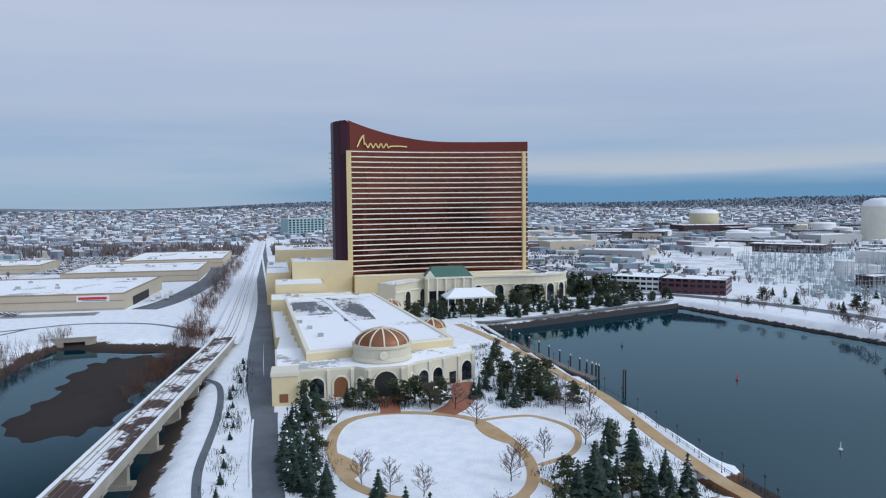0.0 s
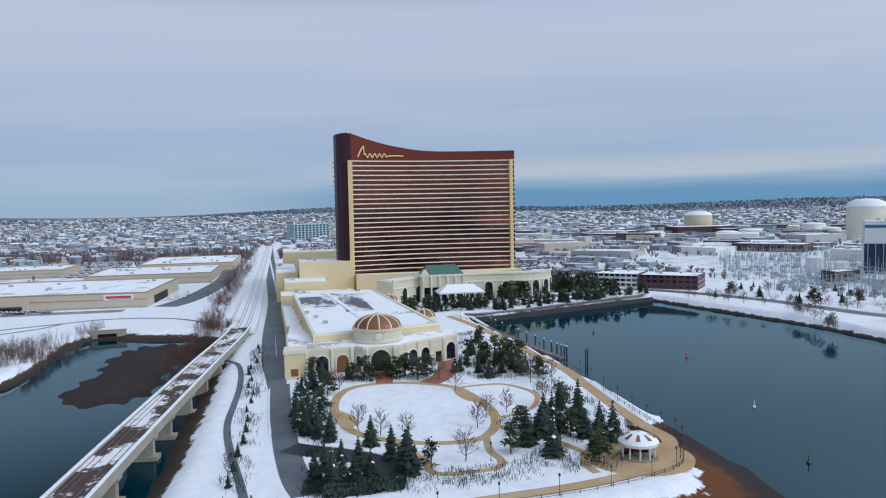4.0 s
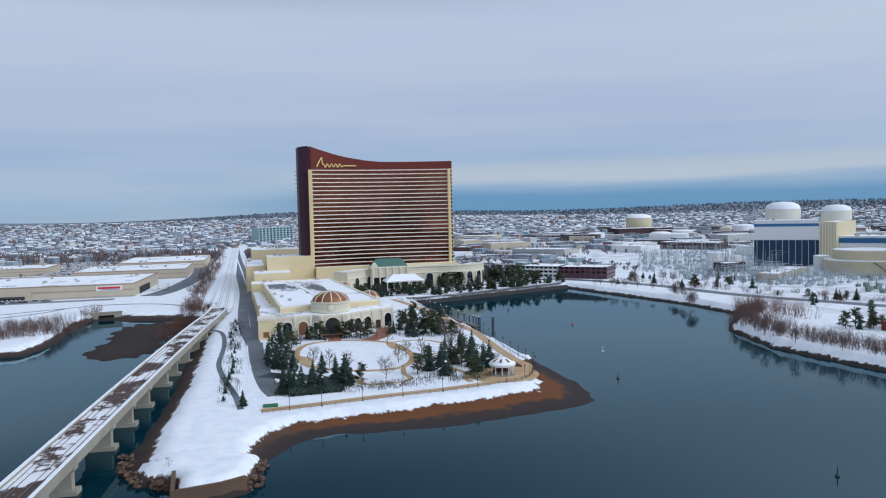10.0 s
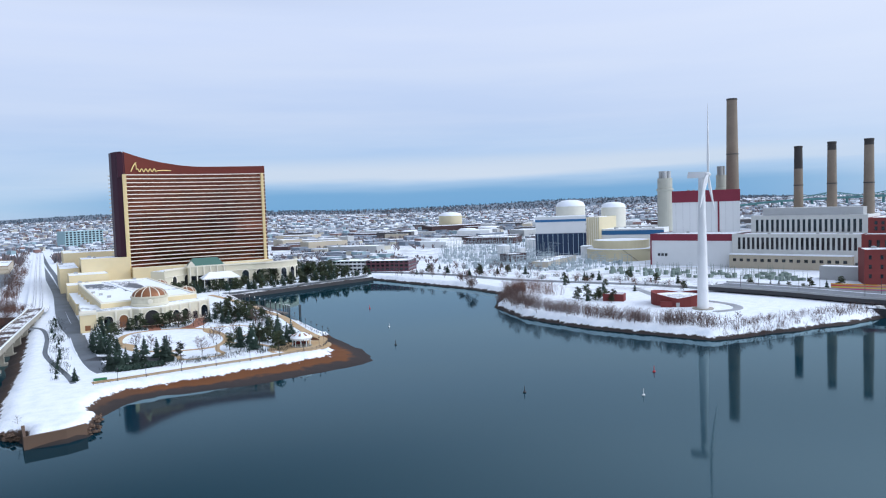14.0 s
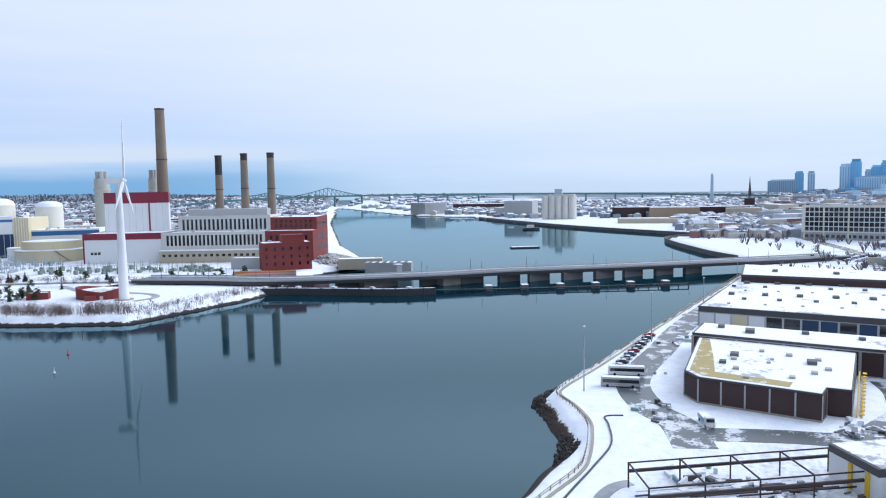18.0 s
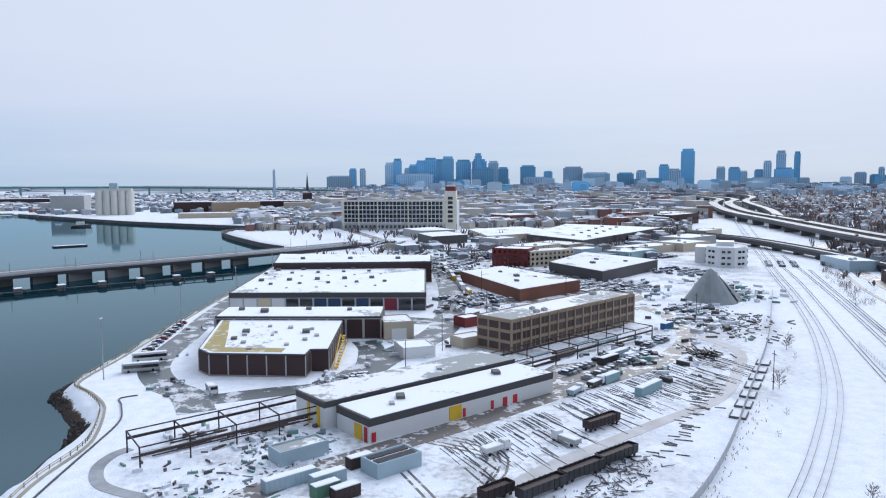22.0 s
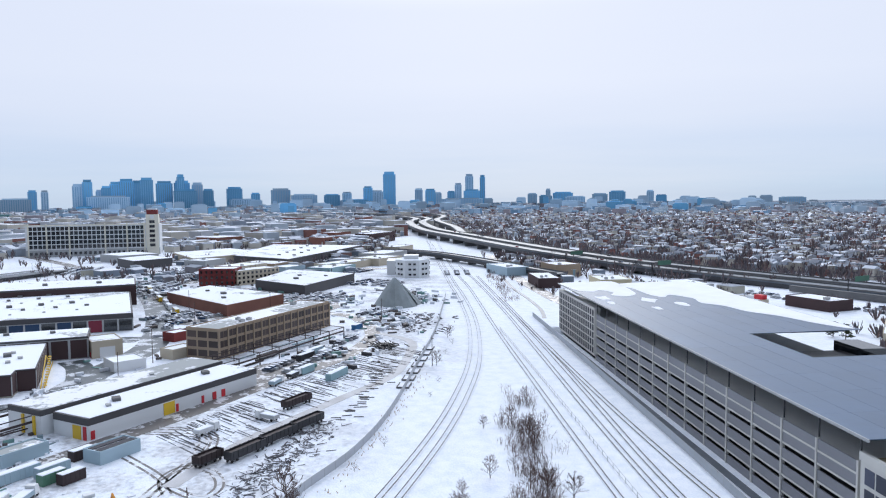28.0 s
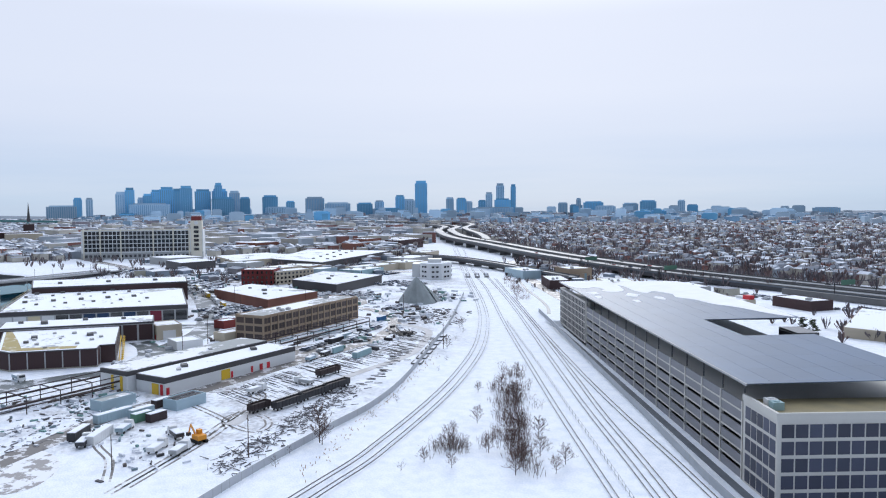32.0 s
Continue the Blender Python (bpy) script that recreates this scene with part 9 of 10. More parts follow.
flat_building("office_building", 442, -419, -69, 40, 18, 11, BEIGE, "beige three-storey office beside the brick house", wins=(3, 10, 2.0, 1.8, 1.4, 3.4), sides="flr", units=2)
e = thing("white_house", 425, -560, GZ, -30, "white rounded office building beside the tracks", "building")
oc = [(18 * math.cos(2 * math.pi * k / 8 + 0.39), 15 * math.sin(2 * math.pi * k / 8 + 0.39)) for k in range(8)]
part("wall", MB().prism(oc, -1, 14), WHITE, e)
part("roof", MB().prism([(x * 0.97, y * 0.97) for x, y in oc], 14, 14.4), ROOF, e)
part("penthouse", MB().box(-6, -5, 14, 8, 7, 17.5), WHITE, e)
for s in range(3):
    for k in range(24):
        a = 2 * math.pi * (k + 0.5) / 24
        part("window", MB().box(-1.1, -0.25, 0, 1.1, 0.25, 1.5), DARKGLASS, e, m=pose(17.0 * math.cos(a), 14.2 * math.sin(a), 2 + 4.2 * s, 0, 0, math.degrees(math.atan2(math.sin(a) / 14.2, math.cos(a) / 17)) - 90))
part("annex", MB().box(10, 8, -1, 34, 22, 12), WHITE, e)
slab_building("grey_works", [(712, -372), (752, -358), (770, -395), (722, -412)], 8, GREY, "low grey works with a snowy roof")
slab_building("grey_works", [(632, -374), (680, -366), (700, -400), (650, -412)], 8, DARKFASCIA, "low dark works with a snowy roof")
slab_building("wide_works", [(560, -500), (640, -470), (790, -560), (700, -640)], 8, DARKFASCIA, "very wide low works with a snowy roof", units=[(600 + 14 * k, -520 - 9 * k + 20 * (k % 2), 1.8) for k in range(10)])
slab_building("wide_works", [(640, -430), (740, -430), (770, -500), (680, -520)], 7, BEIGE, "wide beige works with a snowy roof")
slab_building("brick_works", [(905, -520), (940, -500), (965, -540), (925, -560)], 13, WORKBRICK, "red-brick works block with a snowy roof")
for k, (x, y, w, d, h, m_) in enumerate(((820, -640, 60, 26, 12, WORKBRICK), (900, -690, 70, 30, 14, WORKBRICK), (830, -715, 80, 26, 14, BROWNBRICK), (960, -600, 50, 24, 13, BLUEGREY), (1010, -660, 70, 30, 15, WORKBRICK), (1060, -560, 60, 30, 12, BEIGE), (940, -760, 60, 40, 11, BEIGE),
                                         (520, -440, 40, 26, 7, BEIGE), (540, -480, 30, 40, 6, TAN), (500, -520, 60, 22, 6, BEIGE), (470, -505, 40, 24, 6, TEALPAINT), (590, -430, 30, 24, 8, GREY), (520, -575, 40, 30, 7, BEIGE), (560, -600, 50, 30, 8, GREY), (640, -660, 40, 20, 8, BEIGE), (480, -470, 24, 18, 8, BLUEGREY))):
    flat_building("works_building", x, y, -62 + 5 * (k % 3), w, d, h, m_, ("red-brick" if m_ in (WORKBRICK, BROWNBRICK) else "pale") + " works building with a snowy roof", wins=(2 if h > 9 else 1, 8, 2.4, 1.8, 2.2, 4.5) if h > 9 else None, units=2, seed=k, group="works buildings")


def mill():
    a, b = (868, -292), (826, -432)
    L = math.hypot(b[0] - a[0], b[1] - a[1])
    e = thing("mill_building", a[0], a[1], GZ, math.degrees(math.atan2(b[1] - a[1], b[0] - a[0])), "long white mill building with big window grids and a clock tower", "mill")
    part("wall", MB().box(0, 0, -1, L, 26, 36), WHITE, e)
    part("roof", MB().box(0.5, 0.5, 36, L - 0.5, 25.5, 36.4), ROOF, e)
    part("parapet", MB().box(0, -0.2, 36, L, 0.4, 37.4), TRIM, e)
    part("base_course", MB().box(-0.2, -0.4, 0, L + 0.2, 0, 8), GREY, e, "grey ground storey")
    nb = 26
    wm = MB().box(-2.0, -0.15, 0, 2.0, 0.1, 4.3).mesh("window")
    for s in range(5):
        for k in range(nb):
            part("window", wm, DARKGLASS, e, m=pose(3 + (L - 20) * (k + 0.5) / nb, 0, 9.5 + 5.3 * s))
    for k in range(24):
        part("window", MB().box(-1.6, -0.5, 0, 1.6, -0.4, 3.4), DARKGLASS, e, m=pose(3 + (L - 20) * (k + 0.5) / 24, 0, 2.2))
    for k in (0, 4, 9, 17, 22, 26):
        x = 3 + (L - 20) * k / nb
        part("pier", MB().box(x - 0.8, -0.8, 0, x + 0.8, 0.2, 38.5), TRIM, e)
    t = part("clock_tower", MB().box(L - 15, -1.0, -1, L - 1, 13, 48), TRIM, e, "square white tower with a red-trimmed top")
    part("tower_top", MB().box(L - 14, 0, 48, L - 2, 12, 53.5), BRICK, t)
    part("tower_cap", MB().box(L - 13, 1, 53.5, L - 3, 11, 55), SNOW, t)
    for s in range(6):
        part("window", MB().box(L - 11, -1.15, 9.5 + 5.6 * s, L - 5, -0.95, 13.0 + 5.6 * s), DARKGLASS, t)
    part("clock_face", MB().lathe([(0.05, 0.2), (2.2, 0.2), (2.4, 0)], 20), WHITE, t, m=pose(L - 8, -1.0, 45, 90, 0, 0))


mill()

# highway viaduct
def carriageway(line, w, label, zt=0):
    e = thing("highway_viaduct", 0, 0, 0, 0, label, "viaduct", "highway viaducts")
    part("deck", ribbon(MB(), line, w, 0, 1.0), ASPHALT, e, "wet grey carriageway")
    for s in (w / 2, -w / 2):
        part("barrier", ribbon(MB(), offset(line, s), 0.5, 0.9, 1.0), DARKCONC, e)
        part("girder", ribbon(MB(), offset(line, s * 0.9), 0.8, -0.8, 3.2), STEEL, e)
    pm = MB().box(-w * 0.42, -0.9, 0, w * 0.42, 0.9, 1).mesh("pier")
    for a, b in list(zip(line, line[1:]))[::2]:
        if a[2] > 8:
            part("pier", pm, DARKCONC, e, m=Matrix.Translation((a[0], a[1], GZ - 1)) @ Matrix.Rotation(math.atan2(b[1] - a[1], b[0] - a[0]) + math.pi / 2, 4, "Z") @ Matrix.Diagonal((1, 1, a[2] - GZ - 1.5, 1)))
    return e


V1_ = smooth([(-700, -690, 6), (-400, -712, 6.5), (-150, -728, 7), (60, -735, 7.5), (186, -735, 8), (330, -722, 11), (470, -738, 13), (600, -768, 14), (760, -815, 14.5), (976, -880, 15), (1309, -1035, 15), (1540, -1179, 15), (1799, -1259, 15), (2038, -1279, 15), (2361, -1277, 15), (2693, -1245, 15)], 6)
V2_ = smooth([(-700, -716, 6), (-400, -738, 6.5), (-150, -754, 7), (60, -761, 7.5), (186, -762, 8), (330, -748, 11), (470, -764, 13), (600, -795, 14), (760, -843, 14.5), (976, -908, 15), (1299, -1062, 15), (1530, -1210, 15), (1799, -1290, 15), (2038, -1310, 15), (2361, -1308, 15), (2693, -1276, 15)], 6)
carriageway(V1_, 17, "grey highway viaduct curving towards the city")
carriageway(V2_, 17, "grey highway viaduct curving towards the city")
V3_ = smooth([(330, -640, 9), (400, -645, 10), (480, -655, 10.5), (570, -660, 10.5), (680, -650, 9)], 5)
carriageway(V3_, 10, "low road bridge across the railway tracks")
carriageway(smooth([(700, -800, 9), (830, -870, 12), (1000, -960, 16), (1250, -1070, 20), (1700, -1330, 20), (2600, -1500, 20)], 6), 14, "upper highway ramp towards the city")
r_ = random.Random(71)
for k in range(30):
    ln = V1_ if k % 2 else V2_
    i = r_.randrange(6, len(ln) - 12)
    a, b = ln[i], ln[i + 1]
    o = r_.uniform(-5, 5)
    rz = math.degrees(math.atan2(b[1] - a[1], b[0] - a[0]))
    car(a[0] - math.sin(radians(rz)) * o, a[1] + math.cos(radians(rz)) * o, rz, k, z=a[2] + 0.02, snowy=False)
for x, y in ((300, -704), (150, -716), (20, -716), (420, -718)):
    e = thing("sign_gantry", x, y, 8, -4, "highway sign gantry with a plain dark board", "sign gantry", "sign gantries")
    for s in (-2, -44):
        part("post", MB().box(-0.25, s - 0.25, -5, 0.25, s + 0.25, 8), STEEL, e)
    part("beam", MB().box(-0.25, -44, 7.4, 0.25, -2, 8), STEEL, e)
    part("board", MB().box(-0.4, -22, 5.5, -0.25, -8, 9), GREENPAINT, e, "plain green board")
single("highway_bank", ribbon(MB(), smooth([(-700, -668, 6), (-150, -704, 7), (60, -712, 7.5), (186, -714, 8)], 5), 3, 0.6, 4), DARKCONC, "dark retaining wall of the highway", "retaining wall", kind="structure")

# buildings beyond the garage
slab_building("low_store", [(60, -590), (20, -600), (35, -665), (95, -660)], 5, BEIGE, "low beige store with a snowy roof", units=[(50, -620, 1.4), (60, -640, 1.4)])
e = flat_building("low_store", 150, -640, -8, 34, 24, 5, BEIGE, "low store with a red corner sign", units=2)
part("sign_block", MB().box(2, -0.6, 2, 8, 3, 7.5), REDPAINT, e, "plain red sign block")
part("sign_block", MB().box(8, -0.6, 2, 14, 3, 6.5), WHITE, e, "plain white sign block")
flat_building("low_store", 205, -655, -10, 40, 18, 5, TAN, "tan brick store with a snowy roof", units=2)
flat_building("tan_office", 340, -668, -10, 26, 22, 10, TAN, "tan brick office beside the highway", wins=(2, 6, 2.2, 1.8, 2, 4), units=1)
flat_building("low_store", 372, -640, -10, 40, 20, 7, BLUEGREY, "blue-grey workshop by the railway road", units=2)
flat_building("low_store", 291, -606, -27, 40, 16, 7, BROWNBRICK, "low dark brick store near the garage", wins=(2, 8, 1.8, 1.5, 1.2, 3.2), units=2)
flat_building("low_store", 256, -640, -27, 30, 22, 7, CREAMTANK, "cream flat-roofed store near the garage", units=3)
flat_building("low_store", 210, -668, -20, 34, 18, 6, GREY, "grey flat-roofed store near the highway", units=2)
flat_building("low_store", 120, -672, -8, 30, 18, 6, BROWNBRICK, "dark brick store with a snowy roof near the highway", units=2)
flat_building("low_store", 10, -678, -4, 44, 20, 7, BEIGE, "long beige store near the highway", units=3)
flat_building("low_store", -60, -560, -20, 60, 40, 7, WHITE, "wide white store beyond the garage", units=4)
for k, (x, y) in enumerate(((75, -588), (82, -590), (240, -640), (246, -641), (30, -590), (24, -586), (180, -615))):
    plant("pine", x, y, 7, k)

# ---- skyline ----
def tower_block(x, y, w, top, m, name="office_tower", label="", cap=0):
    rz = math.degrees(math.atan2(y + 260, x + 80)) - 90
    e = thing(name, x, y, 0, rz, label or ("distant blue glass office tower with haze in its colour" if m is FARGLASS else "distant stone office tower in painted haze blue"), "skyscraper", "city skyline towers")
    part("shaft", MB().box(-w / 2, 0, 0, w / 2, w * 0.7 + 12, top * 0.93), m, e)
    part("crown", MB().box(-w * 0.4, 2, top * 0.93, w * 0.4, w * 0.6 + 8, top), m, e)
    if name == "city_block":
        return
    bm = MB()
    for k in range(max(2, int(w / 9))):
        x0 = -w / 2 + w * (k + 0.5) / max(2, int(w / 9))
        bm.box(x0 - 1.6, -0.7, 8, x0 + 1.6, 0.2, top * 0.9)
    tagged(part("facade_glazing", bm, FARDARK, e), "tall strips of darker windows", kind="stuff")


CITY_A = ((3790, -400, 38, 119), (3780, -450, 31, 118), (3780, -590, 50, 148), (3770, -630, 44, 168), (3770, -680, 31, 120), (3760, -710, 44, 138), (3760, -750, 49, 158), (3750, -800, 69, 172), (3750, -850, 50, 164), (3740, -890, 61, 178), (3730, -970, 79, 161), (3710, -1050, 76, 163), (3690, -1040, 37, 193), (3640, -1050, 108, 120), (3690, -1120, 53, 153), (3680, -1170, 53, 121), (3790, -330, 130, 82), (3600, -700, 183, 90))
CITY_B = ((4040, -1400, 87, 136), (3960, -1420, 135, 70), (4010, -1510, 50, 103), (3960, -1640, 109, 126), (3880, -1750, 146, 93), (3860, -1910, 92, 91), (3830, -1990, 54, 103), (3780, -2100, 54, 134), (3760, -2150, 67, 110), (3650, -2360, 39, 119), (3610, -2420, 57, 115), (3590, -2460, 39, 96), (3760, -2010, 138, 60))
CITY_C = ((3730, -2410, 43, 120), (3700, -2470, 61, 117), (3640, -2580, 47, 103), (3610, -2610, 41, 149), (3570, -2680, 97, 111), (3520, -2580, 242, 60), (3360, -2970, 56, 85), (3310, -3030, 75, 73), (3300, -3040, 28, 110), (3250, -3110, 117, 90), (3200, -3160, 117, 65), (3110, -3270, 89, 80), (3040, -3340, 93, 94), (2910, -3470, 41, 95), (2860, -3510, 50, 60), (2310, -3900, 134, 50))
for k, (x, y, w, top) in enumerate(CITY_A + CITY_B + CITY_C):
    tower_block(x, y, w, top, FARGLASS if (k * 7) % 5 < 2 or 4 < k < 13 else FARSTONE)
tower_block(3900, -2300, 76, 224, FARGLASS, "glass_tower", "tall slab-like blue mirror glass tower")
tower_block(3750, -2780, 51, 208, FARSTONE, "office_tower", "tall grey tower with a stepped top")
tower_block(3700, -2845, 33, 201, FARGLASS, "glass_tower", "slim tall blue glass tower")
r_ = random.Random(77)
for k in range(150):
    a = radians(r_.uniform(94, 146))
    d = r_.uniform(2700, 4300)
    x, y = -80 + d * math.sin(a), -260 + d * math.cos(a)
    tower_block(x, y, r_.uniform(22, 70), r_.uniform(18, 52) + (d - 2700) * 0.012, FARSTONE if k % 6 else FARGLASS, "city_block", "distant city block in painted haze blue")
e = thing("obelisk", 2130, -120, 30, 0, "tall grey stone obelisk on a hill", "monument")
part("shaft", MB().hexa([(-5, -5, -25), (5, -5, -25), (5, 5, -25), (-5, 5, -25)], [(-3.2, -3.2, 62), (3.2, -3.2, 62), (3.2, 3.2, 62), (-3.2, 3.2, 62)]), FARSTONE, e)
part("tip", MB().hexa([(-3.2, -3.2, 62), (3.2, -3.2, 62), (3.2, 3.2, 62), (-3.2, 3.2, 62)], [(-0.1, -0.1, 68), (0.1, -0.1, 68), (0.1, 0.1, 68), (-0.1, 0.1, 68)]), FARSTONE, e)
e = thing("church", 1930, -220, 20, 0, "distant church with a slim dark steeple", "church")
part("nave", MB().box(-8, -12, -15, 8, 12, 10), BROWNBRICK, e)
part("steeple", MB().hexa([(-4, -4, 16), (4, -4, 16), (4, 4, 16), (-4, 4, 16)], [(-0.2, -0.2, 65), (0.2, -0.2, 65), (0.2, 0.2, 65), (-0.2, 0.2, 65)]), DARKFASCIA, e)

# silos, warehouses and the long steel bridge across the harbour mouth
SILO = mat("pale_silo_concrete", (0.66, 0.65, 0.60), 0.8, col2=(0.52, 0.51, 0.47), vary=0.06)
e = thing("silo_group", 1370, 112, GZ, 95, "group of tall cream concrete silos by the water", "silos")
for k in range(5):
    for j in range(2):
        part("silo", MB().cyl((k - 2) * 13, j * 13, -1, 44, 6.6, n=16), SILO, e)
part("headhouse", MB().box(-30, 0, 44, 20, 13, 48), SILO, e)
part("headhouse_top", MB().box(-6, 1, 48, 8, 12, 58), BLUEGREY, e)
for x, y, w, d, h, m_ in ((1420, 20, 250, 60, 20, BROWNBRICK), (1440, 250, 60, 60, 34, GREY), (1390, -55, 90, 50, 20, TAN), (1400, -190, 60, 40, 18, BEIGE), (1200, -30, 100, 40, 8, BEIGE), (1230, -110, 80, 40, 9, BROWNBRICK), (1600, 330, 120, 60, 16, GREY), (1900, 560, 160, 80, 18, BROWNBRICK)):
    flat_building("dock_shed", x, y, -85, w, d, h, m_, "wide dock shed across the water", group="dock sheds")
TB = smooth([(2050, 1760, 20), (2190, 1615, 38), (2420, 1400, 46), (2600, 1130, 48), (2740, 800, 46), (2800, 380, 42), (2780, 60, 36), (2700, -300, 26)], 6)
e = thing("steel_bridge", 0, 0, 0, 0, "long teal-green steel bridge on tall piers far off", "bridge")
part("deck", ribbon(MB(), TB, 18, 0, 7), TEALSTEEL, e)
for a in TB[::2]:
    part("pier", MB().box(a[0] - 3, a[1] - 3, -2, a[0] + 3, a[1] + 3, a[2] - 7), TEALSTEEL, e)
for c, h, span in (((2465, 1335), 30, 130), ((2310, 1510), 14, 90)):
    q = MB()
    dirv = Vector((0.55, -0.83, 0))
    for k in range(-8, 8):
        t0, t1 = k / 8, (k + 1) / 8
        z0, z1 = 48 + h * (1 - abs(t0)) ** 1.3, 48 + h * (1 - abs(t1)) ** 1.3
        p, s = Vector((*c, 0)) + dirv * span * t0, Vector((*c, 0)) + dirv * span * t1
        q.tube((p.x, p.y, z0), (s.x, s.y, z1), 2.0, n=4)
        q.tube((p.x, p.y, z0), (p.x, p.y, 46), 1.2, n=4)
        q.tube((p.x, p.y, z0), (s.x, s.y, 46), 1.0, n=4)
    tagged(part("truss", q, TEALSTEEL, e), "arched teal steel truss of many thin members", kind="stuff")


# ---- towns far off: houses, works and leafless trees in thousands ----
def line_distance(X, Y, line):
    d = np.full(X.shape, 1e9)
    for a, b in zip(line, line[1:]):
        dx, dy = b[0] - a[0], b[1] - a[1]
        t = np.clip(((X - a[0]) * dx + (Y - a[1]) * dy) / (dx * dx + dy * dy), 0, 1)
        d = np.minimum(d, np.hypot(X - a[0] - t * dx, Y - a[1] - t * dy))
    return d


def town(name, n, origin, az, dist, seed, keep, label, size=(8, 14), tall=(5, 10), power=1.6, pitch=(0.06, 0.22, 0.32), cover=None, face=None):
    """Gabled houses: walls and snowy roofs as two sheets of pieces."""
    g = np.random.default_rng(seed)
    a = np.radians(g.uniform(az[0], az[1], n))
    d = dist[0] + (dist[1] - dist[0]) * g.random(n) ** power
    X, Y = origin[0] + d * np.sin(a), origin[1] + d * np.cos(a)
    ok = (shore_distance(X, Y) > 25) & keep(X, Y)
    X, Y, d = X[ok], Y[ok], d[ok]
    Z = np.where(shore_distance(X, Y) > 60, hills(X, Y), 0) + GZ - 0.5
    walls, roofs = MB(), MB()
    for x, y, z, dd in zip(X, Y, Z, d):
        s = 0.60 + dd / 11000
        w, l, h = g.uniform(*size) * s, g.uniform(*size) * 1.3 * s, g.uniform(*tall) * (0.8 + 0.2 * s)
        t = round(g.uniform(0, 4)) * math.pi / 8 + 0.3
        c, q = math.cos(t), math.sin(t)
        P = lambda u, v, hh: (x + u * c - v * q, y + u * q + v * c, z + hh)
        walls.hexa([P(-w / 2, -l / 2, -2), P(w / 2, -l / 2, -2), P(w / 2, l / 2, -2), P(-w / 2, l / 2, -2)], [P(-w / 2, -l / 2, h), P(w / 2, -l / 2, h), P(w / 2, l / 2, h), P(-w / 2, l / 2, h)])
        e = 0.5
        k = w * g.choice(pitch)
        i = len(roofs.v)
        roofs.v += [P(-w / 2 - e, -l / 2 - e, h), P(w / 2 + e, -l / 2 - e, h), P(w / 2 + e, l / 2 + e, h), P(-w / 2 - e, l / 2 + e, h), P(0, -l / 2 - e, h + k), P(0, l / 2 + e, h + k)]
        roofs.f += [(i, i + 4, i + 5, i + 3), (i + 4, i + 1, i + 2, i + 5), (i, i + 1, i + 4), (i + 2, i + 3, i + 5)]
    single(name, walls, face or HOUSES, label, "houses", kind="stuff")
    single(name + "_roofs", roofs, cover or TOWNROOF, "snowy gabled roofs of distant houses", "roofs", kind="stuff")


def wood(name, n, origin, az, dist, seed, keep, material, label, h=(6, 12), power=1.6, blades=7):
    g = np.random.default_rng(seed)
    a = np.radians(g.uniform(az[0], az[1], n))
    d = dist[0] + (dist[1] - dist[0]) * g.random(n) ** power
    X, Y = origin[0] + d * np.sin(a), origin[1] + d * np.cos(a)
    ok = (shore_distance(X, Y) > 12) & keep(X, Y)
    X, Y, d = X[ok], Y[ok], d[ok]
    Z = np.where(shore_distance(X, Y) > 60, hills(X, Y), 0) + GZ - 0.5
    m = MB()
    for x, y, z, dd in zip(X, Y, Z, d):
        H = g.uniform(*h) * (0.9 + dd / 14000)
        for _ in range(blades):
            t, u = g.uniform(0, 6.28), g.uniform(0.1, 0.45) * H
            w = 0.026 * H + dd * 0.00024
            bx, by = x + g.normal(0, 0.22) * H, y + g.normal(0, 0.22) * H
            c, s = math.cos(t) * w, math.sin(t) * w
            top = H * g.uniform(0.6, 1.05)
            qx, qy = x + 0.2 * (bx - x), y + 0.2 * (by - y)
            m.poly([(qx - c * 0.6, qy - s * 0.6, z + u * 0.3), (qx + c * 0.6, qy + s * 0.6, z + u * 0.3), (bx + c * 1.3 + g.normal(0, 0.05) * H, by + s * 1.3, z + top * 0.85), (bx, by, z + top), (bx - c * 1.2, by - s * 1.2, z + top * 0.75)])
    single(name, m, material, label, "trees", kind="stuff")


def islands(name, tones):
    m = bpy.data.materials.new(name)
    m.use_nodes = True
    n, l = m.node_tree.nodes, m.node_tree.links
    b = n["Principled BSDF"]
    b.inputs["Roughness"].default_value, b.inputs["Specular IOR Level"].default_value = 0.85, 0.2
    g, r = n.new("ShaderNodeNewGeometry"), n.new("ShaderNodeValToRGB")
    r.color_ramp.interpolation = "CONSTANT"
    for i, c in enumerate(tones):
        e = r.color_ramp.elements[i] if i < 2 else r.color_ramp.elements.new(0.5)
        e.position, e.color = i / len(tones), (*c, 1)
    l.new(g.outputs["Random Per Island"], r.inputs[0])
    l.new(r.outputs[0], b.inputs["Base Color"])
    return m


CITYWALL = islands("city_walls", [(0.50, 0.51, 0.53), (0.26, 0.13, 0.11), (0.44, 0.49, 0.54), (0.30, 0.34, 0.39), (0.52, 0.49, 0.43), (0.20, 0.27, 0.34), (0.38, 0.36, 0.34), (0.24, 0.15, 0.14)])
HOUSES = islands("painted_house_walls", [(0.40, 0.43, 0.47), (0.24, 0.23, 0.24), (0.50, 0.48, 0.40), (0.26, 0.36, 0.40), (0.27, 0.17, 0.15), (0.20, 0.24, 0.29), (0.52, 0.55, 0.58), (0.34, 0.36, 0.36), (0.24, 0.28, 0.33), (0.38, 0.33, 0.29)])
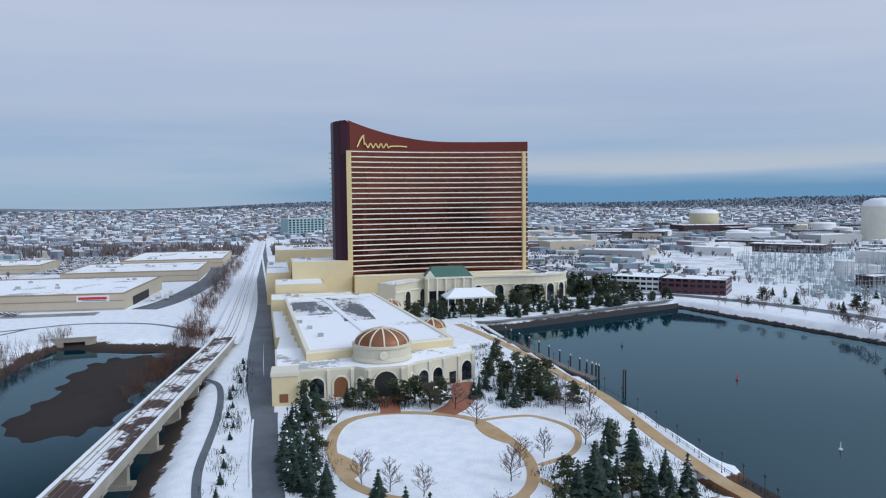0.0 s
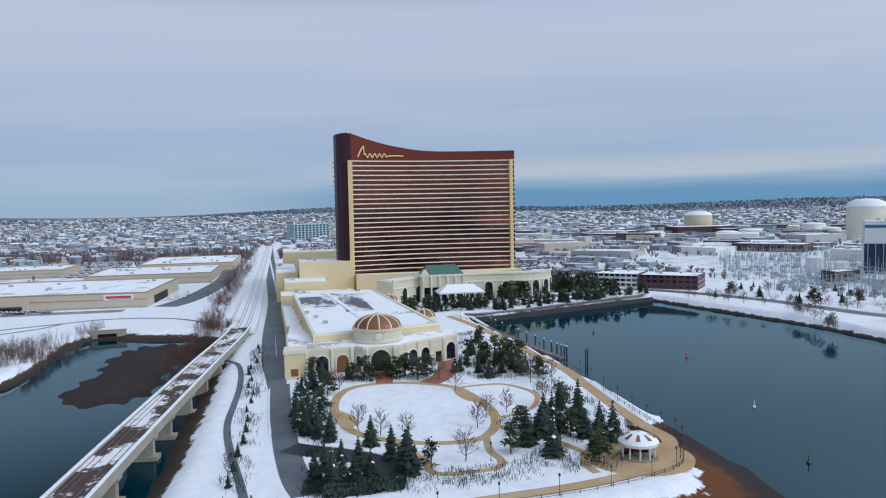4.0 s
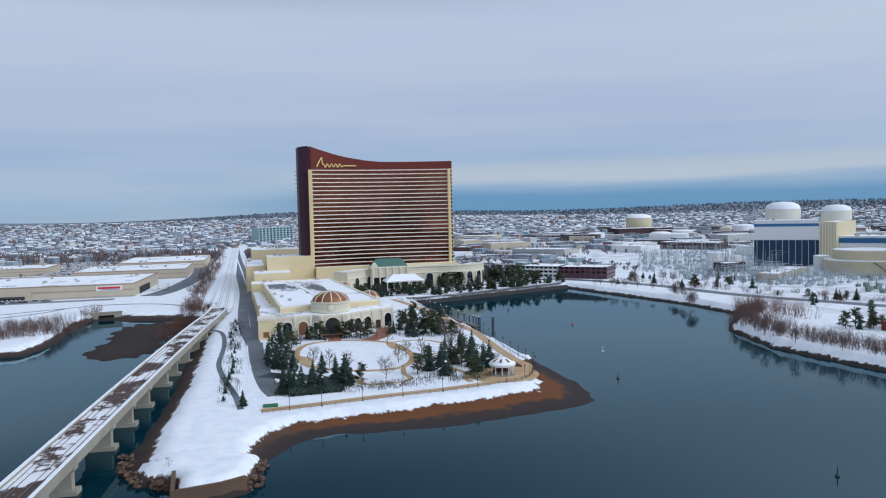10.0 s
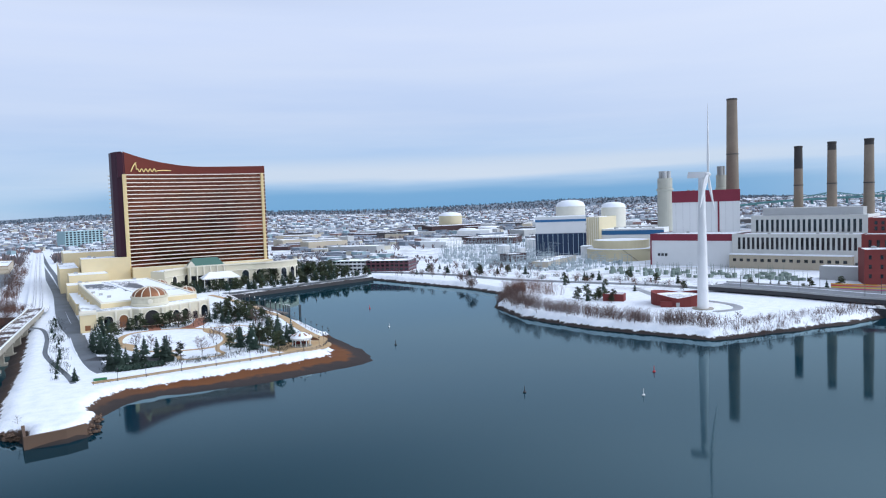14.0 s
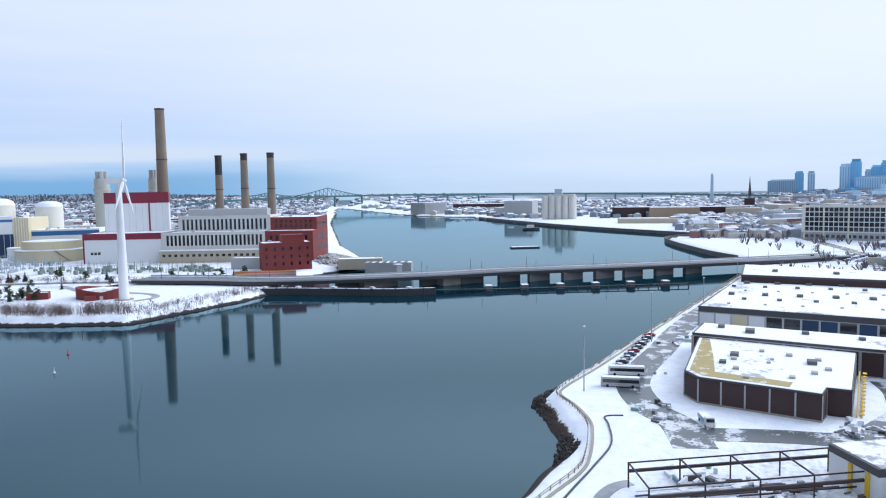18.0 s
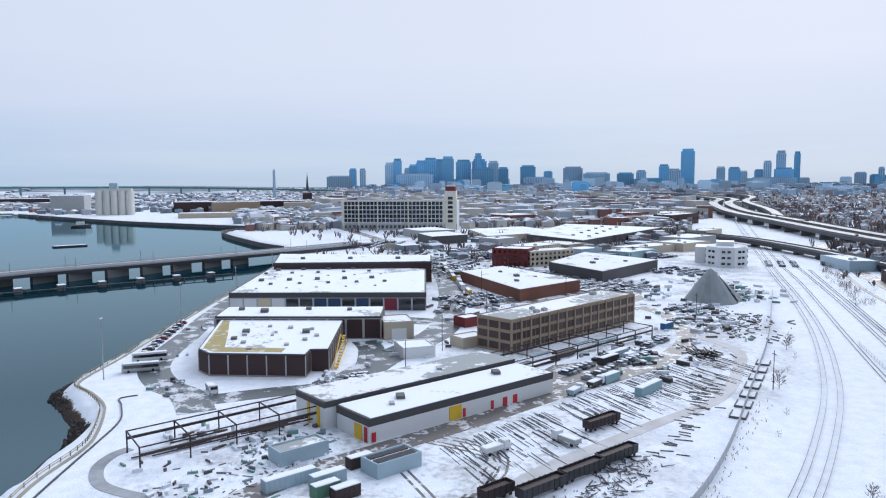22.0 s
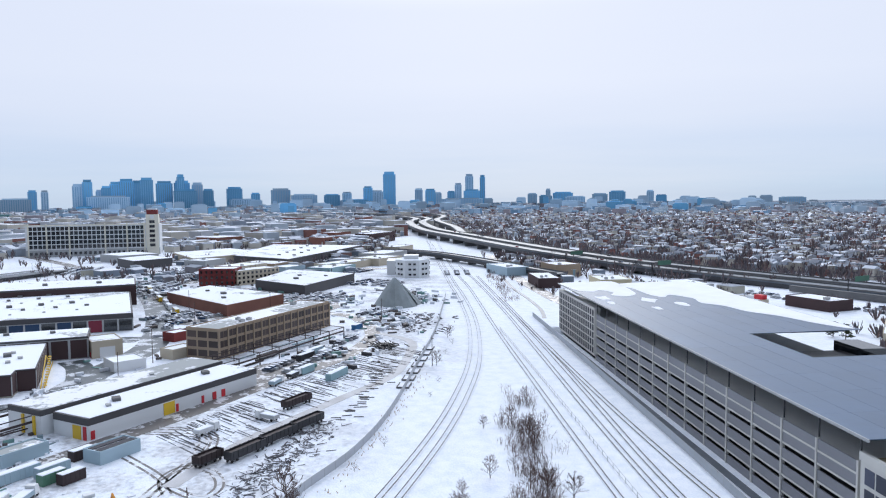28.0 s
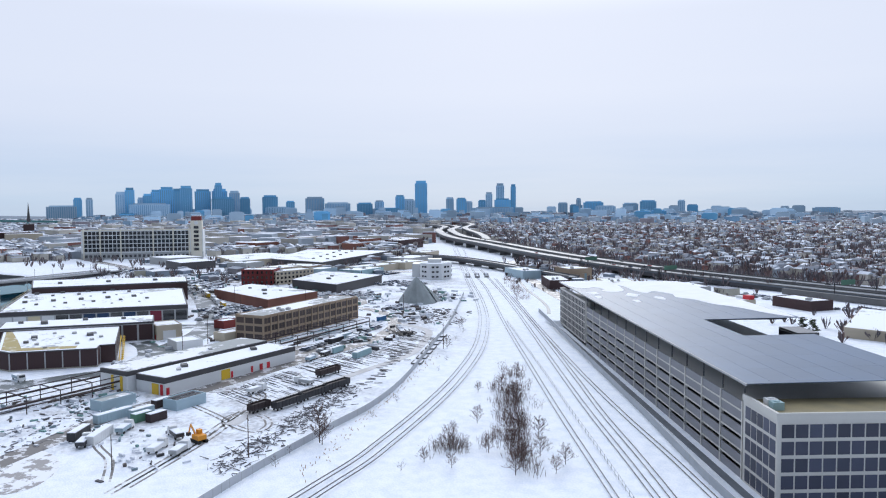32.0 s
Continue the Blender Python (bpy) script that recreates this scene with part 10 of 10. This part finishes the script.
TOWNROOF = islands("town_roofs", [(0.80, 0.82, 0.86), (0.70, 0.74, 0.80), (0.34, 0.37, 0.42), (0.24, 0.27, 0.32), (0.58, 0.62, 0.68), (0.78, 0.80, 0.85), (0.30, 0.33, 0.38), (0.66, 0.70, 0.76)])
DARKROOF = islands("street_roofs", [(0.76, 0.79, 0.84), (0.56, 0.60, 0.66), (0.32, 0.35, 0.40), (0.66, 0.70, 0.76), (0.22, 0.24, 0.28), (0.60, 0.64, 0.70), (0.28, 0.24, 0.24), (0.42, 0.45, 0.50)])
FARTREE = islands("far_bare_trees", [(0.17, 0.14, 0.145), (0.21, 0.18, 0.185), (0.14, 0.13, 0.14), (0.20, 0.14, 0.13), (0.08, 0.09, 0.09)])
# far walls with the blue-grey of distance haze painted into their tones
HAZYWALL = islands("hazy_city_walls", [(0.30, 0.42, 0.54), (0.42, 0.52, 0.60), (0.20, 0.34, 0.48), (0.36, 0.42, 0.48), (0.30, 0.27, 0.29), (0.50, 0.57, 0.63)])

rail_line = [(p[0], p[1]) for p in TRACK if p[1] > 300]
north_ok = lambda X, Y: (line_distance(X, Y, rail_line) > 45) & ~((X > -360) & (X < -70) & (Y < 900)) & ~((X > -70) & (X < 190) & (Y < 620)) & ~((X > 150) & (Y < 1350) & (X < 1500))
town("hillside_houses", 11000, (0, 0), (-45, 62), (880, 4050), 1, north_ok, "thousands of distant houses on snowy hillsides", power=1.15)
wood("hillside_trees", 9500, (0, 0), (-45, 62), (820, 4550), 2, north_ok, FARTREE, "leafless woods between distant houses", power=1.1)
belt = lambda X, Y: (np.abs(Y - 930 + 0.12 * X) < 60) & (line_distance(X, Y, rail_line) > 18) & (X < 60)
wood("tree_belt", 2600, (0, 0), (-45, 12), (820, 1150), 3, belt, FARTREE, "reddish-brown belt of leafless trees behind the stores", (8, 15), 1.0, 9)
park_ok = lambda X, Y: (X > -420) & (X < -190) & (Y > 480) & (Y < 900)
wood("car_park_trees", 160, (0, 0), (-45, -5), (500, 980), 4, park_ok, FARTREE, "leafless trees round the car parks", (5, 9), 1.0, 9)
indus = lambda X, Y: (X > 250) & (Y > 480) & ~((X > 400) & (X < 700) & (Y < 560)) & (np.hypot(X - 780, Y - 903) > 45) & (np.hypot(X - 838, Y - 855) > 40) & (np.hypot(X - 730, Y - 1290) > 45) & ~((X < 570) & (Y < 700))
wood("works_trees", 2400, (0, 0), (13, 62), (560, 1800), 5, indus, FARTREE, "scattered leafless trees among the works", (4, 8), 1.2)
r_ = random.Random(91)
for k in range(110):
    a, d = radians(r_.uniform(14, 60)), r_.uniform(560, 1750)
    x, y = d * math.sin(a), d * math.cos(a)
    if not (x > 160 and indus(np.array([x]), np.array([y]))[0]) or shore_distance(np.array([x]), np.array([y]))[0] < 40:
        continue
    w, dd, h = r_.uniform(25, 85), r_.uniform(18, 50), r_.uniform(5, 11)
    flat_building("warehouse", x, y, r_.choice((-38, 52, -30, 8)), w, dd, h, r_.choice((WHITE, GREY, BEIGE, BROWNBRICK, DARKFASCIA, GREY)), "low flat-roofed warehouse under snow", group="industrial warehouses", units=1, seed=k)


def far_cars(name, spots, seed):
    r = random.Random(seed)
    m, s = MB(), MB()
    for cx, cy, rz, rows, cols in spots:
        c, q = math.cos(radians(rz)), math.sin(radians(rz))
        for i in range(rows):
            for j in range(cols):
                if r.random() < 0.72:
                    u, v = (j - cols / 2) * 3.0, i * 8.5
                    x, y = cx + u * c - v * q, cy + u * q + v * c
                    P = lambda a, b, z: (x + a * c - b * q, y + a * q + b * c, GZ + z)
                    for o, w, l, z0, z1 in ((m, 0.95, 2.2, 0.2, 1.0), (m, 0.8, 1.2, 1.0, 1.5), (s, 0.7, 1.0, 1.5, 1.65)):
                        o.hexa([P(-w, -l, z0), P(w, -l, z0), P(w, l, z0), P(-w, l, z0)], [P(-w, -l, z1), P(w, -l, z1), P(w, l, z1), P(-w, l, z1)])
    single(name, m, CARS, "many parked cars far off", "cars", kind="stuff")
    single(name + "_snow", s, SNOW, "snow on the far parked cars", "snow", kind="stuff")


CARS = islands("far_car_paint", [(0.05, 0.05, 0.06), (0.12, 0.13, 0.15), (0.3, 0.3, 0.32), (0.04, 0.07, 0.14), (0.40, 0.42, 0.44), (0.02, 0.02, 0.02), (0.16, 0.17, 0.19), (0.55, 0.57, 0.6)])
far_cars("far_parked_cars", [(-310, 424, -1, 14, 40), (-232, 410, -1, 3, 10), (215, 560, 30, 9, 26), (180, 640, 30, 9, 26), (150, 720, 30, 8, 24), (235, 690, -20, 8, 30), (290, 780, -20, 9, 34), (340, 880, -20, 8, 34), (-230, 700, -15, 8, 12), (-245, 780, -15, 9, 14), (-250, 880, -15, 9, 16), (-250, 980, -15, 7, 20), (-280, 800, 4, 9, 22), (-240, 770, 4, 6, 22), (-210, 850, 4, 5, 24), (-320, 630, 4, 5, 14), (-380, 900, 4, 8, 22), (560, -400, -62, 4, 14), (500, -400, -62, 3, 12), (600, -560, -62, 4, 16), (390, -400, -62, 4, 12), (440, -480, -62, 3, 12),
                             (100, -690, -5, 3, 14), (330, -450, -62, 3, 10), (300, -345, -20, 2, 18), (560, -640, -30, 3, 12), (330, -430, -62, 5, 10), (300, -360, -62, 4, 10), (425, -365, -62, 5, 14), (400, -410, -62, 4, 10), (480, -385, -30, 5, 14), (520, -420, -62, 4, 12), (600, -455, -30, 4, 12), (480, -540, -62, 4, 12), (380, -520, -62, 5, 12), (420, -610, -30, 3, 12), (530, -350, -20, 4, 22), (640, -340, -20, 4, 22), (700, -440, -30, 4, 16), (560, -345, -5, 3, 30), (470, -455, -48, 3, 14), (540, -530, -48, 4, 14), (620, -600, -48, 3, 14), (720, -445, -15, 3, 18), (800, -520, -60, 4, 14), (850, -420, -60, 4, 14), (590, -410, -15, 2, 16)], 5)

south_rail = [(p[0], p[1]) for p in TRACK if p[1] < -300]
VL = [(p[0], p[1]) for p in V2_]
VL1 = [(p[0], p[1]) for p in V1_]


def south_ok(X, Y):
    return (line_distance(X, Y, south_rail) > 60) & (line_distance(X, Y, VL) > 34) & (line_distance(X, Y, VL1) > 30) & ~((X < 850) & (Y > -640)) & ~((X > 780) & (X < 900) & (Y > -450) & (Y < -280)) & ~((X < 130) & (Y > -705))


town("south_houses", 8200, (-80, -260), (113, 168), (620, 3300), 11, lambda X, Y: south_ok(X, Y) & (line_distance(X, Y, VL) > 60), "crowded snowy wooden houses beyond the highway", (6.5, 11), (6, 10), 1.3, (0.03, 0.2, 0.34), DARKROOF, CITYWALL)
wood("near_street_trees", 2300, (-80, -260), (111, 168), (620, 1700), 41, lambda X, Y: south_ok(X, Y) & (line_distance(X, Y, VL) > 40), FARTREE, "brown leafless trees crowding between the houses", (8, 14), 1.3, 12)
town("city_houses", 4200, (-80, -260), (84, 116), (950, 3700), 12, south_ok, "dense brick and frame houses towards the city", (10, 22), (6, 11), 1.25, (0.04, 0.12, 0.3), None, CITYWALL)
wood("south_trees", 9500, (-80, -260), (86, 168), (600, 3800), 13, south_ok, FARTREE, "leafless street trees among the houses", (6, 12), 1.35)
wood("highway_trees", 800, (-80, -260), (112, 150), (560, 760), 14, lambda X, Y: (line_distance(X, Y, VL) > 22) & (line_distance(X, Y, VL) < 75) & (Y < -700), FARTREE, "thin leafless trees along the highway", (7, 12), 1.0)
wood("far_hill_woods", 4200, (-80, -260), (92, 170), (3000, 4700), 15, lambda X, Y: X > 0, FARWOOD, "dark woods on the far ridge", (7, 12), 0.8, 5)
town("city_works", 330, (-80, -260), (90, 122), (900, 2900), 31, south_ok, "brick and glass works and offices towards the city", (22, 55), (9, 20), 1.0, (0.01, 0.02), None, CITYWALL)
town("mid_works", 60, (-80, -260), (96, 116), (560, 900), 32, lambda X, Y: (X > 480) & (line_distance(X, Y, south_rail) > 45) & (line_distance(X, Y, VL1) > 40) & ~((X > 780) & (Y > -450)), "low sheds and shops among the works", (9, 24), (4, 7), 1.0, (0.01, 0.12))
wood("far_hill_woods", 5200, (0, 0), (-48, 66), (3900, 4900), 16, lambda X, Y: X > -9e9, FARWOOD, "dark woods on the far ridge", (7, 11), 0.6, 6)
wood("mid_trees", 260, (-80, -260), (88, 118), (480, 1000), 17, lambda X, Y: (X > 470) & (line_distance(X, Y, south_rail) > 30), FARTREE, "leafless trees among the works", (5, 10), 1.0, 9)
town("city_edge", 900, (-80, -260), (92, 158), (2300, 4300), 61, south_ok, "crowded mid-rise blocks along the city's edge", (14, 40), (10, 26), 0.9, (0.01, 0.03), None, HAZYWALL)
town("works_sheds", 620, (0, 0), (13, 62), (560, 1900), 62, indus, "crowded low sheds and offices of the industrial plain", (14, 34), (4, 8), 1.1, (0.01, 0.03))
plain = lambda X, Y: (X > 205) & (X < 310) & (Y > 500) & (Y < 730)
town("plain_sheds", 46, (0, 0), (14, 34), (520, 800), 63, plain, "small snowy sheds on the plain behind the harbour", (9, 22), (4, 6), 1.0, (0.01, 0.03))
wood("plain_trees", 420, (0, 0), (12, 36), (500, 820), 64, lambda X, Y: (X > 190) & (X < 330) & (Y > 480) & (Y < 760), FARTREE, "leafless trees and bushes on the plain behind the harbour", (3, 6), 1.0, 10)
verge = lambda X, Y: (X > 190) & (X < 460) & (Y < -575) & (Y > -705) & (line_distance(X, Y, south_rail) > 34) & (line_distance(X, Y, VL1) > 24)
town("verge_sheds", 46, (-80, -260), (120, 150), (430, 720), 65, verge, "small snowy sheds between railway and highway", (8, 19), (4, 7), 1.0, (0.01, 0.12))
wood("verge_trees", 360, (-80, -260), (116, 152), (420, 740), 66, verge, FARTREE, "leafless trees between railway and highway", (3, 7), 1.0, 11)
town("charlestown_houses", 1300, (-80, -260), (66, 92), (1500, 2900), 18, lambda X, Y: X > 900, "distant hillside houses behind the basin", (10, 18), (6, 10), 1.0)
town("harbour_sheds", 420, (0, -100), (52, 72), (1500, 4200), 19, lambda X, Y: X > 900, "distant harbour sheds and houses", (12, 26), (4, 8), 0.8)

for ln_ in ([(440, -347), (560, -340), (700, -330), (900, -290)], [(420, -432), (490, -500), (560, -560), (650, -650), (720, -700)], [(480, -392), (560, -418), (640, -424), (800, -470), (1000, -490)], [(560, -470), (520, -530), (480, -590)], [(690, -425), (655, -520), (700, -560), (790, -630)], [(420, -352), (418, -420), (350, -432)], [(800, -460), (880, -600), (1000, -720)]):
    surface("road_street", MB().strip(smooth(ln_, 5), 11, GZ + 0.14), DIRT, "slushy street between the works")
wood("garage_back_trees", 150, (-80, -260), (118, 165), (300, 500), 51, lambda X, Y: (Y < -575) & (Y > -700) & (X > -120) & (X < 420), FARTREE, "thin leafless trees behind the garage", (4, 8), 1.0, 12)
far_cars("garage_back_cars", [(160, -366, -50, 2, 7), (176, -384, -50, 2, 8), (198, -402, -50, 1, 6), (316, -436, -40, 3, 8), (345, -460, -40, 3, 8), (262, -452, -55, 2, 8), (60, -690, -5, 2, 26), (180, -690, -8, 2, 16), (-60, -640, -10, 4, 20), (250, -600, -27, 2, 12)], 8)
surface("road_apron", MB().prism(smooth([(474, 62), (500, 44), (545, 84), (590, 140), (600, 180), (560, 170), (520, 122)], 3, True), GZ - 0.1, GZ + 0.12), DIRT, "slushy apron behind the brick hall")
far_cars("apron_cars", [(500, 84, -55, 3, 8), (535, 125, -55, 3, 9)], 9)
